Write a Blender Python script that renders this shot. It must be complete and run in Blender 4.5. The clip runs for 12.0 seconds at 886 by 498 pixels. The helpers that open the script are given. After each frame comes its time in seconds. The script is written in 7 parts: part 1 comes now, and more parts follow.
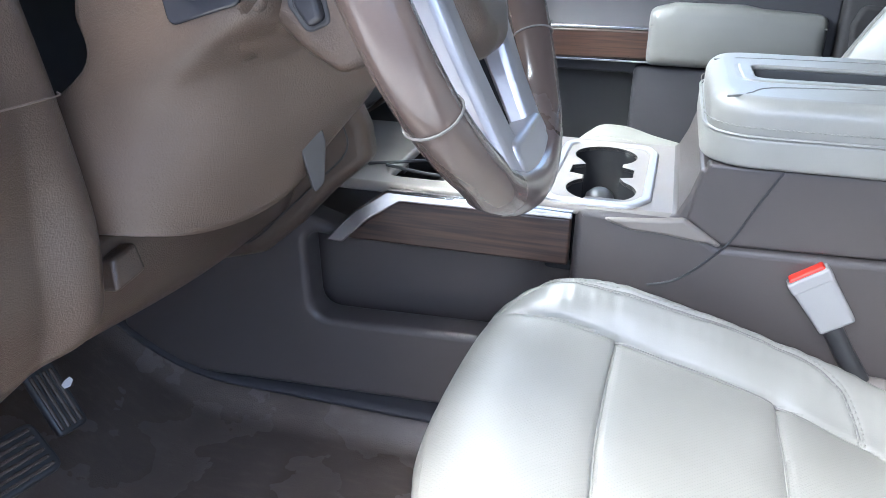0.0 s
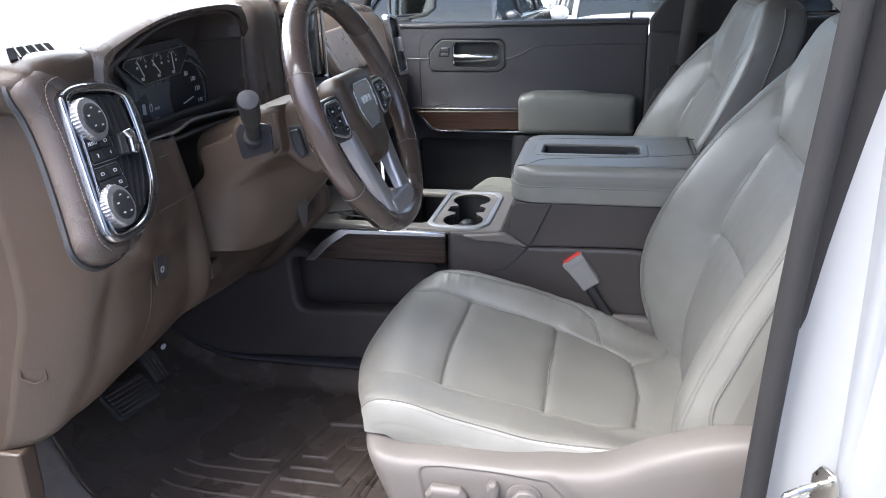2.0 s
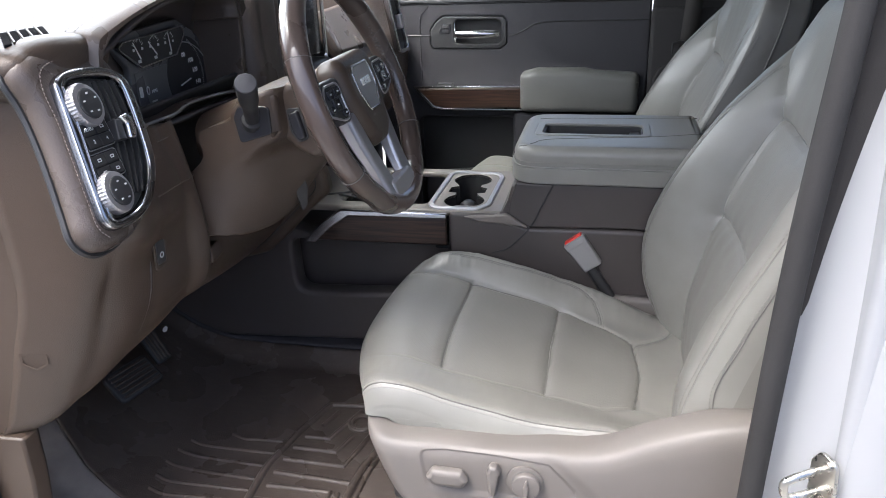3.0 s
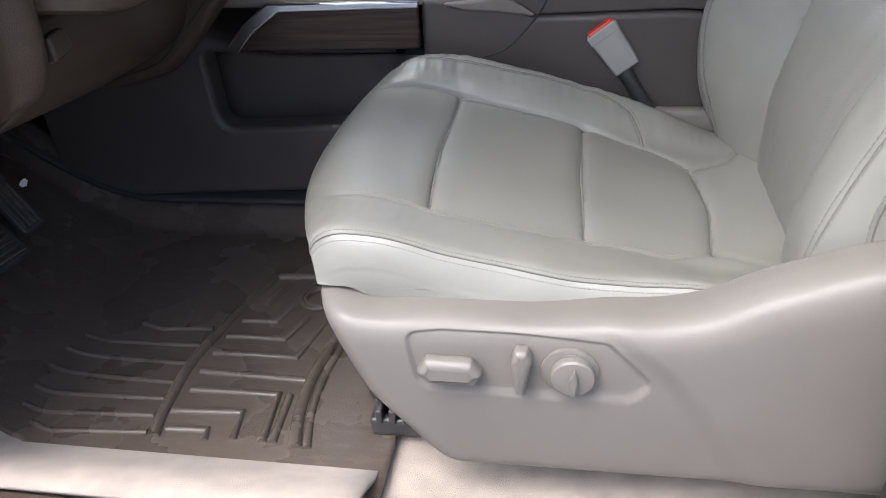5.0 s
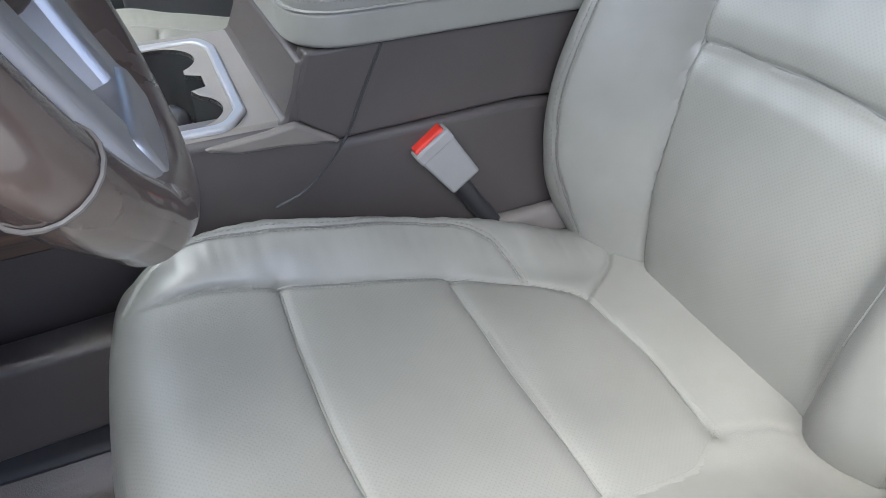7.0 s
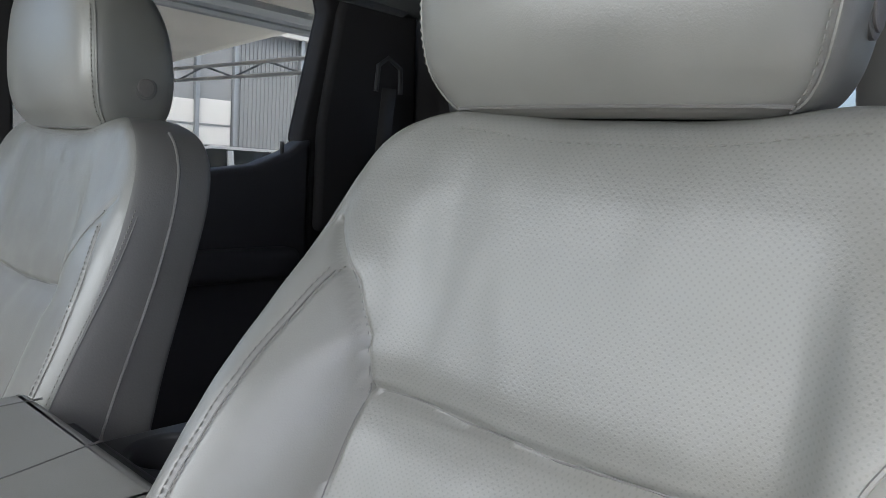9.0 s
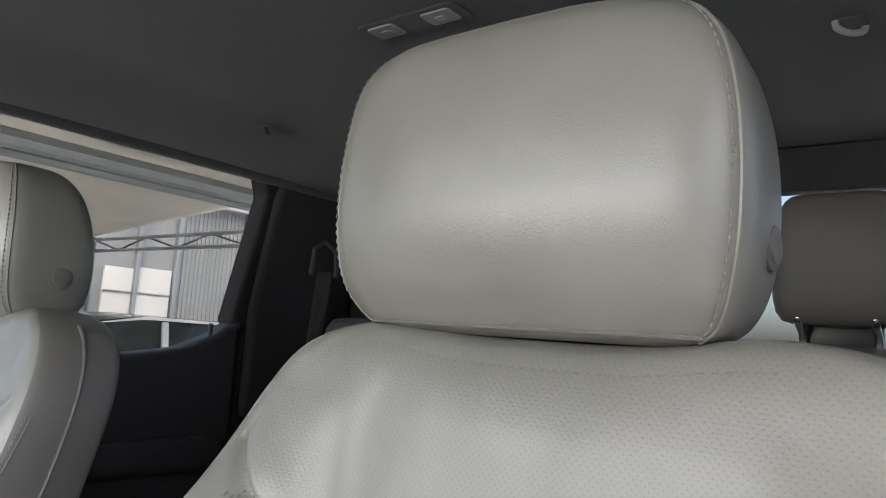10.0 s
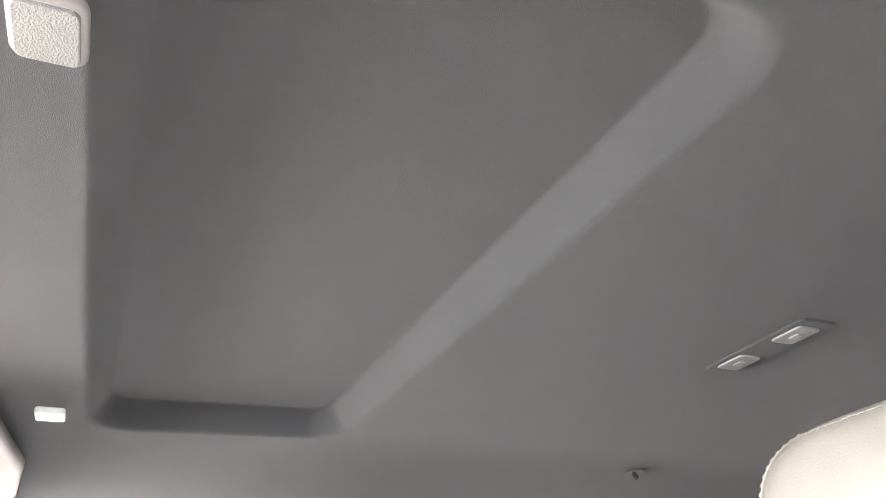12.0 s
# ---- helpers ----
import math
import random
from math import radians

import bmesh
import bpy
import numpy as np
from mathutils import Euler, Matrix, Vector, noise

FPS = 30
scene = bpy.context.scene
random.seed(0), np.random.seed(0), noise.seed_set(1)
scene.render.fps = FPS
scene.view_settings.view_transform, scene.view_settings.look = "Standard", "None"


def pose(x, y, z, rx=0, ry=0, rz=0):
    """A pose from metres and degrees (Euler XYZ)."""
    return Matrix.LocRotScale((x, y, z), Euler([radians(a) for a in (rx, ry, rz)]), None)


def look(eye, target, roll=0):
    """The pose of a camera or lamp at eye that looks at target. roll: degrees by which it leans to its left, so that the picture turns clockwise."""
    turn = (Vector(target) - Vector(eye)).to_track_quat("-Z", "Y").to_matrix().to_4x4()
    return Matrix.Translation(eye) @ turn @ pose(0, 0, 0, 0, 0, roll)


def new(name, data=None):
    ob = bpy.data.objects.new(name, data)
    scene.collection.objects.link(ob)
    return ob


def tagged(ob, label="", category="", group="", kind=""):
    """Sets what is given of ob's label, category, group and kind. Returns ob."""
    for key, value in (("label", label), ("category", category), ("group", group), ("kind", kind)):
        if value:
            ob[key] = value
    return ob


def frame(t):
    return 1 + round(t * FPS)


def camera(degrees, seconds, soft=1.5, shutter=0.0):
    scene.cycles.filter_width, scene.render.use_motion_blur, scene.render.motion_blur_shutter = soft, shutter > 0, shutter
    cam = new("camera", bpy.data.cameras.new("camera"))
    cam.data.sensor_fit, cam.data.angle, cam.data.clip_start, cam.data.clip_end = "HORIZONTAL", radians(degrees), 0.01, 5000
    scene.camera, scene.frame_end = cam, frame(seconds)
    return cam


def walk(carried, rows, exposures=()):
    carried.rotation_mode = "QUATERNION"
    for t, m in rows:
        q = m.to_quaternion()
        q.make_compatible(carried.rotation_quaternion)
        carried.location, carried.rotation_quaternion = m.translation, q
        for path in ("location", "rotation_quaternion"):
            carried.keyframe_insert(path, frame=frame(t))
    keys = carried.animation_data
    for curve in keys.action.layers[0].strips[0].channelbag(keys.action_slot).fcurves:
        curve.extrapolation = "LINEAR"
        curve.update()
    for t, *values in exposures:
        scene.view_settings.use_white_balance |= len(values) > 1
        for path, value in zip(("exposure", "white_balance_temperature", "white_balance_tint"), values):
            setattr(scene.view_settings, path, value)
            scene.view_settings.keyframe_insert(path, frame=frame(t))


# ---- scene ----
cam = camera(61.8, 12.0, soft=0.8)

PATH = [
    (0, (0.414, -0.969, 0.711), (-0.099, 0.773, -0.127), 0.5),
    (0.5, (0.517, -1.161, 0.819), (0.067, 0.619, 0.025), -0.4),
    (1, (0.58, -1.353, 0.874), (0.17, 0.454, 0.122), -1.2),
    (1.5, (0.617, -1.508, 0.895), (0.214, 0.313, 0.171), -1.6),
    (2, (0.649, -1.557, 0.909), (0.229, 0.261, 0.189), -1.9),
    (2.5, (0.655, -1.561, 0.916), (0.227, 0.247, 0.176), -2.1),
    (3, (0.651, -1.547, 0.919), (0.227, 0.244, 0.137), -2.2),
    (3.5, (0.615, -1.495, 0.873), (0.202, 0.262, 0.013), -2.6),
    (3.7, (0.597, -1.465, 0.836), (0.189, 0.274, -0.062), -2.8),
    (5.3, (0.506, -1.166, 0.66), (0.274, 0.466, -0.472), -4.1),
    (5.5, (0.45, -1.126, 0.677), (0.314, 0.492, -0.49), -4.0),
    (6, (0.327, -1.025, 0.717), (0.479, 0.561, -0.491), -2.7),
    (6.5, (0.283, -0.911, 0.724), (0.716, 0.609, -0.502), -0.5),
    (6.7, (0.288, -0.864, 0.716), (0.815, 0.635, -0.499), -0.2),
    (8.3, (0.552, -0.659, 0.727), (1.791, 0.746, 0.026), -0.3),
    (8.5, (0.546, -0.65, 0.737), (1.89, 0.721, 0.177), 1.2),
    (9, (0.579, -0.627, 0.78), (2.049, 0.71, 0.551), 3.5),
    (9.5, (0.595, -0.63, 0.807), (2.123, 0.66, 0.857), 4.2),
    (10, (0.606, -0.628, 0.811), (2.153, 0.616, 1.051), 4.1),
    (10.5, (0.612, -0.629, 0.82), (2.087, 0.65, 1.255), 1.5),
    (11, (0.638, -0.614, 0.868), (1.925, 0.76, 1.541), -2.4),
    (11.5, (0.608, -0.623, 0.893), (1.615, 0.864, 1.773), -4.4),
    (12, (0.586, -0.621, 0.897), (1.307, 0.969, 1.872), -3.0),
]
EXPOSURES = [(0, 3.46, 5620, 5), (0.5, 3.08, 5520, 4), (1.0, 2.62, 5780, 7), (1.5, 2.24, 5860, 7.7), (2.5, 1.96, 6020, 9), (3.5, 1.79, 6120, 8), (5.5, 2.07, 5950, 7), (6.5, 2.42, 5820, 5), (8.5, 2.17, 5760, 5), (9.5, 2.13, 6600, 9), (10.5, 2.64, 6600, 9), (11.0, 2.95, 6450, 7), (12, 4.32, 6830, 15)]
walk(cam, [(t, look(eye, target, roll)) for t, eye, target, roll in PATH], EXPOSURES)

# exterior light: bright hazy day, the truck stands in open shade
world = bpy.data.worlds.new("sky")
scene.world = world
world.use_nodes = True
_nt = world.node_tree
_sky = _nt.nodes.new("ShaderNodeTexSky")
_sky.sky_type = "NISHITA"
_sky.sun_disc = False
_sky.sun_elevation = radians(64)
_sky.sun_rotation = radians(223)
_sky.air_density, _sky.dust_density = 0.7, 6.0
_bg = _nt.nodes["Background"]
_nt.links.new(_sky.outputs[0], _bg.inputs[0])
_bg.inputs[1].default_value = 0.15
_sun = new("sun", bpy.data.lights.new("sun", "SUN"))
_sun.data.energy, _sun.data.angle, _sun.data.color = 0.7, radians(45), (1.0, 0.995, 0.985)
_sun.matrix_world = look((0, 0, 0), (0.30, 0.32, -0.90))
# area lamp added in the windscreen opening to boost the front sky's light
_ws = new("windscreen_sky_fill", bpy.data.lights.new("windscreen_sky_fill", "AREA"))
_ws.data.shape, _ws.data.size, _ws.data.size_y = "RECTANGLE", 1.36, 0.60
_ws.data.energy, _ws.data.color = 4.5, (1.0, 0.99, 0.97)
_ws.matrix_world = Matrix(((0, 0.86, -0.51, -0.27), (1, 0, 0, 0.0), (0, 0.51, 0.86, 0.965), (0, 0, 0, 1)))


# ---------------------------------------------------------------- materials
def material(name, color, rough=0.5, metal=0.0, bump=0.0, bump_scale=200.0, mottle=0.12, mottle_scale=9.0,
             spec=0.5, grain=None, coat=0.0, dots=0.0, sheen=0.0, rough_var=0.1, dust=0.0):
    m = bpy.data.materials.new(name)
    m.use_nodes = True
    nt = m.node_tree
    n, l = nt.nodes, nt.links
    b = n["Principled BSDF"]
    tc = n.new("ShaderNodeTexCoord")
    mp = n.new("ShaderNodeMapping")
    l.new(tc.outputs["Object"], mp.inputs[0])
    if grain:
        mp.inputs["Scale"].default_value = grain
    big = n.new("ShaderNodeTexNoise")
    big.inputs["Scale"].default_value = mottle_scale
    big.inputs["Detail"].default_value = 5
    l.new(mp.outputs[0], big.inputs["Vector"])
    ramp = n.new("ShaderNodeMapRange")
    ramp.inputs[1].default_value, ramp.inputs[2].default_value = 0.3, 0.7
    ramp.inputs[3].default_value, ramp.inputs[4].default_value = 1 - mottle, 1 + mottle
    l.new(big.outputs[0], ramp.inputs[0])
    mul = n.new("ShaderNodeVectorMath")
    mul.operation = "SCALE"
    mul.inputs[0].default_value = color[:3]
    l.new(ramp.outputs[0], mul.inputs["Scale"])
    l.new(mul.outputs[0], b.inputs["Base Color"])
    if dust:
        # dry dust and scuffs lying in broken, stretched patches
        lay = n.new("ShaderNodeMapping")
        lay.inputs["Scale"].default_value = (0.45, 1.6, 1.0)
        l.new(tc.outputs["Object"], lay.inputs[0])
        sp = n.new("ShaderNodeTexNoise")
        sp.inputs["Scale"].default_value, sp.inputs["Detail"].default_value, sp.inputs["Roughness"].default_value = 55.0, 9.0, 0.75
        l.new(lay.outputs[0], sp.inputs["Vector"])
        cut = n.new("ShaderNodeMapRange")
        cut.inputs[1].default_value, cut.inputs[2].default_value = 0.50, 0.74
        cut.inputs[3].default_value, cut.inputs[4].default_value = 0.0, dust
        l.new(sp.outputs[0], cut.inputs[0])
        mx_ = n.new("ShaderNodeMix")
        mx_.data_type = "RGBA"
        l.new(cut.outputs[0], mx_.inputs[0])
        l.new(mul.outputs[0], mx_.inputs[6])
        mx_.inputs[7].default_value = (0.36, 0.31, 0.26, 1)
        l.new(mx_.outputs[2], b.inputs["Base Color"])
    rr = n.new("ShaderNodeMapRange")
    rr.inputs[1].default_value, rr.inputs[2].default_value = 0.3, 0.7
    rr.inputs[3].default_value, rr.inputs[4].default_value = max(rough - rough_var, 0.02), min(rough + rough_var, 1)
    l.new(big.outputs[0], rr.inputs[0])
    l.new(rr.outputs[0], b.inputs["Roughness"])
    b.inputs["Metallic"].default_value = metal
    b.inputs["Specular IOR Level"].default_value = spec
    b.inputs["Coat Weight"].default_value = coat
    b.inputs["Sheen Weight"].default_value = sheen
    height = None
    if bump:
        fine = n.new("ShaderNodeTexNoise")
        fine.inputs["Scale"].default_value = bump_scale
        fine.inputs["Detail"].default_value = 4
        l.new(tc.outputs["Object"], fine.inputs["Vector"])
        height = fine.outputs[0]
    if dots:
        uv = n.new("ShaderNodeUVMap")
        sc = n.new("ShaderNodeVectorMath")
        sc.operation = "SCALE"
        sc.inputs["Scale"].default_value = 1 / dots
        turn = n.new("ShaderNodeVectorRotate")
        turn.rotation_type = "Z_AXIS"
        turn.inputs["Angle"].default_value = radians(45)
        l.new(uv.outputs[0], turn.inputs[0])
        l.new(turn.outputs[0], sc.inputs[0])
        fr = n.new("ShaderNodeVectorMath")
        fr.operation = "FRACTION"
        l.new(sc.outputs[0], fr.inputs[0])
        ds = n.new("ShaderNodeVectorMath")
        ds.operation = "DISTANCE"
        ds.inputs[1].default_value = (0.5, 0.5, 0)
        l.new(fr.outputs[0], ds.inputs[0])
        hole = n.new("ShaderNodeMapRange")
        hole.inputs[1].default_value, hole.inputs[2].default_value = 0.12, 0.26
        hole.inputs[3].default_value, hole.inputs[4].default_value = 0.0, 1.0
        l.new(ds.outputs["Value"], hole.inputs[0])
        shade = n.new("ShaderNodeMapRange")
        shade.inputs[3].default_value, shade.inputs[4].default_value = 0.87, 1.0
        l.new(hole.outputs[0], shade.inputs[0])
        mul2 = n.new("ShaderNodeVectorMath")
        mul2.operation = "SCALE"
        l.new(mul.outputs[0], mul2.inputs[0])
        l.new(shade.outputs[0], mul2.inputs["Scale"])
        l.new(mul2.outputs[0], b.inputs["Base Color"])
        mixh = n.new("ShaderNodeMath")
        mixh.operation = "MULTIPLY_ADD"
        mixh.inputs[1].default_value = 0.3
        l.new(hole.outputs[0], mixh.inputs[0])
        if height:
            l.new(height, mixh.inputs[2])
        height = mixh.outputs[0]
    if height:
        bp = n.new("ShaderNodeBump")
        bp.inputs["Strength"].default_value = bump
        bp.inputs["Distance"].default_value = 0.001
        l.new(height, bp.inputs["Height"])
        l.new(bp.outputs[0], b.inputs["Normal"])
    return m


def wood_material(name):
    m = material(name, (0.05, 0.028, 0.018), 0.33, bump=0.12, bump_scale=300, mottle=0.2, coat=0.15)
    nt = m.node_tree
    n, l = nt.nodes, nt.links
    tc = n.new("ShaderNodeTexCoord")
    mp = n.new("ShaderNodeMapping")
    mp.inputs["Scale"].default_value = (5, 60, 130)
    l.new(tc.outputs["Object"], mp.inputs[0])
    t = n.new("ShaderNodeTexNoise")
    t.inputs["Scale"].default_value, t.inputs["Detail"].default_value = 1.6, 8
    l.new(mp.outputs[0], t.inputs["Vector"])
    r = n.new("ShaderNodeValToRGB")
    r.color_ramp.elements[0].position, r.color_ramp.elements[0].color = 0.35, (0.014, 0.008, 0.006, 1)
    r.color_ramp.elements[1].position, r.color_ramp.elements[1].color = 0.75, (0.066, 0.034, 0.022, 1)
    l.new(t.outputs[0], r.inputs[0])
    l.new(r.outputs[0], n["Principled BSDF"].inputs["Base Color"])
    return m


def glass_material(name, tint=(0.86, 0.9, 0.88)):
    m = bpy.data.materials.new(name)
    m.use_nodes = True
    b = m.node_tree.nodes["Principled BSDF"]
    b.inputs["Base Color"].default_value = (*tint, 1)
    b.inputs["Roughness"].default_value, b.inputs["IOR"].default_value = 0.01, 1.02
    b.inputs["Transmission Weight"].default_value = 1.0
    return m


LEATHER = material("grey_leather", (0.240, 0.234, 0.210), 0.34, spec=0.6, rough_var=0.04, bump=0.14, bump_scale=800, mottle=0.07, mottle_scale=14)
PERF = material("perforated_grey_leather", (0.237, 0.231, 0.207), 0.38, spec=0.6, rough_var=0.04, bump=0.2, bump_scale=420, mottle=0.07, dots=0.0032)
SEATPLASTIC = material("grey_seat_plastic", (0.178, 0.161, 0.146), 0.45, bump=0.2, bump_scale=900, mottle=0.05)
# darkened leather copy: shade of seat sides and gaps put into the colour
SEATSHADE = material("shaded_dark_leather", (0.165, 0.157, 0.145), 0.45, bump=0.25, bump_scale=420, mottle=0.05)
# darker copy of the seat leather, the backrest side's shade put into it
SHADELEATHER = material("shaded_side_leather", (0.212, 0.203, 0.183), 0.42, bump=0.2, bump_scale=420, mottle=0.06)
DOORPAD = material("dark_grey_armrest_leather", (0.150, 0.150, 0.138), 0.40, bump=0.2, bump_scale=420, mottle=0.07)
THREAD = material("grey_thread", (0.25, 0.24, 0.215), 0.8, mottle=0.1)
DARKTHREAD = material("dark_thread", (0.12, 0.11, 0.10), 0.8, mottle=0.1)
PALETHREAD = material("pale_brown_thread", (0.22, 0.18, 0.155), 0.8, mottle=0.1)
BROWN = material("brown_dash_plastic", (0.072, 0.051, 0.037), 0.36, bump=0.5, bump_scale=700, mottle=0.06, rough_var=0.02)
# lighter brown, a joint's edge highlight put into the colour
EDGEGLINT = material("brown_edge_glint", (0.12, 0.092, 0.076), 0.5, mottle=0.05)
BROWNLEATHER = material("brown_stitched_leather", (0.104, 0.083, 0.070), 0.31, bump=0.45, bump_scale=380, mottle=0.07)
RIMLEATHER = material("polished_brown_rim_leather", (0.09, 0.066, 0.055), 0.25, bump=0.10, bump_scale=380, mottle=0.08, coat=0.7)
CONSOLE = material("dark_taupe_console_plastic", (0.074, 0.064, 0.060), 0.40, bump=0.2, bump_scale=800, mottle=0.05, rough_var=0.02)
# same plastic as CONSOLE but paler: light on the top put into colour
CONSOLELIT = material("lit_taupe_console", (0.19, 0.168, 0.147), 0.36, bump=0.15, bump_scale=800, mottle=0.05)
DOORPLASTIC = material("dark_door_plastic", (0.043, 0.042, 0.046), 0.55, spec=0.4, bump=0.3, bump_scale=800, mottle=0.06)
BLACK = material("black_plastic", (0.040, 0.040, 0.041), 0.42, bump=0.1, bump_scale=900, mottle=0.1)
VOID = material("matt_black_recess", (0.030, 0.030, 0.031), 1.0, mottle=0.1, spec=0.0)
GLOSSBLACK = material("gloss_black", (0.032, 0.032, 0.036), 0.12, mottle=0.1)
# base grey raised to put the lens glare and screen glow into colour
CLUSTERFACE = material("glare_grey_lens", (0.125, 0.125, 0.130), 0.25, spec=0.9, mottle=0.1)
RUBBER = material("black_rubber_seal", (0.032, 0.031, 0.031), 0.75, spec=0.3, bump=0.2, bump_scale=500, mottle=0.15)
MATRUBBER = material("dusty_brown_black_mat_rubber", (0.092, 0.073, 0.061), 0.28, bump=0.5, bump_scale=500, mottle=0.14, mottle_scale=7, rough_var=0.05, dust=0.14)
CARPET = material("taupe_carpet", (0.36, 0.31, 0.27), 0.95, bump=1.0, bump_scale=900, mottle=0.15, mottle_scale=25, sheen=0.2)
CHROME = material("satin_chrome", (0.72, 0.72, 0.74), 0.16, 1.0, mottle=0.03, rough_var=0.04)
SATIN = material("satin_silver_plastic", (0.46, 0.45, 0.46), 0.38, 0.75, mottle=0.03, rough_var=0.05)
RINGMETAL = material("dark_satin_metal", (0.30, 0.30, 0.31), 0.26, 1.0, mottle=0.05, rough_var=0.05)
STEEL = material("zinc_steel", (0.6, 0.58, 0.53), 0.28, 1.0, mottle=0.1, mottle_scale=60)
PAINT = material("white_body_paint", (0.35, 0.36, 0.372), 0.25, mottle=0.0, rough_var=0.0, coat=0.4)
HEADLINER = material("dark_grey_headliner_cloth", (0.053, 0.058, 0.062), 0.95, bump=0.8, bump_scale=1400, mottle=0.08, mottle_scale=30, sheen=0.15)
PILLAR = material("dark_pillar_trim", (0.038, 0.036, 0.036), 0.8, spec=0.3, bump=0.3, bump_scale=900, mottle=0.08)
RED = material("red_button_plastic", (0.65, 0.035, 0.02), 0.35, mottle=0.05)
BUCKLE = material("grey_buckle_plastic", (0.30, 0.295, 0.285), 0.5, bump=0.2, bump_scale=700, mottle=0.05)
WEBBING = material("dark_belt_webbing", (0.05, 0.046, 0.043), 0.8, bump=0.8, bump_scale=800, mottle=0.15)
WHITEMARK = material("white_marking", (0.75, 0.75, 0.75), 0.5, mottle=0.05)
LAMPLENS = material("pale_lamp_lens", (0.75, 0.76, 0.77), 0.25, mottle=0.05)
MESH = material("perforated_grey_mesh", (0.28, 0.29, 0.28), 0.6, bump=1.0, bump_scale=900, mottle=0.1)
MIRROR = material("mirror_silver", (0.9, 0.9, 0.9), 0.03, 1.0, mottle=0.01, rough_var=0.0)
WOOD = wood_material("open_pore_dark_wood")
GLASS = glass_material("window_glass")
TINTED = glass_material("privacy_glass", (0.50, 0.51, 0.49))
ASPHALT = material("pale_bounce_ground", (0.34, 0.335, 0.32), 0.9, bump=0.6, bump_scale=60, mottle=0.2, mottle_scale=0.8)
CANVAS = material("white_canopy_canvas", (0.62, 0.60, 0.55), 0.8, bump=0.2, bump_scale=80, mottle=0.1, mottle_scale=1.2)
TUBEGREY = material("grey_steel_tube", (0.22, 0.24, 0.26), 0.5, 0.3, mottle=0.1)
WALLGREY = material("grey_metal_wall", (0.19, 0.2, 0.21), 0.6, bump=0.2, bump_scale=20, mottle=0.08, mottle_scale=1.0)
WALLWHITE = material("white_painted_panel", (0.46, 0.46, 0.45), 0.6, mottle=0.06, mottle_scale=1.0)
CARWHITE = material("white_car_paint", (0.72, 0.72, 0.73), 0.2, mottle=0.02, coat=0.7)
CARDARK = material("dark_car_paint", (0.03, 0.032, 0.036), 0.18, mottle=0.05, coat=0.8)
CARGLASS = material("tinted_car_glass", (0.02, 0.025, 0.028), 0.06, mottle=0.05)
TYRE = material("tyre_rubber", (0.02, 0.02, 0.02), 0.8, bump=0.4, bump_scale=90, mottle=0.2)
TIMBER = material("weathered_tan_timber", (0.40, 0.31, 0.20), 0.8, bump=0.4, bump_scale=40, mottle=0.2, grain=(1, 8, 8))


# ---------------------------------------------------------------- mesh helpers
def thing(name, at, label, category, group="", kind=""):
    e = new(name)
    e.empty_display_size = 0.05
    e.matrix_world = Matrix.Translation(at)
    return tagged(e, label, category, group, kind)


def world_of(ob):
    m = ob.matrix_basis.copy()
    p = ob
    while p.parent:
        m = p.parent.matrix_basis @ p.matrix_parent_inverse @ m if p.parent else m
        p = p.parent
    return m


def attach(ob, parent):
    if parent is not None:
        ob.parent = parent
        ob.matrix_parent_inverse = world_of(parent).inverted()
    return ob


def finish(name, me, mat, parent=None, label="", smooth=True, sub=0, bevel=0.0, sharp=40):
    me.materials.clear()
    me.materials.append(mat)
    if smooth:
        for p in me.polygons:
            p.use_smooth = True
    ob = new(name, me)
    if bevel:
        b = ob.modifiers.new("bevel", "BEVEL")
        b.width, b.segments, b.limit_method, b.angle_limit = bevel, 2, "ANGLE", radians(35)
    if sub:
        s = ob.modifiers.new("smooth", "SUBSURF")
        s.levels = s.render_levels = sub
    if smooth and not sub:
        sharp_edges(me, sharp)
    attach(ob, parent)
    if label:
        tagged(ob, label)
    return ob


def sharp_edges(me, degrees):
    b = bmesh.new()
    b.from_mesh(me)
    lim = radians(degrees)
    for e in b.edges:
        if len(e.link_faces) == 2 and e.calc_face_angle(0) > lim:
            e.smooth = False
    b.to_mesh(me)
    b.free()


def part(name, bm, mat, parent, label="", **kw):
    bmesh.ops.recalc_face_normals(bm, faces=bm.faces)
    me = bpy.data.meshes.new(name)
    bm.to_mesh(me)
    bm.free()
    return finish(name, me, mat, parent, label, **kw)


def table(rows):
    """Smooth interpolation (Catmull-Rom) through rows of key and values."""
    a = np.array(rows, float)
    k, v = a[:, 0], a[:, 1:]
    d = np.gradient(v, k, axis=0) if len(k) > 2 else np.repeat(np.diff(v, axis=0) / np.diff(k)[:, None], 2, 0)

    def f(x):
        x = np.clip(np.asarray(x, float), k[0], k[-1])
        i = np.clip(np.searchsorted(k, x, side="right") - 1, 0, len(k) - 2)
        h = (k[i + 1] - k[i])
        t = ((x - k[i]) / h)[..., None]
        h = h[..., None]
        return ((1 + 2 * t) * (1 - t) ** 2 * v[i] + t * (1 - t) ** 2 * h * d[i]
                + t * t * (3 - 2 * t) * v[i + 1] + t * t * (t - 1) * h * d[i + 1])
    return f


def curve_pts(nodes, n):
    a = np.array(nodes, float)
    s = np.arange(len(a))
    return table(np.column_stack([s, a]))(np.linspace(0, len(a) - 1, n))


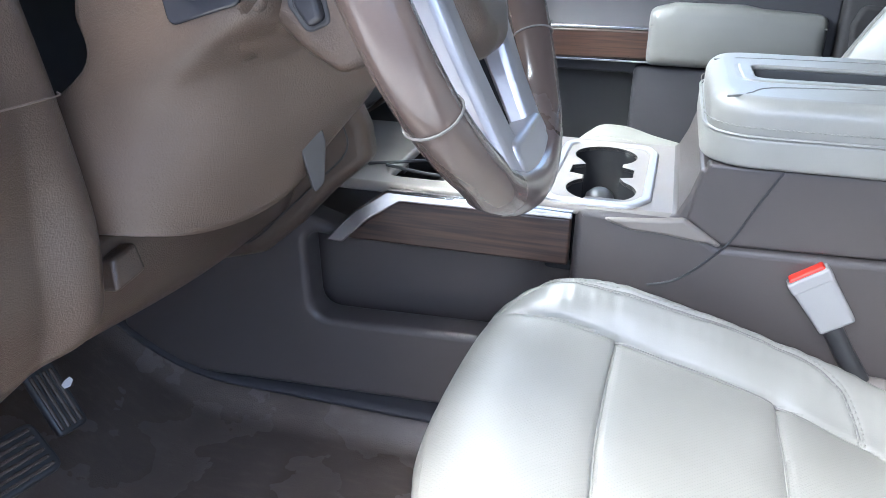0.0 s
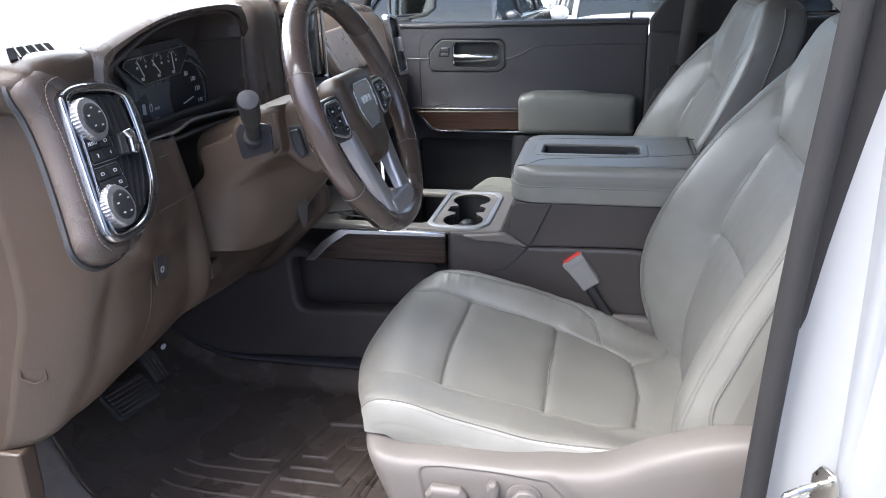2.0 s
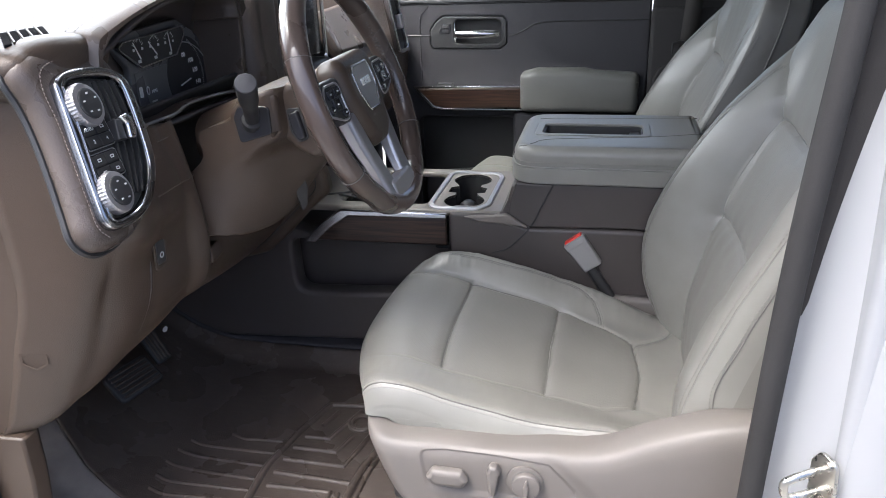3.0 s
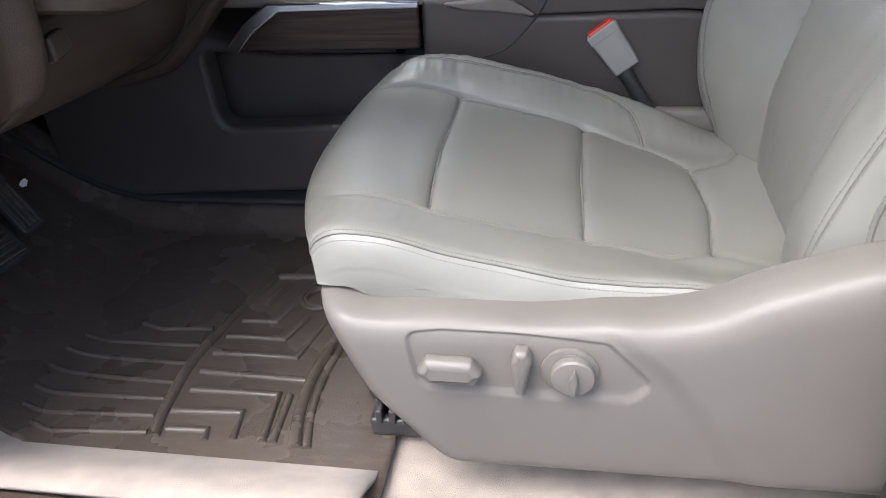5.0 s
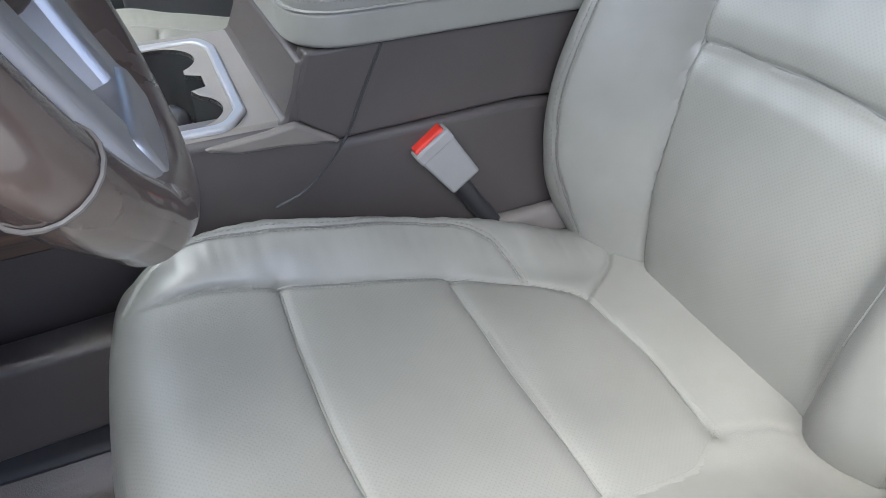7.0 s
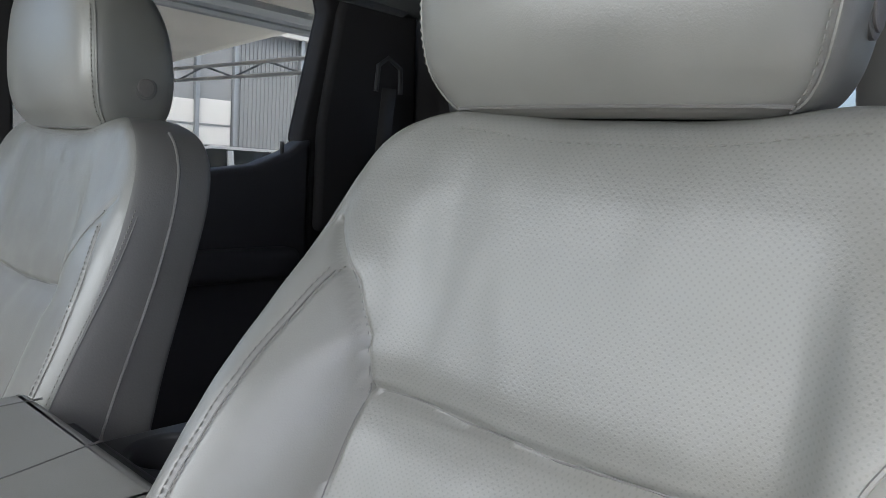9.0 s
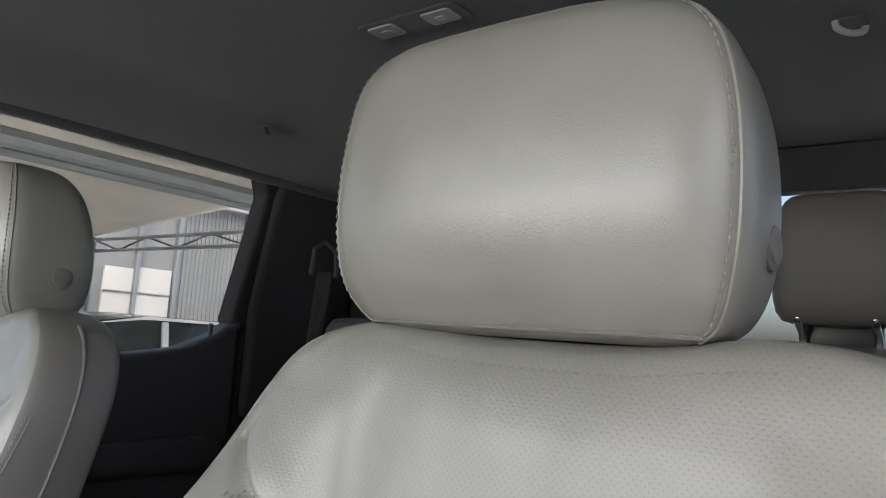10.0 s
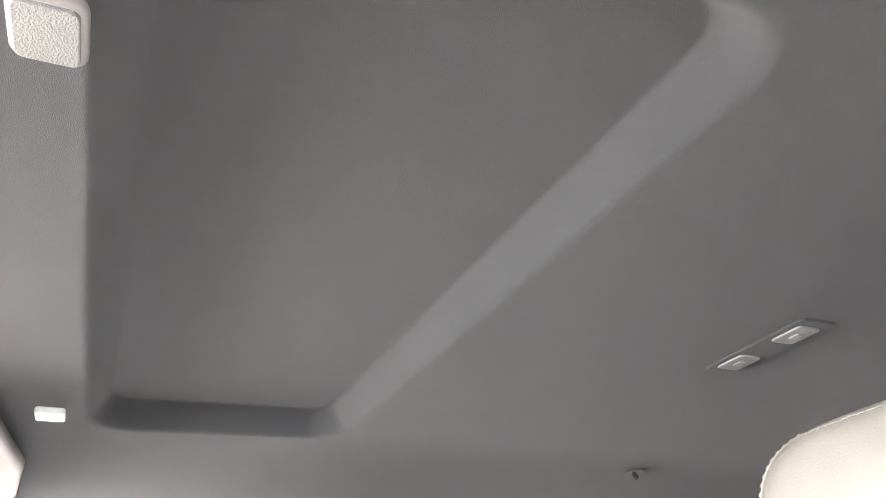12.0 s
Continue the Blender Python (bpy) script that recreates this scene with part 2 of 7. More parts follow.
def grid_mesh(name, P, wrap=False, keep=None, uv=None):
    """A mesh from a grid of points (nu, nv, 3). keep(i, j) mask picks faces."""
    nu, nv = P.shape[:2]
    ju = nv if wrap else nv - 1
    i, j = np.meshgrid(np.arange(nu - 1), np.arange(ju), indexing="ij")
    k = (j + 1) % nv
    f = np.stack([i * nv + j, i * nv + k, (i + 1) * nv + k, (i + 1) * nv + j], -1)
    if keep is not None:
        f = f[keep[: nu - 1, :ju]]
    f = f.reshape(-1, 4)
    used, inv = np.unique(f, return_inverse=True)
    me = bpy.data.meshes.new(name)
    me.from_pydata(P.reshape(-1, 3)[used].tolist(), [], inv.reshape(-1, 4).tolist())
    if uv is not None:
        lay = me.uv_layers.new(name="UVMap")
        vi = np.empty(len(me.loops), int)
        me.loops.foreach_get("vertex_index", vi)
        lay.data.foreach_set("uv", uv.reshape(-1, 2)[used][vi].ravel())
    me.update()
    return me


def loft(name, rings, mat, parent=None, label="", wrap=True, cap=True, **kw):
    P = np.array(rings, float)
    me = grid_mesh(name, P, wrap)
    if cap:
        b = bmesh.new()
        b.from_mesh(me)
        b.verts.ensure_lookup_table()
        nv = P.shape[1]
        if wrap:
            b.faces.new([b.verts[q] for q in range(nv)])
            b.faces.new([b.verts[(P.shape[0] - 1) * nv + q] for q in range(nv)])
        bmesh.ops.recalc_face_normals(b, faces=b.faces)
        b.to_mesh(me)
        b.free()
    return finish(name, me, mat, parent, label, **kw)


def sheet(name, P, mat, parent=None, label="", thick=0.006, **kw):
    """An open grid given thickness."""
    ob = finish(name, grid_mesh(name, np.array(P, float)), mat, parent, label, **kw)
    s = ob.modifiers.new("thickness", "SOLIDIFY")
    s.thickness, s.offset = thick, 0
    return ob


def tube_bm(bm, pts, r, n=8, closed=False):
    pts = [Vector(p) for p in pts]
    m = len(pts)
    rings = []
    prev = None
    for i, p in enumerate(pts):
        a = pts[(i - 1) % m] if closed or i else pts[i]
        b = pts[(i + 1) % m] if closed or i < m - 1 else pts[i]
        t = (b - a).normalized()
        if prev is None:
            ref = Vector((0, 0, 1)) if abs(t.z) < 0.9 else Vector((1, 0, 0))
            nrm = t.cross(ref).normalized()
        else:
            nrm = (prev - t * prev.dot(t)).normalized()
        prev = nrm
        bi = t.cross(nrm)
        rr = r[i] if hasattr(r, "__len__") else r
        rings.append([bm.verts.new(p + rr * (math.cos(q) * nrm + math.sin(q) * bi)) for q in [2 * math.pi * k / n for k in range(n)]])
    for i in range(m if closed else m - 1):
        A, B = rings[i], rings[(i + 1) % m]
        for k in range(n):
            bm.faces.new((A[k], A[(k + 1) % n], B[(k + 1) % n], B[k]))
    if not closed:
        bm.faces.new(rings[0])
        bm.faces.new(list(reversed(rings[-1])))
    return bm


def tube(name, pts, r, mat, parent=None, label="", n=8, closed=False):
    return part(name, tube_bm(bmesh.new(), pts, r, n, closed), mat, parent, label)


def basis(o, ax, ay):
    ax, ay = Vector(ax).normalized(), Vector(ay)
    az = ax.cross(ay).normalized()
    ay = az.cross(ax)
    return Matrix(((ax.x, ay.x, az.x, o[0]), (ax.y, ay.y, az.y, o[1]), (ax.z, ay.z, az.z, o[2]), (0, 0, 0, 1)))


XZ = lambda y: basis((0, y, 0), (1, 0, 0), (0, 0, 1))        # depth runs to -y
YZ = lambda x: basis((x, 0, 0), (0, 1, 0), (0, 0, 1))        # depth runs to +x
XY = lambda z: basis((0, 0, z), (1, 0, 0), (0, 1, 0))        # depth runs to +z


def plate(name, outer, m, depth, mat, parent=None, label="", holes=(), bevel=0.002, round_=0.0, res=3):
    """A flat shape with holes, extruded from the plane m along its z by depth, with rounded edges."""
    cu = bpy.data.curves.new(name, "CURVE")
    cu.dimensions, cu.fill_mode = "2D", "BOTH"
    for ring in (outer, *holes):
        ring = rounded(ring, round_) if round_ else ring
        sp = cu.splines.new("POLY")
        sp.points.add(len(ring) - 1)
        for p, q in zip(sp.points, ring):
            p.co = (q[0], q[1], 0, 1)
        sp.use_cyclic_u = True
    b = min(bevel, abs(depth) / 2.01)
    cu.extrude, cu.bevel_depth, cu.bevel_resolution, cu.offset = abs(depth) / 2 - b, b, res, -b
    tmp = bpy.data.objects.new("tmp", cu)
    me = bpy.data.meshes.new_from_object(tmp)
    bpy.data.objects.remove(tmp)
    bpy.data.curves.remove(cu)
    me.transform(m @ Matrix.Translation((0, 0, depth / 2)))
    me.name = name
    return finish(name, me, mat, parent, label, sharp=50)


def rounded(poly, r, n=5):
    out = []
    m = len(poly)
    for i in range(m):
        p, a, b = (Vector(poly[k][:2]) for k in (i, i - 1, (i + 1) % m))
        u, v = (a - p), (b - p)
        ang = u.angle(v)
        d = min((r if np.isscalar(r) else r[i]) / max(math.tan(ang / 2), 1e-3), 0.45 * u.length, 0.45 * v.length)
        p0, p2 = p + u.normalized() * d, p + v.normalized() * d
        for k in range(n + 1):
            t = k / n
            q = (1 - t) ** 2 * p0 + 2 * t * (1 - t) * p + t * t * p2
            out.append((q.x, q.y))
    return out


def rect(x0, y0, x1, y1):
    return [(x0, y0), (x1, y0), (x1, y1), (x0, y1)]


def circle(x, y, r, n=28):
    return [(x + r * math.cos(2 * math.pi * k / n), y + r * math.sin(2 * math.pi * k / n)) for k in range(n)]


def box(name, lo, hi, mat, parent=None, label="", bevel=0.004):
    b = bmesh.new()
    bmesh.ops.create_cube(b, size=1)
    for v in b.verts:
        v.co = Vector([lo[k] + (v.co[k] + 0.5) * (hi[k] - lo[k]) for k in range(3)])
    if bevel:
        bmesh.ops.bevel(b, geom=b.edges[:], offset=bevel, segments=3, profile=0.5, affect="EDGES")
    return part(name, b, mat, parent, label)


def knob(name, centre, axis, r, depth, mat, parent=None, label="", ribs=0, dome=0.2, n=48):
    """A turned knob along axis; ribs gives a knurled rim."""
    ax = Vector(axis).normalized()
    q = ax.to_track_quat("Z", "Y").to_matrix().to_4x4()
    prof = [(1.0, 0), (1.0, 0.75), (0.93, 0.95), (0.8, 1.0), (0.4, 1.0 + dome * 0.2), (0.02, 1.0 + dome * 0.25)]
    rings = []
    for rr, h in prof:
        ring = []
        for k in range(n):
            a = 2 * math.pi * k / n
            s = 1 - (0.035 if ribs and rr == 1.0 and k % 2 else 0)
            ring.append(tuple(Vector(centre) + q.to_3x3() @ Vector((r * rr * s * math.cos(a), r * rr * s * math.sin(a), h * depth))))
        rings.append(ring)
    return loft(name, rings, mat, parent, label, sharp=30 if not ribs else 15)


def words(name, text, m, size, mat, parent, depth=0.0004):
    cu = bpy.data.curves.new(name, "FONT")
    cu.body, cu.size, cu.extrude, cu.align_x, cu.align_y = text, size, depth, "CENTER", "CENTER"
    cu.resolution_u = 2
    tmp = bpy.data.objects.new("tmp", cu)
    me = bpy.data.meshes.new_from_object(tmp)
    bpy.data.objects.remove(tmp)
    bpy.data.curves.remove(cu)
    me.transform(m)
    return finish(name, me, mat, parent, smooth=False)


def seam_distance(a, b, lines):
    """Least distance from points (a, b) to polylines in the same plane."""
    best = np.full(a.shape, 9.0)
    for line in lines:
        for (x0, y0), (x1, y1) in zip(line[:-1], line[1:]):
            dx, dy = x1 - x0, y1 - y0
            t = np.clip(((a - x0) * dx + (b - y0) * dy) / (dx * dx + dy * dy + 1e-12), 0, 1)
            best = np.minimum(best, np.hypot(a - x0 - t * dx, b - y0 - t * dy))
    return best


def grid_normals(P):
    du, dv = np.gradient(P, axis=0), np.gradient(P, axis=1)
    n = np.cross(du, dv)
    return n / (np.linalg.norm(n, axis=-1, keepdims=True) + 1e-9)


def stitches(name, pts, nrm, mat, parent, step=0.006, length=0.0042, r=0.0007, label=""):
    """Short raised threads along a line that lies on a surface."""
    pts, nrm = np.array(pts, float), np.array(nrm, float)
    seg = np.r_[0, np.cumsum(np.linalg.norm(np.diff(pts, axis=0), axis=1))]
    bm = bmesh.new()
    for s in np.arange(step, seg[-1], step):
        q = [np.array([np.interp(s + o * length, seg, pts[:, k]) for k in range(3)]) for o in (-0.5, 0.5)]
        w = np.array([np.interp(s, seg, nrm[:, k]) for k in range(3)])
        t = q[1] - q[0]
        t /= np.linalg.norm(t) + 1e-9
        side = np.cross(t, w)
        side /= np.linalg.norm(side) + 1e-9
        w = w / (np.linalg.norm(w) + 1e-9)
        ring = []
        for e, g in ((q[0], 0.4), (0.5 * (q[0] + q[1]) + w * r, 1), (q[1], 0.4)):
            ring.append([bm.verts.new(e + r * g * (c * side + d * w)) for c, d in ((-1.3, -0.5), (-0.7, 0.8), (0.7, 0.8), (1.3, -0.5))])
        for A, B in zip(ring[:-1], ring[1:]):
            for k in range(3):
                bm.faces.new((A[k], A[k + 1], B[k + 1], B[k]))
    ob = part(name, bm, mat, parent, label)
    return tagged(ob, kind="stuff")


# ---------------------------------------------------------------- the seats
CUSHION = [(0.290, 0.160), (0.266, 0.175), (0.246, 0.202), (0.236, 0.236), (0.241, 0.264), (0.257, 0.283), (0.285, 0.292), (0.322, 0.294), (0.36, 0.289),
           (0.40, 0.281), (0.48, 0.263), (0.565, 0.244), (0.65, 0.221), (0.72, 0.203), (0.77, 0.198), (0.84, 0.205)]
CUSHION_SIDE = [(0, 0, 0), (0.06, 0, 0), (0.115, 0.0, 0), (0.145, 0.12, 0), (0.172, 0.65, 0), (0.196, 1, 0), (0.214, 0.8, -0.005),
                (0.227, 0.35, -0.022), (0.234, 0.1, -0.05), (0.232, 0, -0.085), (0.222, 0, -0.115)]
CUSHION_OUTER = [(0, 0, 0), (0.06, 0, 0), (0.115, 0.0, 0), (0.15, 0.05, 0), (0.185, 0.45, 0), (0.214, 0.86, 0), (0.231, 1.0, 0), (0.243, 0.97, -0.008),
                 (0.253, 0.75, -0.026), (0.257, 0.4, -0.047), (0.252, 0.1, -0.078), (0.238, 0, -0.115)]
OUTER_LIFT = table([(0.23, 0.010), (0.272, 0.010), (0.30, 0.006), (0.322, 0.004), (0.36, 0.003), (0.40, 0.003), (0.48, 0.008), (0.565, 0.010), (0.606, 0.018), (0.70, 0.042), (0.77, 0.048), (0.84, 0.046)])
BOLSTER = table([(0.23, -0.010), (0.26, 0.0), (0.285, 0.014), (0.326, 0.033), (0.386, 0.044), (0.48, 0.046), (0.571, 0.041), (0.65, 0.036), (0.70, 0.03), (0.77, 0.012), (0.84, 0.0)])
CUSHION_SEAMS = [[(0.40, -0.147), (0.398, 0), (0.40, 0.147)], [(0.573, -0.14), (0.57, 0), (0.573, 0.14)],
                 [(0.715, -0.102), (0.726, 0), (0.715, 0.102)]]
CUSHION_EDGE = [[(0.24, 0.165), (0.30, 0.155), (0.40, 0.147), (0.565, 0.143), (0.66, 0.128), (0.717, 0.102), (0.771, 0.142), (0.80, 0.18)],
                [(0.24, 0.150), (0.29, 0.150), (0.40, 0.163), (0.565, 0.153), (0.66, 0.142), (0.722, 0.104), (0.765, 0.116), (0.80, 0.15)]]
CUSHION_ARC = [(0.258, 0.170), (0.272, 0.186), (0.298, 0.196), (0.325, 0.195), (0.372, 0.189), (0.445, 0.189), (0.53, 0.193), (0.605, 0.190), (0.638, 0.176), (0.653, 0.150), (0.656, 0.130)]
BACK = [  # height, front face, bolster, rear face, width
    (0.185, 0.80, 0.03, 0.95, 0.95), (0.25, 0.80, 0.06, 0.955, 1.0), (0.306, 0.806, 0.08, 0.962, 1), (0.377, 0.828, 0.104, 0.975, 1),
    (0.448, 0.852, 0.106, 0.988, 1), (0.53, 0.887, 0.10, 1.005, 1), (0.617, 0.927, 0.082, 1.028, 1), (0.675, 0.945, 0.050, 1.044, 1),
    (0.727, 0.957, 0.016, 1.058, 0.985), (0.768, 0.966, 0.002, 1.066, 0.935), (0.798, 0.975, 0, 1.067, 0.84), (0.815, 0.987, 0, 1.06, 0.70),
    (0.823, 1.003, 0, 1.047, 0.52), (0.825, 1.02, 0, 1.03, 0.30)]
BACK_SIDE = [(0, 0, 0), (0.07, 0, 0), (0.12, 0.02, 0), (0.146, 0.14, 0), (0.172, 0.55, 0), (0.20, 0.92, 0), (0.222, 1.0, 0), (0.236, 0.93, 0.03),
             (0.245, 0.7, 0.12), (0.25, 0.35, 0.42), (0.25, 0.05, 0.78), (0.242, 0, 0.95), (0.21, 0, 1.0), (0.1, 0, 1.02), (0, 0, 1.02)]
BACK_LOW = [(0, 0, 0), (0.07, 0, 0), (0.112, 0.02, 0), (0.130, 0.28, 0), (0.148, 0.82, 0), (0.168, 1.03, 0), (0.20, 1.06, 0), (0.222, 0.95, 0), (0.238, 0.7, 0.03),
            (0.247, 0.4, 0.12), (0.252, 0.2, 0.42), (0.25, 0.05, 0.78), (0.242, 0, 0.95), (0.21, 0, 1.0), (0.1, 0, 1.02), (0, 0, 1.02)]
LOW_DEPTH = table([(0.185, 0.022), (0.25, 0.034), (0.306, 0.036), (0.377, 0.038), (0.448, 0.034), (0.53, 0.030), (0.617, 0.030), (0.675, 0.024), (0.727, 0.012), (0.768, 0.001), (0.826, 0.0)])
BACK_SEAMS = [[(0.446, -0.15), (0.452, 0), (0.446, 0.15)], [(0.619, -0.152), (0.612, 0), (0.619, 0.152)]]
BACK_EDGE = [[(0.19, s * 0.122), (0.30, s * 0.135), (0.448, s * 0.150), (0.53, s * 0.153), (0.617, s * 0.153), (0.655, s * 0.160), (0.69, s * 0.180), (0.73, s * 0.222)] for s in (-1, 1)]
BACK_ARC = [[(0.21, -0.218), (0.31, -0.224), (0.42, -0.225), (0.50, -0.225), (0.57, -0.224), (0.645, -0.220), (0.70, -0.212)],
            [(0.21, 0.194), (0.31, 0.208), (0.42, 0.209), (0.50, 0.212), (0.57, 0.212), (0.645, 0.206), (0.70, 0.196)]]
HEAD = [  # height, front, rear, half width
    (0.815, 1.0, 1.044, 0.096), (0.819, 0.985, 1.058, 0.115), (0.828, 0.973, 1.074, 0.127), (0.848, 0.958, 1.085, 0.136), (0.88, 0.951, 1.089, 0.141), (0.92, 0.95, 1.086, 0.141),
    (0.955, 0.952, 1.080, 0.137), (0.982, 0.955, 1.070, 0.130), (0.998, 0.960, 1.060, 0.120), (1.008, 0.967, 1.050, 0.106), (1.014, 0.976, 1.038, 0.088), (1.017, 0.990, 1.020, 0.062)]


def softstep(a, b, x):
    t = np.clip((x - a) / (b - a), 0, 1)
    return t * t * (3 - 2 * t)


def groove(d, depth, width):
    return depth * np.exp(-(d / width) ** 2)


def wrinkle(P, scale, amount, seed):
    out = np.empty(P.shape[:2])
    for i in range(P.shape[0]):
        for j in range(P.shape[1]):
            p = P[i, j]
            out[i, j] = noise.noise(Vector((p[0] * scale[0] + seed, p[1] * scale[1], p[2] * scale[2])))
    return out * amount


def line_on(grid_a, grid_b, P, N, line, lift=0.0009, n=160, shift=0.0):
    """Points of a surface grid that lie nearest to a line drawn in its (a, b) plane."""
    pts = np.array(line, float)
    seg = np.r_[0, np.cumsum(np.hypot(*np.diff(pts, axis=0).T))]
    s = np.linspace(0, seg[-1], n)
    c = np.column_stack([np.interp(s, seg, pts[:, 0]), np.interp(s, seg, pts[:, 1])])
    for _ in range(6):
        c[1:-1] = 0.25 * c[:-2] + 0.5 * c[1:-1] + 0.25 * c[2:]
    t = np.gradient(c, axis=0)
    t /= np.linalg.norm(t, axis=1, keepdims=True) + 1e-9
    c = c + shift * np.column_stack([-t[:, 1], t[:, 0]])
    flat_a, flat_b = grid_a.ravel(), grid_b.ravel()
    FP, FN = P.reshape(-1, 3), N.reshape(-1, 3)
    out, nn = [], []
    for a, b in c:
        d = (flat_a - a) ** 2 + (flat_b - b) ** 2
        k = np.argpartition(d, 4)[:4]
        w = 1 / (d[k] + 1e-7)
        w = w / w.sum()
        nv = (FN[k] * w[:, None]).sum(0)
        nn.append(nv)
        out.append((FP[k] * w[:, None]).sum(0) + lift * nv)
    out, nn = np.array(out), np.array(nn)
    for _ in range(3):
        out[1:-1] = 0.25 * out[:-2] + 0.5 * out[1:-1] + 0.25 * out[2:]
    return out, nn


def front_seat(name, cy, out, label):
    """A leather front seat; out is -1 or 1, the side on which the door lies."""
    seat = thing(name, (0.55, cy, 0.03), label, "car seat", "front seats")
    # cushion
    NP = 300
    prof = curve_pts(CUSHION, NP)
    neg, pos = (curve_pts(CUSHION_OUTER if sg == out else CUSHION_SIDE, 110) for sg in (-1, 1))
    side = np.vstack([neg[::-1] * (-1, 1, 1), pos[1:]])
    X, Y = np.meshgrid(prof[:, 0], side[:, 0], indexing="ij")
    Zc = np.repeat(prof[:, 1:2], len(side), 1)
    top = softstep(0.15, 0.27, Zc)
    Z = Zc + np.where(Y * out > 0, OUTER_LIFT(X)[..., 0], BOLSTER(X)[..., 0]) * side[None, :, 1] * softstep(0.2, 0.27, Zc + 0.05 * softstep(0.4, 0.6, X)) + side[None, :, 2] * top
    Xs = X + np.where(Y * out > 0, 1.0, 0.30) * Y * Y * (1 - softstep(0.26, 0.5, X))
    Xs = Xs + 0.08 * softstep(0.06, 0.22, Y * out) * softstep(0.272, 0.21, Zc) * (X < 0.3)
    Z = np.maximum(Z, 0.16 + 0.088 * softstep(0.10, 0.2, Y * out) * softstep(0.38, 0.27, X))
    P = np.stack([Xs, Y, Z], -1)
    N = grid_normals(P)
    N *= np.sign(N[150, 110, 2])
    arcs = [[(a, -out * b) for a, b in CUSHION_ARC], [(a, out * b) for a, b in ((0.252, 0.178), (0.260, 0.200), (0.278, 0.216), (0.316, 0.225), (0.375, 0.227), (0.449, 0.226), (0.558, 0.224), (0.642, 0.214), (0.737, 0.198))]]
    edges = [[(a, -out * b) for a, b in CUSHION_EDGE[0]], [(a, out * b) for a, b in CUSHION_EDGE[1]]]
    d1, d2, d3 = seam_distance(X, Y, CUSHION_SEAMS), seam_distance(X, Y, edges), seam_distance(X, Y, arcs)
    on = (np.arange(NP) > 90)[:, None] * (np.abs(side[None, :, 2]) < 0.03)
    on = on * 1.0
    off = groove(d1, 0.0055, 0.0028) + groove(d1, 0.004, 0.013) + (groove(d2, 0.0055, 0.0026) + groove(d2, 0.0015, 0.009)) * softstep(0.255, 0.31, X) * np.where(Y * out > 0, 0.25, 1.0) + groove(d3, 0.0035, 0.0022) * np.where(Y * out > 0, 0.0, 1.0)
    off = off * on
    worn = np.exp(-((Y + out * 0.19) / 0.03) ** 2) + 0.35 * np.exp(-((Y - out * 0.19) / 0.03) ** 2)
    off = off + on * (wrinkle(P, (95, 22, 10), 0.0016, 3.1) * worn + wrinkle(P, (16, 16, 16), 0.0016, 8.0))
    P = P - N * off[..., None]
    P[..., 1] += cy
    N2 = grid_normals(P)
    N2 *= np.sign(N2[150, 110, 2])
    uv = np.stack([X, Y + 0.5], -1)
    inner = (np.abs(Y) < np.interp(X, *np.array(CUSHION_EDGE[0][:6]).T)) & (X < 0.72)
    wide = np.abs(Y) < np.interp(X, *np.array(CUSHION_EDGE[1][:6]).T)
    inner = np.where(Y * out > 0, wide & (X < 0.72), inner)
    inner &= (np.arange(NP) > 80)[:, None]
    me = grid_mesh("cushion_insert", P, keep=inner, uv=uv)
    finish("cushion_insert", me, PERF, seat, "perforated grey leather cushion insert with pressed seams", sharp=80)
    finish("cushion_bolster", grid_mesh("cushion_bolster", P, keep=~inner, uv=uv), LEATHER, seat, "creased grey leather cushion bolsters", sharp=80)
    for sh in (-0.0035, 0.0035):
        q, w = line_on(X, Y, P, N2, arcs[0], shift=sh)
        stitches("stitching", q, w, THREAD, seat)
    for dist in (0.2345, 0.2385, 0.2425):
        v = int(np.argmin(np.abs(side[:, 0] * out - dist) + np.abs(np.clip(side[:, 2], -1, 0)) * 0.5 + (side[:, 2] < -0.02) * 9))
        q = P[70:288, v] + N2[70:288, v] * 0.0004
        if dist == 0.2385:
            tube("seam", q[::2], 0.0010, SEATSHADE, seat, n=5)
        else:
            stitches("stitching", q, N2[70:288, v], THREAD, seat, step=0.0045, length=0.0034, r=0.00045)
    for line in edges:
        q, w = line_on(X, Y, P, N2, line[1:6], shift=-0.004 * np.sign(line[0][1]))
        stitches("stitching", q, w, THREAD, seat, step=0.0045, length=0.0034, r=0.0004)
    # darker tubes put the grooves' shade into colour; cross seams match the leather
    for line in arcs[:1] + [edges[0][2:6]] + [[(a, b * 0.97) for a, b in ln] for ln in CUSHION_SEAMS]:
        q, w = line_on(X, Y, P, N2, line, lift=0.0004 if line[0][0] == line[-1][0] else -0.0002)
        tube("seam", q[::2], 0.0012, LEATHER if line[0][0] == line[-1][0] else SEATSHADE, seat, n=6)
    # piping along the inner side, below the roll
    for s in (-out,):
        v = int(np.argmin(np.abs(side[:, 0] * s - 0.2275) + (np.abs(side[:, 2] + 0.022)) * 3))
        q = P[84:292, v] + N2[84:292, v] * 0.0008
        tube("piping", q[::4], 0.0022, LEATHER, seat, n=6)
    # backrest
    rows = curve_pts(BACK, 280)
    low, high = curve_pts(BACK_LOW, 130), curve_pts(BACK_SIDE, 130)
    side = np.vstack([low * (-1, 1, 1), high[::-1][1:-1]])
    zz, xc, Pb, xr, w = [rows[:, k:k + 1] for k in range(5)]
    ly, p, r = [side[None, :, k] for k in range(3)]
    Y = ly * w
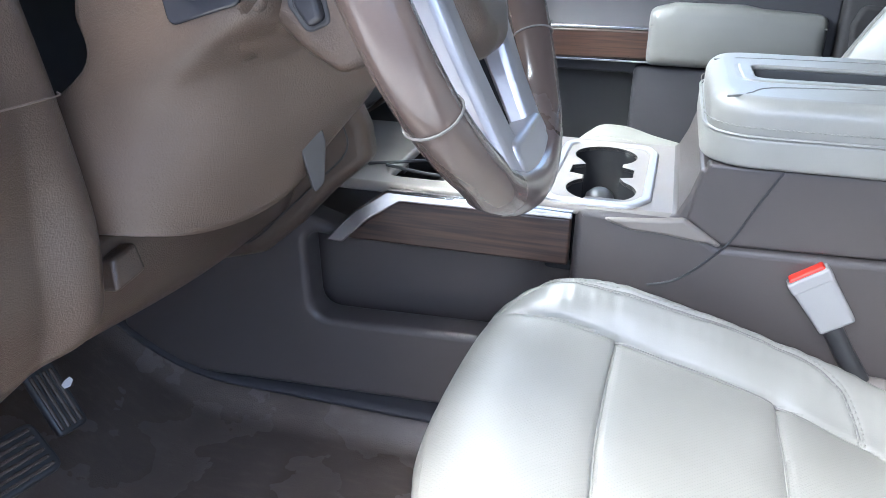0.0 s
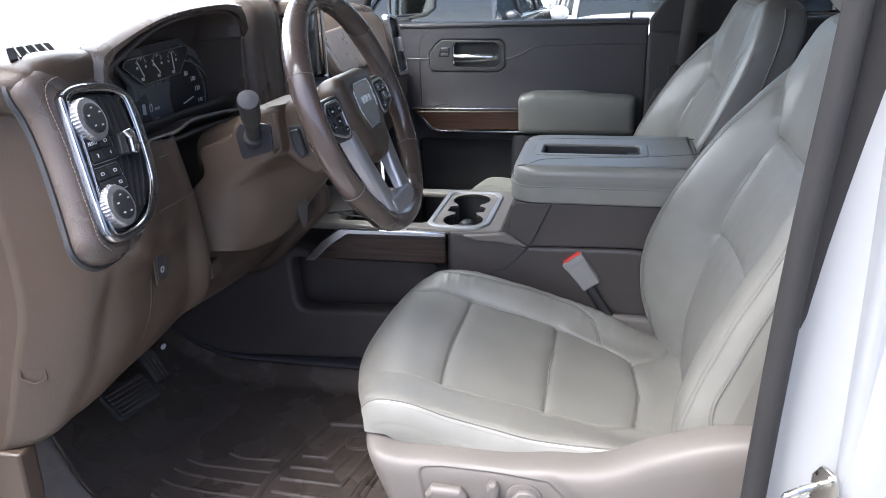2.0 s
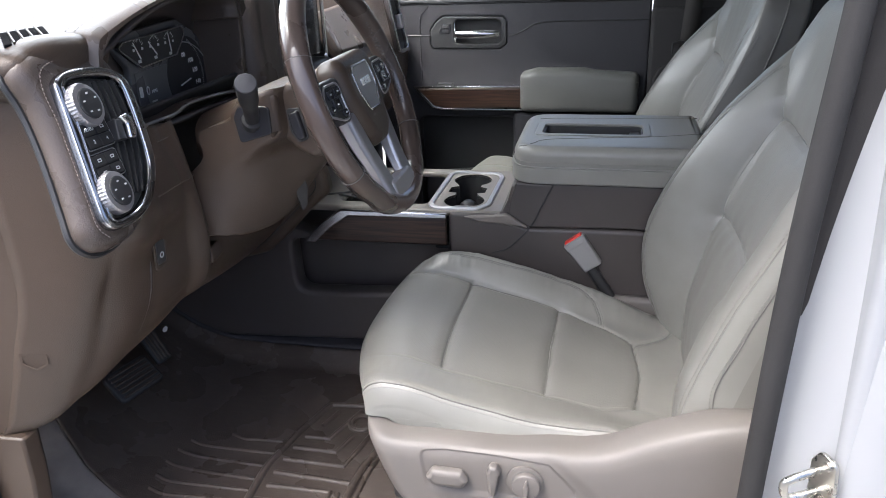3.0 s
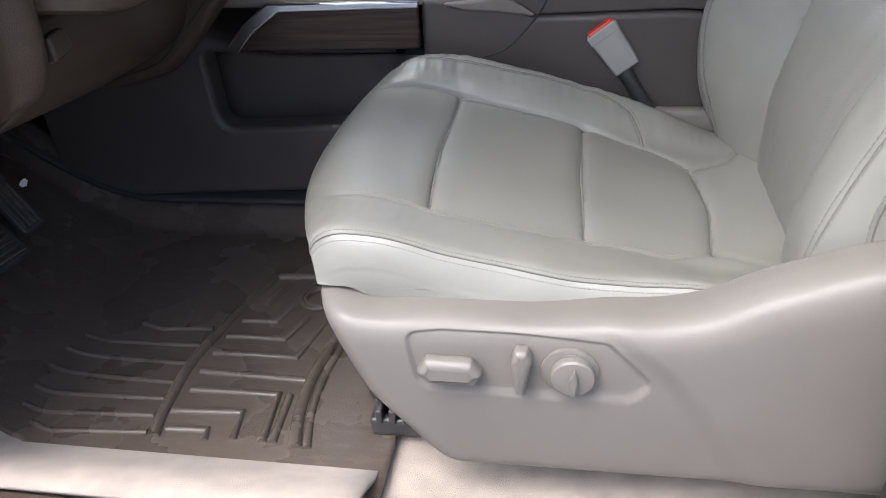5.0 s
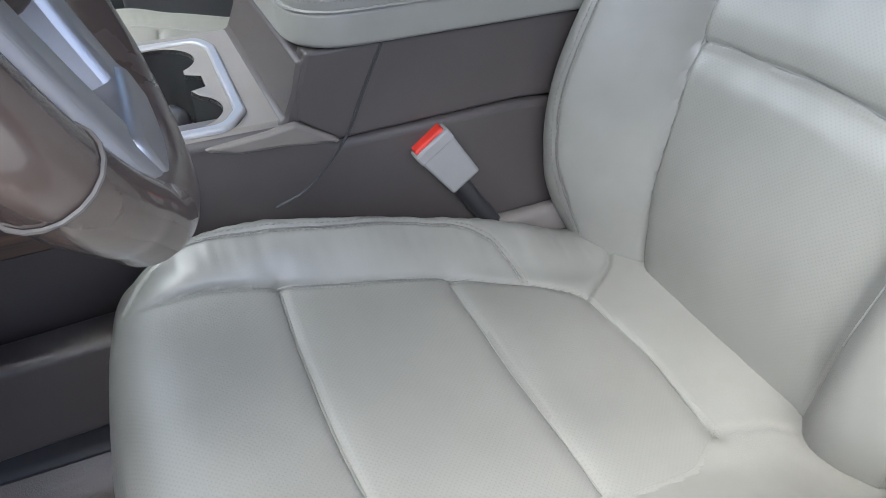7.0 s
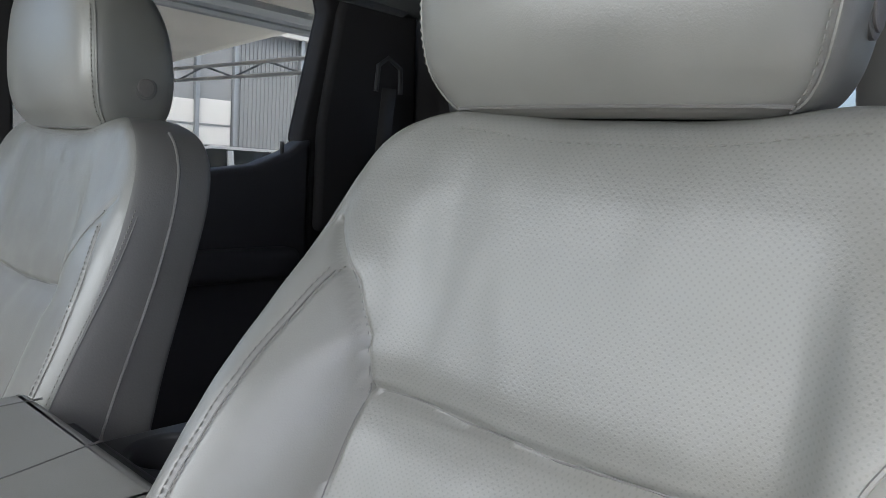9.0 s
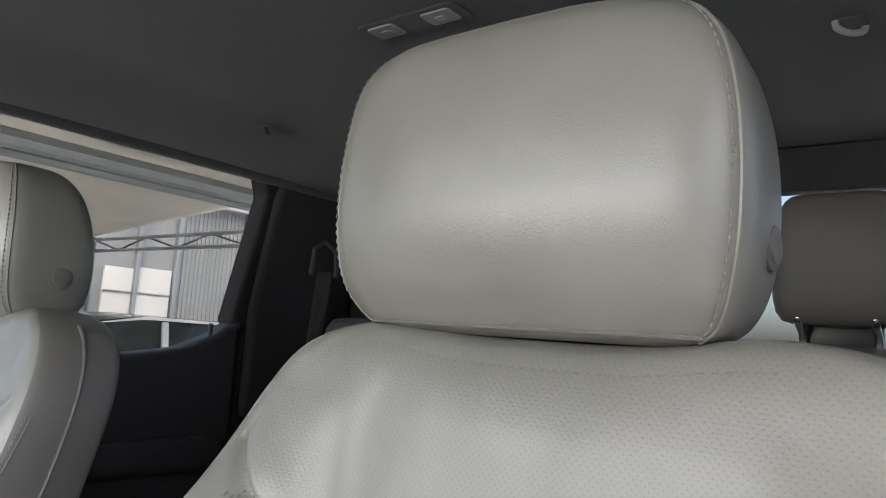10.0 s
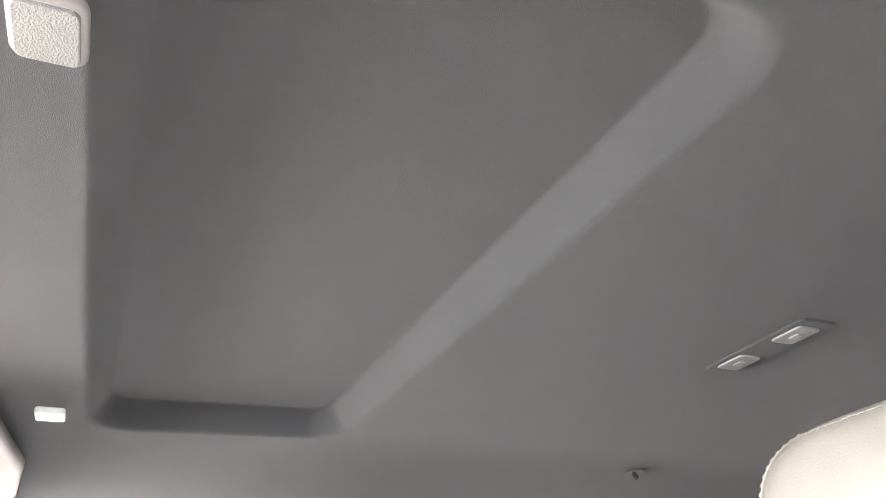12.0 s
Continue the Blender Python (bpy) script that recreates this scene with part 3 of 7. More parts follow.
    X = xc - np.where(ly < 0, LOW_DEPTH(zz)[..., 0] * (1.0 if out < 0 else 0.7), Pb) * p + r * (xr - xc)
    Z = np.repeat(zz, side.shape[0], 1) - 0.010 * np.exp(-(Y / 0.1) ** 4) * softstep(0.76, 0.815, zz)
    Bp = np.stack([X, Y, Z], -1)
    N = grid_normals(Bp)
    N *= -np.sign(N[130, 20, 0])
    front = (r < 0.05) * 1.0
    d1, d2, d3 = seam_distance(Z, Y, BACK_SEAMS), seam_distance(Z, Y, BACK_EDGE), seam_distance(Z, Y, BACK_ARC)
    off = groove(d1, 0.006, 0.003) + groove(d1, 0.006, 0.018) + (groove(d2, 0.008, 0.0034) + groove(d2, 0.005, 0.014)) * np.where(Y < 0, 0.22, 1.0) + groove(d3, 0.0035, 0.0022)
    off = off * front
    off = off + front * (wrinkle(Bp, (14, 26, 9), 0.0022, 5.0) + wrinkle(Bp, (40, 60, 30), 0.0006, 1.0))
    Bp = Bp.copy()
    Bp[..., 0] += off
    Bp[..., 1] += cy
    N2 = grid_normals(Bp)
    N2 *= -np.sign(N2[130, 20, 0])
    uv = np.stack([Z, Y + 0.5], -1)
    lim = np.interp(Z[:, :1], [0.19, 0.30, 0.448, 0.617, 0.655, 0.69, 0.73, 0.83], [0.122, 0.135, 0.15, 0.153, 0.160, 0.180, 0.222, 0.3])
    face = np.broadcast_to(front > 0, Z.shape)
    inner = face & (np.abs(Y) < lim) & (Z < 0.60)
    upper = face & (np.abs(Y) < lim) & (Z >= 0.60)
    rest = ~(inner | upper) & np.broadcast_to((r < 0.3) | ((r < 0.93) & (ly < 0)), Z.shape)
    # side face of the backrest, coloured with the shaded leather copies
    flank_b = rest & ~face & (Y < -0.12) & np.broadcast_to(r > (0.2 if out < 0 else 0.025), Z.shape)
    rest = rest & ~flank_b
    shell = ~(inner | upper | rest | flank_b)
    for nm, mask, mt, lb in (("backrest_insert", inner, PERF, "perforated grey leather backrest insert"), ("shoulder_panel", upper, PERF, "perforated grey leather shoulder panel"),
                             ("side_bolster", flank_b, SHADELEATHER if out < 0 else SEATSHADE, "leather side of the backrest, shade put into its taupe" if out < 0 else "leather side of the backrest, shade put into its grey"), ("backrest_bolster", rest, LEATHER, "grey leather backrest bolsters"), ("backrest_shell", shell, SEATSHADE, "backrest side and rear cover, grey darkened for shade")):
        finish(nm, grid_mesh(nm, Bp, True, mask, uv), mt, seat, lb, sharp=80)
    Fz, Fy = np.where(face, Z, 99.0), np.where(face, Y, 99.0)
    for k in (0, 1):
        for sh in (-0.0035, 0.0035):
            q, w2 = line_on(Fz, Fy, Bp, N2, BACK_ARC[k], shift=sh)
            stitches("stitching", q, w2, THREAD, seat, r=0.0006)
        q, w2 = line_on(Fz, Fy, Bp, N2, BACK_ARC[k], lift=0.0001)
        tube("seam", q[::2], 0.0009, SEATSHADE, seat, n=5)
    # darker tubes in the deep grooves stand in for their shade
    for line in [ln[1:] for ln in BACK_EDGE] + BACK_SEAMS:
        line = line[:-1] + [(line[-1][0] - 0.012, line[-1][1] * 0.94)] if len(line) > 4 else line
        shallow = line[0][1] < 0 and len(line) > 4
        q, w2 = line_on(Fz, Fy, Bp, N2, line, lift=0.0 if shallow else -0.0009)
        tube("seam", q[::2], 0.0015 if shallow else 0.0009, LEATHER if shallow else SEATSHADE, seat, n=6)
    # seam down the side face of the backrest
    for ln in ([(0.235, 0.822), (0.285, 0.810), (0.326, 0.807), (0.356, 0.813), (0.406, 0.832), (0.458, 0.851), (0.55, 0.892), (0.64, 0.935), (0.72, 0.968)],):
        c2 = curve_pts(ln, 90)
        q = []
        for z0, x0 in c2:
            i0 = int(np.argmin(np.abs(rows[:, 0] - z0)))
            cand = np.where((side[:, 0] < -0.2) & (side[:, 2] < 0.7))[0]
            v0 = cand[int(np.argmin(np.abs(Bp[i0, cand, 0] - x0)))]
            q.append((x0, Bp[i0, v0, 1] - 0.0006, z0))
        q = np.array(q)
        for _ in range(6):
            q[1:-1, 1] = 0.25 * q[:-2, 1] + 0.5 * q[1:-1, 1] + 0.25 * q[2:, 1]
        tube("seam", q[::2], 0.0010, SEATSHADE, seat, n=5)
        stitches("stitching", q + (-0.005, -0.0004, 0.002), [(0, -1, 0)] * 90, THREAD, seat)
    for target in (0.5,):
        for s in (-1, 1):
            v = int(np.argmin(np.abs(side[:, 2] - target) + (side[:, 0] * s < 0) * 9 + (np.abs(side[:, 0]) < 0.2) * 9))
            q = Bp[12:226:5, v] + N2[12:226:5, v] * 0.0005
            tube("piping", q, 0.002, SEATSHADE, seat, n=6)
    # top hem under the head restraint
    v0 = int(np.argmin(np.abs(rows[:, 0] - 0.806)))
    q = [Bp[v0, k] + np.array([-0.001, 0, 0.001]) for k in range(0, Bp.shape[1]) if face[v0, k] and abs(Bp[v0, k, 1] - cy) < 0.14]
    q = sorted(q, key=lambda a: a[1])
    stitches("stitching", q, [(-0.8, 0, 0.6)] * len(q), THREAD, seat, step=0.007, r=0.0004)
    # head restraint
    rows = curve_pts(HEAD, 70)
    ang = np.linspace(0, 2 * np.pi, 96, endpoint=False)
    c, s = np.cos(ang), np.sin(ang)
    e = 0.34
    cx, sy = np.sign(c) * np.abs(c) ** e, np.sign(s) * np.abs(s) ** e
    rings = []
    for z, xf, xb, hw in rows:
        k = np.clip((xb - xf) / 2, 0.004, 1)
        x = (xf + xb) / 2 - cx * k
        taper = 1 - 0.07 * np.clip((x - xf) / (xb - xf), 0, 1)
        bow = 0.008 * (sy * hw / 0.14) ** 2 * (cx > 0)
        yl = hw * 1.05 * sy * taper
        rings.append(np.column_stack([x + bow, cy + 0.027 + yl, z - 0.006 * softstep(0.03, 0.13, -yl) * softstep(0.90, 1.0, np.full(96, z))]))
    R = np.array(rings)
    flank = np.broadcast_to((np.abs(np.sin(ang)) > 0.88)[None, :], R.shape[:2])
    flank = flank & (np.arange(R.shape[0]) > 5)[:, None] & (np.arange(R.shape[0]) < 60)[:, None]
    me = grid_mesh("headrest", R, True, ~flank)
    hb = bmesh.new()
    hb.from_mesh(me)
    for e in (R[0], R[-1]):
        hb.faces.new([min(hb.verts, key=lambda q: (q.co - Vector(p)).length) for p in e])
    bmesh.ops.recalc_face_normals(hb, faces=hb.faces)
    hb.to_mesh(me)
    hb.free()
    hr = finish("headrest", me, LEATHER, seat, "padded grey leather head restraint", sharp=80)
    for sg in (-1, 1):
        finish("side_panel", grid_mesh("side_panel", R, True, flank & (np.sin(ang) * sg > 0)[None, :]), LEATHER, hr, "grey leather side panel", sharp=80)
    NR = grid_normals(R)
    NR *= -np.sign(NR[35, 0, 0])
    for sgn in (-1, 1):
        k = int(np.argmin(np.abs(ang - (1.08 if sgn > 0 else 2 * np.pi - 1.08))))
        tube("piping", (R[6:62:2, k] + 0.0004 * NR[6:62:2, k]), 0.0013, LEATHER, hr, n=6)
        k2 = k - sgn * 2
        stitches("stitching", R[6:62, k2] + 0.0006 * NR[6:62, k2], NR[6:62, k2], THREAD, hr, step=0.006, length=0.0043, r=0.0007)
    # bottom piping is dark to stand in for the shadow gap beneath
    ks = [k for k in range(-16, 17)]
    tube("piping", [R[8, k] + np.array([-0.0004, 0, 0]) for k in ks], 0.0016, SEATSHADE, hr, n=6)
    stitches("stitching", [R[58, k] for k in range(-11, 12)], [NR[58, k] for k in range(-11, 12)], THREAD, hr, step=0.006, length=0.0045, r=0.0005)
    for dy in (-0.055, 0.055):
        tube("headrest_post", [(1.02, cy + dy, 0.74), (1.02, cy + dy, 0.84)], 0.006, CHROME, seat, "chrome post", n=12)
    ky = cy + 0.027 - 0.1415
    knob("adjust_button_ring", (1.035, ky + 0.003, 0.875), (0, -1, 0.06), 0.015, 0.0035, SEATSHADE, hr)
    knob("adjust_button", (1.035, ky, 0.875), (0, -1, 0.06), 0.011, 0.0025, SEATPLASTIC, hr, "round grey head restraint release button")
    # outer side shield: wraps round the front corner, a shelf under the cushion, a recessed switch panel
    yf = 0.303
    ridge = table([(0.29, 0.250), (0.34, 0.243), (0.37, 0.238), (0.41, 0.240), (0.55, 0.240), (0.60, 0.245), (0.64, 0.248), (0.68, 0.259), (0.714, 0.278), (0.76, 0.298), (0.82, 0.318), (0.87, 0.322), (0.92, 0.300)])
    nose = table([(0.045, 0.412), (0.069, 0.397), (0.099, 0.374), (0.136, 0.345), (0.181, 0.325), (0.21, 0.314), (0.25, 0.299), (0.30, 0.294)])
    prof = curve_pts([(0.0, 0.016), (0.03, 0.006), (0.10, 0.001), (0.30, 0.0), (0.60, 0.0), (0.82, 0.001), (0.91, 0.004), (0.965, 0.011), (0.99, 0.022), (0.995, 0.036), (0.985, 0.056)], 110 if out < 0 else 40)
    turn = np.linspace(-70, 90, 50)
    along = np.r_[np.zeros(50), np.linspace(0, 1, 262)[1:-1], np.ones(24)]
    turn = np.radians(np.r_[turn, np.full(260, 90.0), np.linspace(90, 170, 24)])
    G = np.zeros((len(prof), len(along), 3))
    for i, (fz, inset) in enumerate(prof):
        z = np.full(len(along), 0.15)
        for _ in range(4):
            xf = nose(z)[..., 0] + 0.5 * inset
            xr = 0.915 - 0.03 - 0.5 * inset
            x0 = xf + 0.045 + along * (xr - xf - 0.045)
            x = np.where(along <= 0, xf + 0.045 * (1 - np.cos(turn)), x0)
            x = np.where(along >= 1, xr + 0.03 * np.sin(turn - np.pi / 2), x)
            z = 0.05 + fz * (ridge(x)[..., 0] - 0.05)
        y = yf - inset - np.where(along <= 0, 0.07 * (1 - np.sin(turn)), 0) - np.where(along >= 1, 0.04 * (1 - np.cos(turn - np.pi / 2)), 0)
        G[i] = np.stack([x, y, z], -1)
    panel = rounded([(0.404, 0.226), (0.437, 0.230), (0.506, 0.229), (0.592, 0.226), (0.612, 0.207), (0.634, 0.182), (0.616, 0.164), (0.508, 0.163), (0.425, 0.163), (0.413, 0.170)], 0.010)
    ring = panel + panel[:1]
    gx, gz = G[..., 0], G[..., 2]
    ins = np.zeros(gx.shape, bool)
    for (ax, az), (bx, bz) in zip(ring[:-1], ring[1:]):
        ins ^= ((az > gz) != (bz > gz)) & (gx < (bx - ax) * (gz - az) / (bz - az + 1e-12) + ax)
    dist = seam_distance(gx, gz, [ring]) * np.where(ins, 1, -1)
    G[..., 1] -= 0.0032 * softstep(-0.0018, 0.0018, dist) * (gz < 0.235)
    crease = np.interp(gz, [0.05, 0.11, 0.158, 0.194, 0.224, 0.236, 0.26], [0.735, 0.70, 0.675, 0.646, 0.614, 0.596, 0.570])
    G[..., 1] += 0.004 * softstep(-0.016, 0.016, gx - crease) * (prof[:, 1] < 0.03)[:, None]
    G[..., 1] = cy + out * G[..., 1]
    sh = finish("side_shield", grid_mesh("side_shield", G), SEATPLASTIC, seat, "grey plastic seat side shield", sharp=80)
    yf = cy + out * (yf - 0.0032)

    def on_side(nm, poly, d, mt, parent, lb="", bevel=0.002, base=0.0, r0=0.0):
        y0 = yf + out * base
        return plate(nm, poly, XZ(y0 if out < 0 else y0 + d), d, mt, parent, lb, bevel=bevel, round_=r0, res=4)
    on_side("cushion_switch", [(0.414, 0.192), (0.424, 0.207), (0.468, 0.206), (0.478, 0.192), (0.469, 0.178), (0.425, 0.178)], 0.019, SEATPLASTIC, sh, "long grey seat position switch", 0.008, -0.002, 0.005)
    on_side("recline_switch", [(0.504, 0.212), (0.509, 0.223), (0.519, 0.223), (0.524, 0.212), (0.520, 0.190), (0.517, 0.170), (0.509, 0.170), (0.506, 0.190)], 0.018, SEATPLASTIC, sh, "upright grey recline switch", 0.006, -0.002, 0.004)
    knob("lumbar_base", (0.558, yf - out * 0.001, 0.194), (0, out, 0), 0.0265, 0.005, SEATPLASTIC, sh)
    knob("lumbar_gap", (0.561, yf + out * 0.0035, 0.194), (0, out, 0), 0.0222, 0.0016, SEATSHADE, sh)
    knob("lumbar_dial", (0.561, yf + out * 0.004, 0.194), (0, out, 0), 0.0205, 0.010, SEATPLASTIC, sh, "round grey lumbar dial with a ridge", dome=0.35)
    on_side("lumbar_ridge", [(0.559, 0.177), (0.564, 0.177), (0.566, 0.196), (0.562, 0.211), (0.557, 0.196)], 0.0075, SEATPLASTIC, sh, "", 0.0022, 0.0115, 0.002)
    # inner trim and frame below
    box("inner_trim", (0.62, cy - out * 0.235 - 0.012, 0.09), (0.90, cy - out * 0.235 + 0.012, 0.235), SEATPLASTIC, seat, bevel=0.01)
    box("seat_frame", (0.33, cy - 0.22, 0.055), (0.90, cy + 0.22, 0.15), BLACK, seat, bevel=0.01)
    for dy in (-0.2, 0.2):
        box("seat_rail", (0.33, cy + dy - 0.016, 0.005), (0.95, cy + dy + 0.016, 0.030), BLACK, seat, bevel=0.003)
        cover = box("rail_cover", (0.330, cy + dy - 0.024, 0.004), (0.42, cy + dy + 0.024, 0.030), BLACK, seat, bevel=0.004)
        for k in range(5):
            box("rib", (0.338 + 0.016 * k, cy + dy - 0.026, 0.026), (0.346 + 0.016 * k, cy + dy + 0.026, 0.046), BLACK, cover, bevel=0.002)
    return seat, hr


SEAT_Y = 0.40
front_seat("driver_seat", -SEAT_Y - 0.002, -1, "grey perforated leather front seat with power switches, creased cushion")
other_seat, other_head = front_seat("passenger_seat", SEAT_Y, 1, "grey perforated leather front passenger seat, upright and empty")
# the passenger seat stands a little further forward, its head restraint pushed down
other_seat.location += Vector((-0.020, 0.0, -0.010))
other_head.location += Vector((0.0, 0.0, -0.014))


# ---------------------------------------------------------------- cabin shell
floor = box("floor", (-0.75, -0.80, -0.06), (2.05, 0.80, -0.012), CARPET, None, bevel=0)
tagged(floor, "taupe carpet over the cabin floor", "floor", kind="structure")

# ceiling with its raised pocket
def ceiling_height(x, y):
    z = 1.205 - 0.02 * (x - 1.2) ** 2 - 0.045 * softstep(0.45, 0.76, np.abs(y)) - 0.03 * softstep(0.5, 0.0, x)
    xr = 0.890 - 0.03 * y
    qx = np.abs(x - (0.553 + xr) / 2) - (xr - 0.553) / 2 + 0.045
    qy = np.abs(y - 0.02) - 0.435 + 0.045
    d = np.hypot(np.maximum(qx, 0), np.maximum(qy, 0)) + np.minimum(np.maximum(qx, qy), 0) - 0.045
    return z + 0.036 * softstep(0.016, -0.016, d)


gx, gy = np.meshgrid(np.r_[np.linspace(0.05, 0.48, 40, endpoint=False), np.linspace(0.48, 0.98, 150, endpoint=False), np.linspace(0.98, 1.98, 90)], np.linspace(-0.77, 0.77, 360), indexing="ij")
ceiling = finish("ceiling", grid_mesh("ceiling", np.stack([gx, gy, ceiling_height(gx, gy)], -1)), HEADLINER, None, sharp=80)
_s = ceiling.modifiers.new("thickness", "SOLIDIFY")
_s.thickness, _s.offset = 0.003, 1
tagged(ceiling, "dark grey cloth headliner with a raised pocket", "ceiling", kind="structure")
roof = box("roof", (0.0, -0.80, 1.262), (2.02, 0.80, 1.285), PAINT, None, bevel=0.008)
tagged(roof, "white painted steel cab roof", "roof", kind="structure")


def structure(ob, label, category):
    return tagged(ob, label, category, kind="structure")


# passenger side wall: pillars and window surrounds
WALL_Y = 0.80
side_outer = [(-0.45, -0.30), (2.02, -0.30), (2.02, 0.80), (1.93, 1.245), (0.15, 1.245), (-0.45, 0.80)]
front_win = rounded([(-0.12, 0.70), (0.757, 0.70), (0.80, 0.80), (0.825, 1.11), (0.785, 1.152), (0.30, 1.15), (0.0, 0.90), (-0.12, 0.80)], 0.02)
rear_win = rounded([(1.02, 0.70), (1.65, 0.70), (1.70, 1.12), (1.686, 1.166), (1.06, 1.164), (1.03, 1.12)], 0.02)
front_open = rounded([(-0.12, -0.06), (0.757, -0.06), (0.757, 0.735), (0.80, 0.80), (0.825, 1.11), (0.785, 1.152), (0.30, 1.15), (0.0, 0.90), (-0.12, 0.80)], 0.02)
rear_open = rounded([(1.02, -0.06), (1.665, -0.06), (1.665, 0.80), (1.632, 0.81), (1.70, 1.12), (1.686, 1.166), (1.06, 1.164), (1.03, 1.12)], 0.02)
wall_right = plate("wall_right", side_outer, XZ(WALL_Y + 0.06), 0.06, PILLAR, None, holes=(front_open, rear_open), bevel=0.008)
structure(wall_right, "dark trimmed side wall with pillars", "wall")
wl = plate("wall_left", [(0.885, -0.30), (2.02, -0.30), (2.02, 0.80), (1.93, 1.245), (0.15, 1.245), (-0.30, 0.86), (-0.45, 0.80), (-0.45, -0.1), (-0.26, -0.1), (-0.235, 0.84), (0.20, 1.18),
                        (0.87, 1.18), (0.90, 0.95), (0.90, 0.40), (0.885, 0.0)], XZ(-0.80), 0.06, PAINT, None,
           holes=(rounded([(1.04, 0.735), (1.37, 0.738), (1.49, 0.757), (1.578, 0.792), (1.66, 1.10), (1.642, 1.142), (1.06, 1.142), (1.03, 1.10)], 0.03),), bevel=0.012)
structure(wl, "white painted body side with the open driver doorway", "wall")
wl_glass = plate("window_5", rounded([(1.03, 0.73), (1.38, 0.73), (1.50, 0.75), (1.59, 0.785), (1.67, 1.11), (1.65, 1.15), (1.05, 1.15), (1.02, 1.11)], 0.03), XZ(-0.82), 0.004, TINTED, None, bevel=0.0005)
structure(wl_glass, "tinted driver side rear door window", "window")
wall_back = plate("wall_back", [(-0.82, -0.3), (0.82, -0.3), (0.82, 1.25), (-0.82, 1.25)], YZ(1.985), 0.04, PILLAR, None,
                  holes=(rounded([(-0.66, 0.76), (0.66, 0.76), (0.62, 1.112), (-0.62, 1.112)], 0.05),), bevel=0.006)
structure(wall_back, "dark rear cab wall round the back window", "wall")
for nm, poly, m, lb in (("window_1", front_win, XZ(0.85), "clear front passenger side window"), ("window_2", rear_win, XZ(0.85), "tinted rear door window"),
                        ("window_3", rect(-0.65, 0.74, 0.65, 1.128), YZ(1.99), "tinted back window")):
    g = plate(nm, poly, m, 0.004, GLASS if nm == "window_1" else TINTED, None, bevel=0.0005)
    g.visible_shadow = nm != "window_1"
    structure(g, lb, "window")
bonnet = loft("hood", [[(x, y, z - 0.10 * (abs(y) / 0.9) ** 3) for y in np.linspace(-0.92, 0.92, 21)] for x, z in ((-0.66, 0.80), (-1.0, 0.79), (-1.5, 0.765), (-1.9, 0.72), (-2.0, 0.66), (-2.02, 0.3))], PAINT, None, wrap=False, cap=False, sharp=70)
_s = bonnet.modifiers.new("thickness", "SOLIDIFY")
_s.thickness = 0.02
structure(bonnet, "white painted engine hood beyond the windscreen", "hood")


# ---------------------------------------------------------------- centre console
con = thing("center_console", (0.4, -0.01, 0.0), "dark taupe centre console with wood trim and cup holders", "console")
CA, CB = -0.157, 0.137
core = [(-0.30, 0.02), (0.90, 0.02), (0.90, 0.45), (0.478, 0.45), (0.455, 0.40), (0.44, 0.385), (0.432, 0.29), (0.075, 0.29), (0.0, 0.30), (-0.10, 0.33), (-0.30, 0.41)]
plate("console_body", core, XZ(CB - 0.01), CB - CA - 0.085, CONSOLE, con, "", bevel=0.006)
skin = rounded([(-0.34, 0.05), (0.30, 0.085), (0.90, 0.085), (0.90, 0.355), (0.70, 0.372), (0.495, 0.368), (0.452, 0.396), (0.335, 0.396), (0.333, 0.205),
                (0.20, 0.198), (0.05, 0.191), (-0.016, 0.189), (-0.019, 0.318), (0.03, 0.316), (0.03, 0.33), (-0.02, 0.345), (-0.10, 0.36), (-0.34, 0.44)],
               [0.01, 0.02, 0.01, 0.01, 0.05, 0.02, 0.02, 0.012, 0.012, 0.05, 0.05, 0.036, 0.03, 0.004, 0.01, 0.02, 0.05, 0.01], 7)
plate("side_panel", skin, XZ(CA + 0.05), 0.05, CONSOLE, con, "dark taupe side panel round a map pocket", bevel=0.010, res=5)
plate("side_panel", skin, XZ(CB), 0.03, CONSOLE, con, "", bevel=0.006)
plate("bin_side_panel", rounded([(0.458, 0.396), (0.498, 0.3685), (0.70, 0.374), (0.90, 0.358), (0.90, 0.462), (0.474, 0.462), (0.463, 0.43)], [0.004, 0.004, 0.05, 0.004, 0.004, 0.004, 0.02]), XZ(CA + 0.03), 0.028, CONSOLE, con, "dark taupe bin side", bevel=0.004)
tube("panel_joint", [(x, CA + 0.0005 if z > 0.372 else CA - 0.0006, z) for x, z in curve_pts([(0.548, 0.461), (0.526, 0.415), (0.509, 0.378), (0.484, 0.346), (0.457, 0.321), (0.425, 0.309)], 40)], 0.0015, BLACK, con, n=5)
loft("bin_front", [[(0.43, y, 0.392), (0.447, y, 0.40), (0.458, y, 0.425), (0.466, y, 0.455), (0.50, y, 0.455), (0.50, y, 0.392)] for y in (CA + 0.004, CB - 0.004)], CONSOLE, con, bevel=0.004)
plate("wood_trim", rounded([(0.040, 0.322), (0.332, 0.324), (0.332, 0.384), (0.118, 0.382)], 0.004), XZ(CA + 0.004), 0.013, WOOD, con, "open-pore dark wood trim strip", bevel=0.003)
plate("chrome_trim", [(0.016, 0.316), (0.042, 0.316), (0.078, 0.352), (0.122, 0.381), (0.333, 0.384), (0.333, 0.393), (0.105, 0.394), (0.06, 0.362)], XZ(CA + 0.005), 0.016, CHROME, con, "bright metal trim edge", bevel=0.0025)
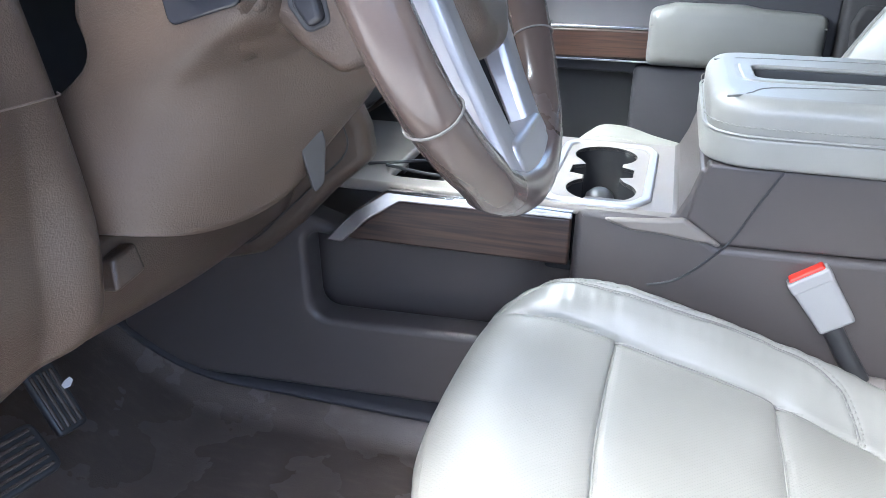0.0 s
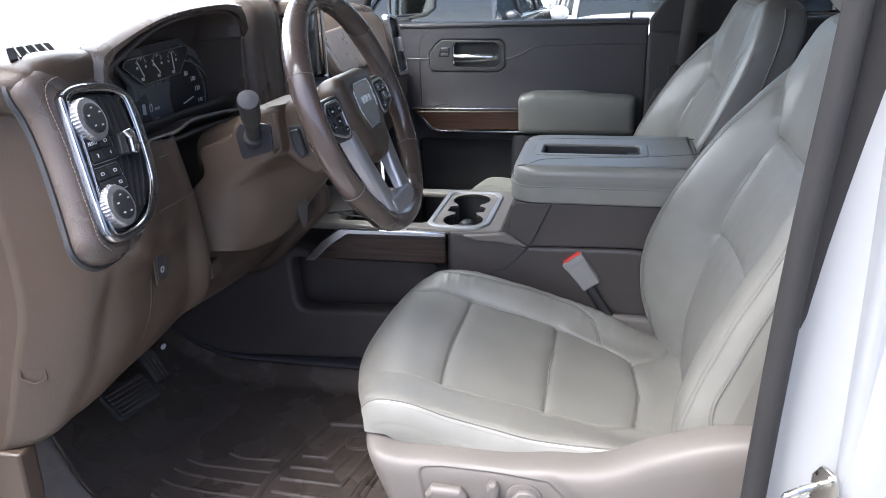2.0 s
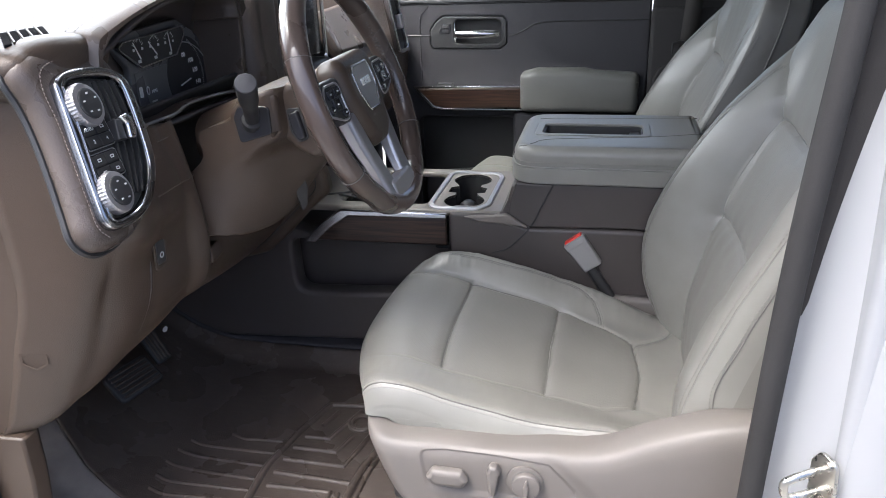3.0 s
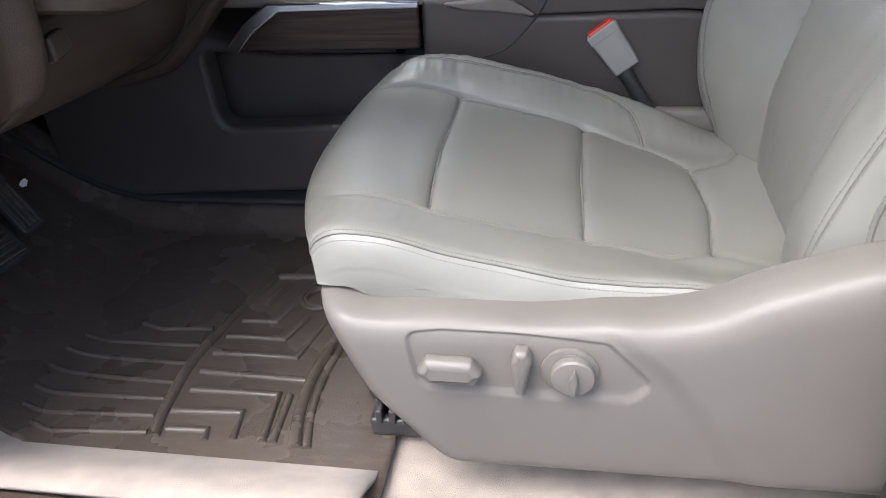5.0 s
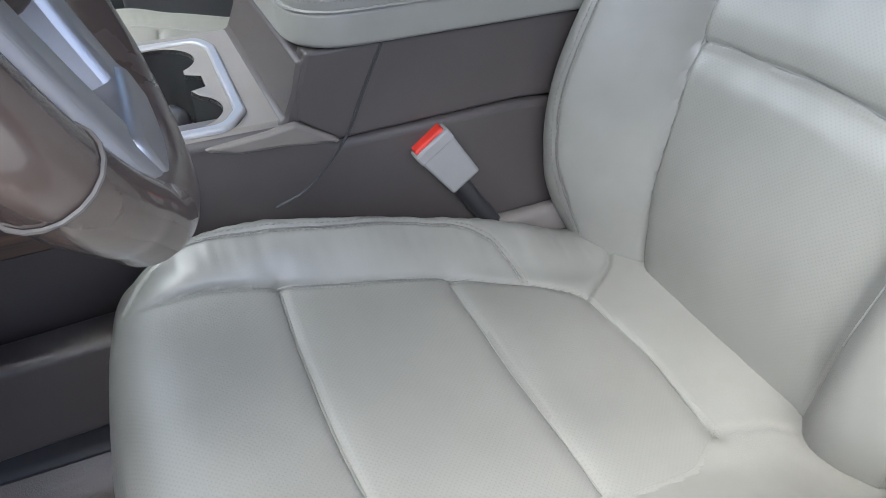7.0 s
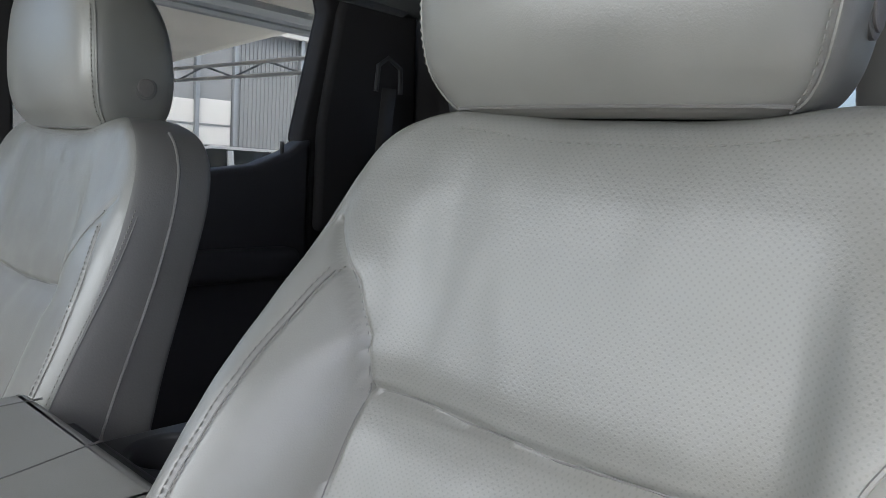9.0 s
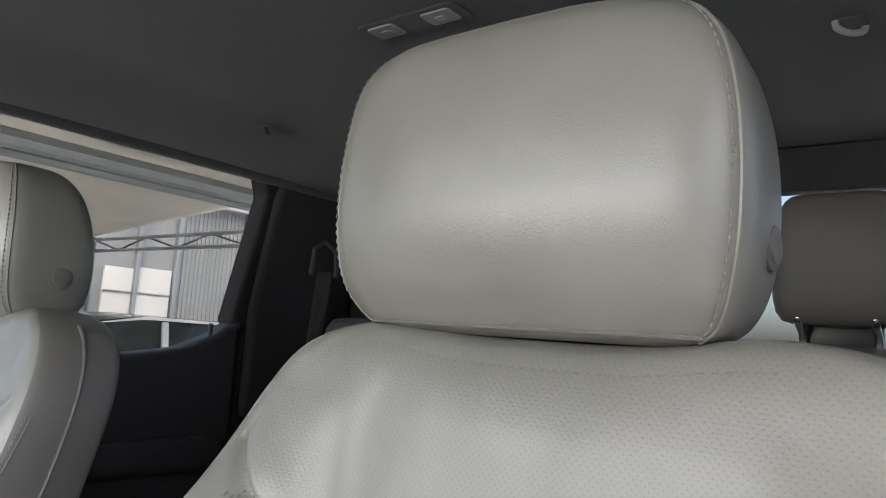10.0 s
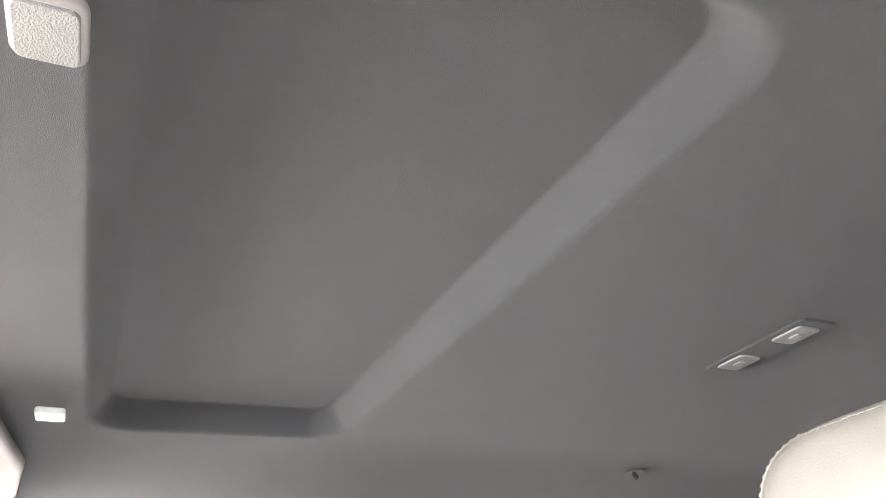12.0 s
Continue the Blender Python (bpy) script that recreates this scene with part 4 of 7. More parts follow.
# top deck with open tray and cup holders
tray_hole = rounded(rect(0.09, -0.118, 0.281, 0.10), 0.015)
ring_o = rounded([(0.298, -0.150), (0.398, -0.150), (0.418, -0.118), (0.421, 0.070), (0.408, 0.104), (0.297, 0.104), (0.288, 0.085), (0.286, -0.125)], 0.022)
ring_i = rounded([(0.306, -0.139), (0.391, -0.139), (0.407, -0.111), (0.410, 0.064), (0.400, 0.093), (0.306, 0.093), (0.299, 0.080), (0.297, -0.118)], 0.022)
plate("top_deck", rounded([(0.03, CA + 0.004), (0.452, CA + 0.004), (0.452, CB - 0.006), (-0.06, CB - 0.006), (-0.06, CA + 0.09)], 0.012), XY(0.384), 0.014, CONSOLELIT, con, "taupe top deck, light put into its pale colour", holes=(tray_hole, rounded(rect(0.30, -0.138, 0.408, 0.092), 0.02)), bevel=0.006, res=4)


def cup_outline(k=1.0):
    r = 0.042 * k
    a = [(0.357 + r * math.cos(t), -0.093 + r * math.sin(t)) for t in np.linspace(math.radians(128), math.radians(412), 30)]
    b = [(0.351 + r * math.cos(t), 0.048 + r * math.sin(t)) for t in np.linspace(math.radians(-52), math.radians(223), 30)]
    return a + [(0.376, -0.044), (0.392, -0.038), (0.392, -0.008), (0.376, 0.002)] + b + [(0.329, 0.002), (0.312, -0.008), (0.312, -0.038), (0.331, -0.044)]


plate("cup_holder_ring", ring_o, XY(0.394), 0.0085, SATIN, con, "brushed metal ring round the cup holders", holes=(ring_i,), bevel=0.003, res=4)
plate("cup_holder_plate", rounded([(0.299, -0.145), (0.395, -0.145), (0.413, -0.114), (0.416, 0.068), (0.404, 0.099), (0.300, 0.099), (0.292, 0.083), (0.290, -0.122)], 0.018), XY(0.392), 0.007, CONSOLELIT, con, "", holes=(cup_outline(),), bevel=0.0015)
co = cup_outline(1.0)
well = [[(x, y, z) for x, y in co] for z in (0.3985, 0.36, 0.312)]
loft("cup_well", well, VOID, con, "deep black cup wells", cap=False)
plate("cup_floor", rounded(rect(0.30, -0.14, 0.41, 0.095), 0.01), XY(0.306), 0.008, VOID, con)
loft("cup_divider", [[(0.352 + r * math.cos(a), -0.022 + r * 1.1 * math.sin(a), z) for a in np.linspace(0, 2 * math.pi, 20, endpoint=False)] for r, z in ((0.022, 0.314), (0.022, 0.35), (0.018, 0.366), (0.010, 0.373), (0.002, 0.374))], BLACK, con, "black rubber cup divider")
box("tray_liner", (0.085, -0.125, 0.305), (0.285, 0.105, 0.315), BLACK, con, bevel=0.002)
plate("tray_rail", rounded(rect(0.085, -0.128, 0.283, -0.119), 0.003), XY(0.315), 0.075, CONSOLELIT, con, bevel=0.003)
tube("charging_cable", curve_pts([(0.05, -0.09, 0.40), (0.09, -0.085, 0.404), (0.13, -0.06, 0.402), (0.17, -0.072, 0.40), (0.19, -0.10, 0.401), (0.15, -0.115, 0.402), (0.08, -0.10, 0.404)], 40), 0.0022, BLACK, con, "thin black cable", n=6)
# padded lid
lid_plan = rounded([(0.462, -0.164), (0.838, -0.164), (0.838, 0.146), (0.462, 0.146)], [0.065, 0.015, 0.015, 0.06], 12)
lid = plate("lid", lid_plan, XY(0.463), 0.034, LEATHER, con, "padded grey leather armrest lid", bevel=0.005, res=5)
tray_open = rounded(rect(0.514, -0.052, 0.718, 0.034), 0.014)
top_plan = rounded([(0.466, -0.161), (0.835, -0.161), (0.835, 0.143), (0.466, 0.143)], [0.065, 0.015, 0.015, 0.06], 12)
plate("lid_top", top_plan, XY(0.470), 0.066, LEATHER, lid, holes=(tray_open,), bevel=0.019, res=6)
plate("lid_rim", rounded(rect(0.500, -0.066, 0.732, 0.048), 0.018), XY(0.531), 0.0065, LEATHER, lid, "", holes=(rounded(rect(0.516, -0.050, 0.716, 0.032), 0.014),), bevel=0.003)
plate("lid_tray", rounded(rect(0.510, -0.056, 0.722, 0.038), 0.012), XY(0.504), 0.004, BLACK, lid, "black tray in the lid", bevel=0.001)
plate("tray_wall", rounded(rect(0.5145, -0.0515, 0.7175, 0.0335), 0.013), XY(0.506), 0.026, BLACK, lid, holes=(rounded(rect(0.5185, -0.0475, 0.7135, 0.0295), 0.010),), bevel=0.001)
plate("tray_ramp", rounded(rect(0.690, -0.045, 0.713, 0.027), 0.004), XY(0.507), 0.017, BLACK, lid, bevel=0.005)
ring3 = [(x, y, 0.4975) for x, y in lid_plan]
tube("piping", ring3, 0.0015, LEATHER, lid, n=6, closed=True)
pl = np.array([(x, y, 0.507) for x, y in lid_plan])
stitches("stitching", np.vstack([pl, pl[:1]]), [(0, -1, 0.5)] * (len(pl) + 1), THREAD, lid)
for ln in ([(0.474, 0.07), (0.538, 0.085), (0.70, 0.095), (0.832, 0.105)], [(0.480, -0.146), (0.502, -0.132), (0.53, -0.098), (0.63, -0.078), (0.733, -0.062), (0.832, -0.030)]):
    q = [(x, y, 0.5358 if x > 0.50 else 0.5345) for x, y in curve_pts(ln, 60)]
    tube("lid_seam", q, 0.0012, SEATSHADE, lid, n=5)
plate("lid_hinge_cover", rounded(rect(0.842, -0.145, 0.872, 0.125), 0.006), XY(0.40), 0.10, BLACK, con, "black plastic hinge cover", bevel=0.008)
plate("rear_cup_tray", rounded(rect(0.874, -0.14, 1.08, 0.12), 0.03), XY(0.28), 0.195, BLACK, con, "black rear tray with a raised rim", holes=(circle(0.94, 0.05, 0.045, 32), circle(0.94, -0.075, 0.045, 32)), bevel=0.006)
box("rear_base", (0.90, -0.14, -0.01), (1.08, 0.12, 0.29), CONSOLE, con, bevel=0.01)
# flared shoulder between the cup holders and the bin
# its paler plate paints the light on the rounded edge
plate("shoulder", rounded([(0.36, 0.388), (0.43, 0.393), (0.456, 0.397), (0.504, 0.367), (0.47, 0.371), (0.44, 0.375), (0.40, 0.376)], [0.004, 0.03, 0.008, 0.003, 0.01, 0.02, 0.02]), XZ(CA + 0.012), 0.0155, CONSOLELIT, con, "flared shoulder of the bin", bevel=0.004)

# driver buckle on its stalk
bk = thing("seat_belt_buckle", (0.64, -0.168, 0.2), "grey seat belt buckle with red release button on black stalk", "seat belt buckle")
bm_ = basis((0.593, -0.160, 0.348), (0.81, 0, 0.59), (0.55, 0, -0.83))
plate("housing", rounded([(-0.0225, 0.004), (0.0225, 0.004), (0.0195, 0.068), (-0.0195, 0.068)], 0.004), bm_ @ Matrix.Translation((0, 0, -0.012)), 0.024, BUCKLE, bk, "grey buckle housing", bevel=0.004)
plate("cap", rounded(rect(-0.0232, -0.004, 0.0232, 0.012), 0.004), bm_ @ Matrix.Translation((0, 0, -0.0125)), 0.025, BUCKLE, bk, bevel=0.003)
plate("release_button", rounded(rect(-0.0195, -0.0075, 0.0195, 0.0), 0.003), bm_ @ Matrix.Translation((0, 0, -0.009)), 0.018, RED, bk, "red release button", bevel=0.0025)
tube("stalk", [(0.628, -0.160, 0.290), (0.650, -0.163, 0.255), (0.690, -0.168, 0.20)], 0.011, BLACK, bk, n=10)

# passenger door
door = thing("passenger_door", (0.36, 0.80, -0.1), "closed dark plastic passenger door with leather armrest and chrome handle", "car door")
DY = 0.815
def on_door(nm, poly, y_front, depth, mt, parent=door, lb="", holes=(), bevel=0.003, r0=0.0):
    return plate(nm, poly, XZ(y_front + depth), depth, mt, parent, lb, holes=holes, bevel=bevel, round_=r0, res=4)
inner_skin = rounded([(-0.10, -0.05), (0.755, -0.05), (0.752, 0.726), (0.40, 0.724), (-0.10, 0.722)], 0.012)
bezel_hole = rounded([(0.085, 0.585), (0.30, 0.583), (0.322, 0.60), (0.322, 0.665), (0.31, 0.68), (0.12, 0.682), (0.10, 0.668), (0.078, 0.64), (0.078, 0.60)], 0.015)
on_door("inner_panel", inner_skin, DY, 0.05, DOORPLASTIC, door, "dark plastic inner panel", (bezel_hole, rounded(rect(0.03, 0.03, 0.355, 0.365), 0.03)), 0.006)
on_door("sill_cap", rounded([(-0.10, 0.715), (0.755, 0.718), (0.755, 0.738), (-0.10, 0.734)], 0.006), DY - 0.004, 0.06, DOORPLASTIC, door, "", (), 0.008)
on_door("pocket_back", rect(0.02, 0.02, 0.36, 0.37), DY + 0.052, 0.01, BLACK, door, "", (), 0.002)
on_door("map_pocket", rounded([(0.04, 0.02), (0.36, 0.02), (0.36, 0.20), (0.04, 0.17)], 0.02), DY + 0.012, 0.02, DOORPLASTIC, door, "", (), 0.006)
on_door("handle_bezel", bezel_hole, DY - 0.004, 0.012, BLACK, door, "black handle bezel", (rounded([(0.155, 0.60), (0.295, 0.60), (0.305, 0.612), (0.305, 0.662), (0.29, 0.672), (0.165, 0.672), (0.155, 0.66)], 0.012),), 0.004)
on_door("handle_recess", rect(0.15, 0.595, 0.31, 0.678), DY + 0.035, 0.008, BLACK, door, "", (), 0.002)
hp = curve_pts([(0.157, DY - 0.004, 0.626), (0.165, DY - 0.012, 0.628), (0.22, DY - 0.016, 0.629), (0.28, DY - 0.014, 0.630), (0.299, DY - 0.006, 0.630)], 26)
rings = []
for i, p in enumerate(hp):
    k = 0.75 + 0.25 * math.sin(math.pi * i / 25)
    rings.append([(p[0], p[1] + 0.009 * k * math.cos(a), p[2] + 0.0125 * k * math.sin(a)) for a in np.linspace(0, 2 * math.pi, 16, endpoint=False)])
loft("pull_handle", rings, CHROME, door, "chrome pull handle")
on_door("lock_plate", rounded([(0.107, 0.63), (0.117, 0.66), (0.148, 0.66), (0.142, 0.63)], 0.004), DY - 0.006, 0.006, GLOSSBLACK, door, "", (), 0.0015)
for z in (0.638, 0.652):
    on_door("lock_button", rounded(rect(0.118, z - 0.0045, 0.139, z + 0.0045), 0.002), DY - 0.008, 0.004, BLACK, door, "", (), 0.001)
# leather armrest pad, rounded in plan and section
pad = loft("armrest_pad", [[(x, y, z) for x, z in rounded([(0.368 + e, 0.392 + e), (0.728 - e, 0.392 + e), (0.728 - e, 0.512 - e), (0.60, 0.519 - e), (0.56, 0.526 - e), (0.42, 0.526 - e), (0.368 + e, 0.512 - e)], 0.020)]
                          for y, e in ((DY + 0.01, 0.0), (0.785, 0.0), (0.775, 0.003), (0.768, 0.010), (0.764, 0.022))], DOORPAD, door, "padded grey leather door armrest", sharp=60)
tube("piping", [(x, 0.772, z) for x, z in curve_pts([(0.372, 0.480), (0.40, 0.496), (0.46, 0.497), (0.60, 0.492), (0.726, 0.488)], 40)], 0.0022, DOORPAD, pad, n=6)
on_door("door_wood_trim", rounded([(0.03, 0.463), (0.375, 0.467), (0.375, 0.402), (0.12, 0.400), (0.085, 0.408)], 0.006), 0.782, 0.03, WOOD, door, "dark wood door trim", (), 0.005)
on_door("door_chrome_trim", [(0.018, 0.470), (0.376, 0.473), (0.376, 0.467), (0.034, 0.464), (0.088, 0.406), (0.12, 0.3985), (0.376, 0.4005), (0.376, 0.395), (0.118, 0.393), (0.08, 0.401)], 0.783, 0.03, CHROME, door, "thin bright trim line", (), 0.0015)
on_door("lower_step", rounded([(0.345, 0.05), (0.75, 0.05), (0.75, 0.388), (0.345, 0.388)], 0.02), 0.79, 0.03, DOORPLASTIC, door, "", (), 0.012)
on_door("window_switch", rounded(rect(0.10, 0.471, 0.15, 0.478), 0.002), 0.788, 0.02, BLACK, door, "", (), 0.001)
tube("panel_seam", curve_pts([(0.322, DY - 0.0003, 0.622), (0.345, DY - 0.0003, 0.626), (0.372, DY - 0.0003, 0.637), (0.425, DY - 0.0003, 0.660), (0.55, DY - 0.0003, 0.664), (0.75, DY - 0.0003, 0.666)], 40), 0.0018, BLACK, door, n=5)
tube("panel_seam", [(-0.09, DY - 0.0003, 0.624), (0.078, DY - 0.0003, 0.624)], 0.0018, BLACK, door, n=5)
tube("panel_seam", curve_pts([(0.045, DY - 0.0003, 0.45), (0.045, DY - 0.0003, 0.66), (0.062, DY - 0.0003, 0.70), (0.075, DY - 0.0003, 0.712)], 30), 0.0015, BLACK, door, n=5)
tube("lock_pin", [(0.70, DY + 0.008, 0.735), (0.70, DY + 0.008, 0.762)], 0.004, BLACK, door, "black lock pin", n=8)

# centre pillar trim and belt on the passenger side
pil = box("pillar_trim", (0.752, 0.772, -0.02), (1.02, 0.83, 0.70), PILLAR, None, bevel=0.012)
structure(pil, "dark plastic centre pillar trim", "pillar")
pil2 = plate("pillar_cover", rounded([(0.775, 0.42), (0.86, 0.42), (0.88, 0.50), (0.86, 0.535), (0.78, 0.54), (0.765, 0.50)], 0.02), XZ(0.775), 0.025, PILLAR, None, bevel=0.008)
structure(pil2, "dark moulded belt cover on the pillar", "pillar")
belt = thing("seat_belt", (0.86, 0.74, 0.5), "dark woven front passenger seat belt hanging from the pillar", "seat belt")
sheet("webbing", [[(0.832, 0.758, 0.57), (0.878, 0.75, 0.57)], [(0.846, 0.752, 0.80), (0.892, 0.744, 0.80)], [(0.866, 0.745, 1.10), (0.912, 0.737, 1.10)]], WEBBING, belt, thick=0.003)
box("latch", (0.835, 0.738, 0.50), (0.885, 0.752, 0.555), BUCKLE, belt, "grey latch tongue", bevel=0.004)
tube("guide_loop", [(0.815, 0.75, 0.575), (0.815, 0.75, 0.605), (0.835, 0.75, 0.61), (0.885, 0.745, 0.60), (0.885, 0.745, 0.572), (0.84, 0.75, 0.566)], 0.004, BLACK, belt, n=6, closed=True)
rbelt = thing("rear_seat_belt", (1.78, 0.70, 0.6), "dark rear seat belt with a metal latch on the pillar", "seat belt")
sheet("webbing", [[(1.76, 0.705, 0.55), (1.80, 0.70, 0.55)], [(1.79, 0.70, 0.95), (1.83, 0.695, 0.95)]], WEBBING, rbelt, thick=0.003)
tube("guide_loop", [(1.77, 0.70, 0.94), (1.775, 0.70, 1.0), (1.80, 0.695, 1.02), (1.84, 0.695, 1.0), (1.845, 0.695, 0.94)], 0.006, BLACK, rbelt, n=8)
cp = plate("rear_pillar_trim", rounded([(1.67, 0.60), (1.99, 0.60), (1.97, 1.19), (1.74, 1.19), (1.715, 1.12), (1.67, 0.85)], 0.02), XZ(0.803), 0.03, PILLAR, None, bevel=0.02)
structure(cp, "dark rear pillar trim beside the back door", "pillar")
rdoor = thing("rear_door_trim", (1.3, 0.79, 0.0), "closed dark rear door panel with a lock pin", "car door")
plate("inner_panel", rounded([(1.025, -0.05), (1.66, -0.05), (1.66, 0.82), (1.625, 0.808), (1.595, 0.786), (1.51, 0.752), (1.40, 0.738), (1.025, 0.733)], 0.01), XZ(0.85), 0.06, DOORPLASTIC, rdoor, "", bevel=0.015)
box("armrest", (1.15, 0.73, 0.50), (1.60, 0.80, 0.57), DOORPLASTIC, rdoor, bevel=0.02)
tube("lock_pin", [(1.585, 0.805, 0.775), (1.585, 0.805, 0.808)], 0.005, BLACK, rdoor, "black lock pin", n=8)

# rear bench
# bench takes the darkened copy, the rear cabin's shade put into its colour
bench = thing("rear_bench", (1.7, 0.0, 0.0), "grey leather rear bench with head restraints", "car seat")
box("bench_cushion", (1.36, -0.68, 0.10), (1.83, 0.68, 0.33), SEATSHADE, bench, "grey leather bench cushion", bevel=0.05)
loft("bench_back", [[(x + dx, y, z) for x, z in ((1.70, 0.27), (1.73, 0.5), (1.79, 0.815), (1.81, 0.84), (1.86, 0.845), (1.94, 0.83), (1.86, 0.27))] for y, dx in ((-0.69, 0.03), (-0.64, 0.0), (0.0, 0.0), (0.64, 0.0), (0.69, 0.03))], SEATSHADE, bench, "grey leather bench backrest", bevel=0.012)
for hy in (-0.405, 0.0, 0.405):
    rr = []
    for z, xf, xb, hw in ((0.868, 1.80, 1.86, 0.10), (0.88, 1.785, 1.875, 0.122), (0.93, 1.778, 1.88, 0.13), (1.0, 1.778, 1.875, 0.128), (1.05, 1.785, 1.865, 0.115), (1.068, 1.80, 1.85, 0.095), (1.07, 1.82, 1.835, 0.07)):
        hw = hw * 0.72
        if hy == 0.0:
            z, hw = 0.86 + (z - 0.868) * 0.55, hw * 0.9
        a4 = np.linspace(0, 2 * np.pi, 40, endpoint=False)
        c, s = np.cos(a4), np.sin(a4)
        rr.append(np.column_stack([(xf + xb) / 2 - np.sign(c) * np.abs(c) ** 0.5 * (xb - xf) / 2, hy + hw * np.sign(s) * np.abs(s) ** 0.5, np.full(40, z)]))
    h = loft("headrest", rr, SEATSHADE, bench, "grey leather rear head restraint", sub=1)
    for dy in (-0.05, 0.05):
        tube("headrest_post", curve_pts([(1.83, hy + dy, 0.80), (1.83, hy + dy, 0.85), (1.80, hy + dy, 0.873), (1.80, hy + dy, 0.89)], 14), 0.0065, CHROME, bench, "bent chrome post", n=10)
        knob("post_collar", (1.83, hy + dy, 0.826), (0, 0, 1), 0.018, 0.008, BLACK, bench, n=24)
    box("post_bracket", (1.835, hy - 0.055, 0.84), (1.845, hy + 0.055, 0.872), BLACK, bench, bevel=0.002)


# ---------------------------------------------------------------- dashboard
dash = thing("dashboard", (-0.1, 0.0, 0.4), "brown plastic and stitched leather dashboard", "dashboard")


def even(c):
    """The same line with its points evenly spaced."""
    d = np.r_[0, np.cumsum(np.linalg.norm(np.diff(c, axis=0), axis=1))]
    return np.column_stack([np.interp(np.linspace(0, d[-1], len(c)), d, c[:, k]) for k in range(c.shape[1])])


def loft_y(name, sections, mat, parent=dash, label="", n=24, thick=0.006, steps=10, spaced=False, **kw):
    """A sheet through profiles in x and z, given at several y."""
    ys = [s[0] for s in sections]
    profs = np.array([even(curve_pts(s[1], n)) if spaced else curve_pts(s[1], n) for s in sections])
    yy = np.linspace(ys[0], ys[-1], steps * (len(ys) - 1) + 1)
    f = table(np.column_stack([ys, profs.reshape(len(ys), -1)]))
    Q = f(yy).reshape(len(yy), n, 2)
    P = np.stack([Q[..., 0], np.repeat(yy[:, None], n, 1), Q[..., 1]], -1)
    return sheet(name, P, mat, parent, label, thick=thick, sharp=60, **kw)


# upper pad from the windscreen to the rear edge
loft_y("upper_pad", [(-0.80, [(-0.62, 0.80), (-0.35, 0.812), (-0.20, 0.815), (-0.15, 0.812), (-0.135, 0.79)]),
                     (-0.62, [(-0.62, 0.81), (-0.35, 0.83), (-0.20, 0.835), (-0.15, 0.83), (-0.135, 0.80)]),
                     (-0.30, [(-0.62, 0.81), (-0.35, 0.84), (-0.20, 0.845), (-0.15, 0.84), (-0.135, 0.80)]),
                     (-0.16, [(-0.62, 0.81), (-0.35, 0.84), (-0.20, 0.848), (-0.12, 0.843), (-0.10, 0.81)]),
                     (-0.12, [(-0.62, 0.81), (-0.35, 0.84), (-0.12, 0.85), (-0.04, 0.845), (-0.02, 0.82)]),
                     (0.16, [(-0.62, 0.805), (-0.35, 0.83), (-0.18, 0.832), (-0.10, 0.822), (-0.085, 0.79)]),
                     (0.5, [(-0.62, 0.80), (-0.35, 0.82), (-0.18, 0.822), (-0.10, 0.812), (-0.085, 0.785)]),
                     (0.80, [(-0.62, 0.78), (-0.35, 0.79), (-0.18, 0.795), (-0.11, 0.785), (-0.095, 0.76)])], BROWNLEATHER, label="stitched brown leather dash top")
# hood over the instruments
arch_o = curve_pts([(-0.712, 0.785), (-0.704, 0.812), (-0.684, 0.826), (-0.589, 0.850), (-0.513, 0.861), (-0.43, 0.865), (-0.34, 0.864), (-0.297, 0.852), (-0.284, 0.82)], 60)
arch_i = curve_pts([(-0.298, 0.80), (-0.303, 0.830), (-0.338, 0.847), (-0.435, 0.853), (-0.515, 0.850), (-0.588, 0.838), (-0.660, 0.818), (-0.690, 0.800), (-0.700, 0.78)], 60)
hood = []
for x, k, dz in ((-0.30, 0.9, -0.035), (-0.12, 0.98, -0.008), (-0.03, 1.0, 0.0), (-0.008, 1.0, 0.0), (0.004, 0.995, -0.003), (0.012, 0.985, -0.009)):
    hood.append([(x, -0.42 + (y + 0.42) * k, z + dz) for y, z in arch_o] + [(x if x < 0.001 else x - 0.003, -0.42 + (y + 0.42) * k, z + dz * 0.3) for y, z in arch_i])
loft("cluster_hood", hood, BROWNLEATHER, dash, "stitched brown leather cluster hood", sharp=50)
stitches("stitching", [(-0.034, y, z + 0.0012) for y, z in arch_o[4:]], [(0, 0, 1)] * 56, DARKTHREAD, dash, step=0.008)
stitches("stitching", [(-0.020, y, z + 0.0012) for y, z in arch_o[4:]], [(0, 0, 1)] * 56, DARKTHREAD, dash, step=0.008)
# cavity of the cluster
sheet("cavity_liner", [[(x, -0.45 + (y + 0.45) * 0.985, z - 0.004 - dz) for y, z in arch_i] for x, dz in ((0.003, 0.0), (-0.03, 0.001), (-0.07, 0.003), (-0.12, 0.006))], BROWNLEATHER, dash, "", thick=0.003)
loft_y("cluster_cavity", [(-0.68, [(0.0, 0.79), (-0.05, 0.785), (-0.07, 0.74), (-0.05, 0.70), (0.0, 0.685)]),
                          (-0.55, [(0.0, 0.834), (-0.07, 0.825), (-0.10, 0.74), (-0.07, 0.68), (0.0, 0.668)]),
                          (-0.42, [(0.0, 0.846), (-0.10, 0.835), (-0.112, 0.74), (-0.09, 0.66), (-0.01, 0.664)]),
                          (-0.29, [(0.0, 0.84), (-0.07, 0.825), (-0.105, 0.74), (-0.09, 0.66), (-0.02, 0.655)])], CONSOLE, label="dark brown cluster surround")
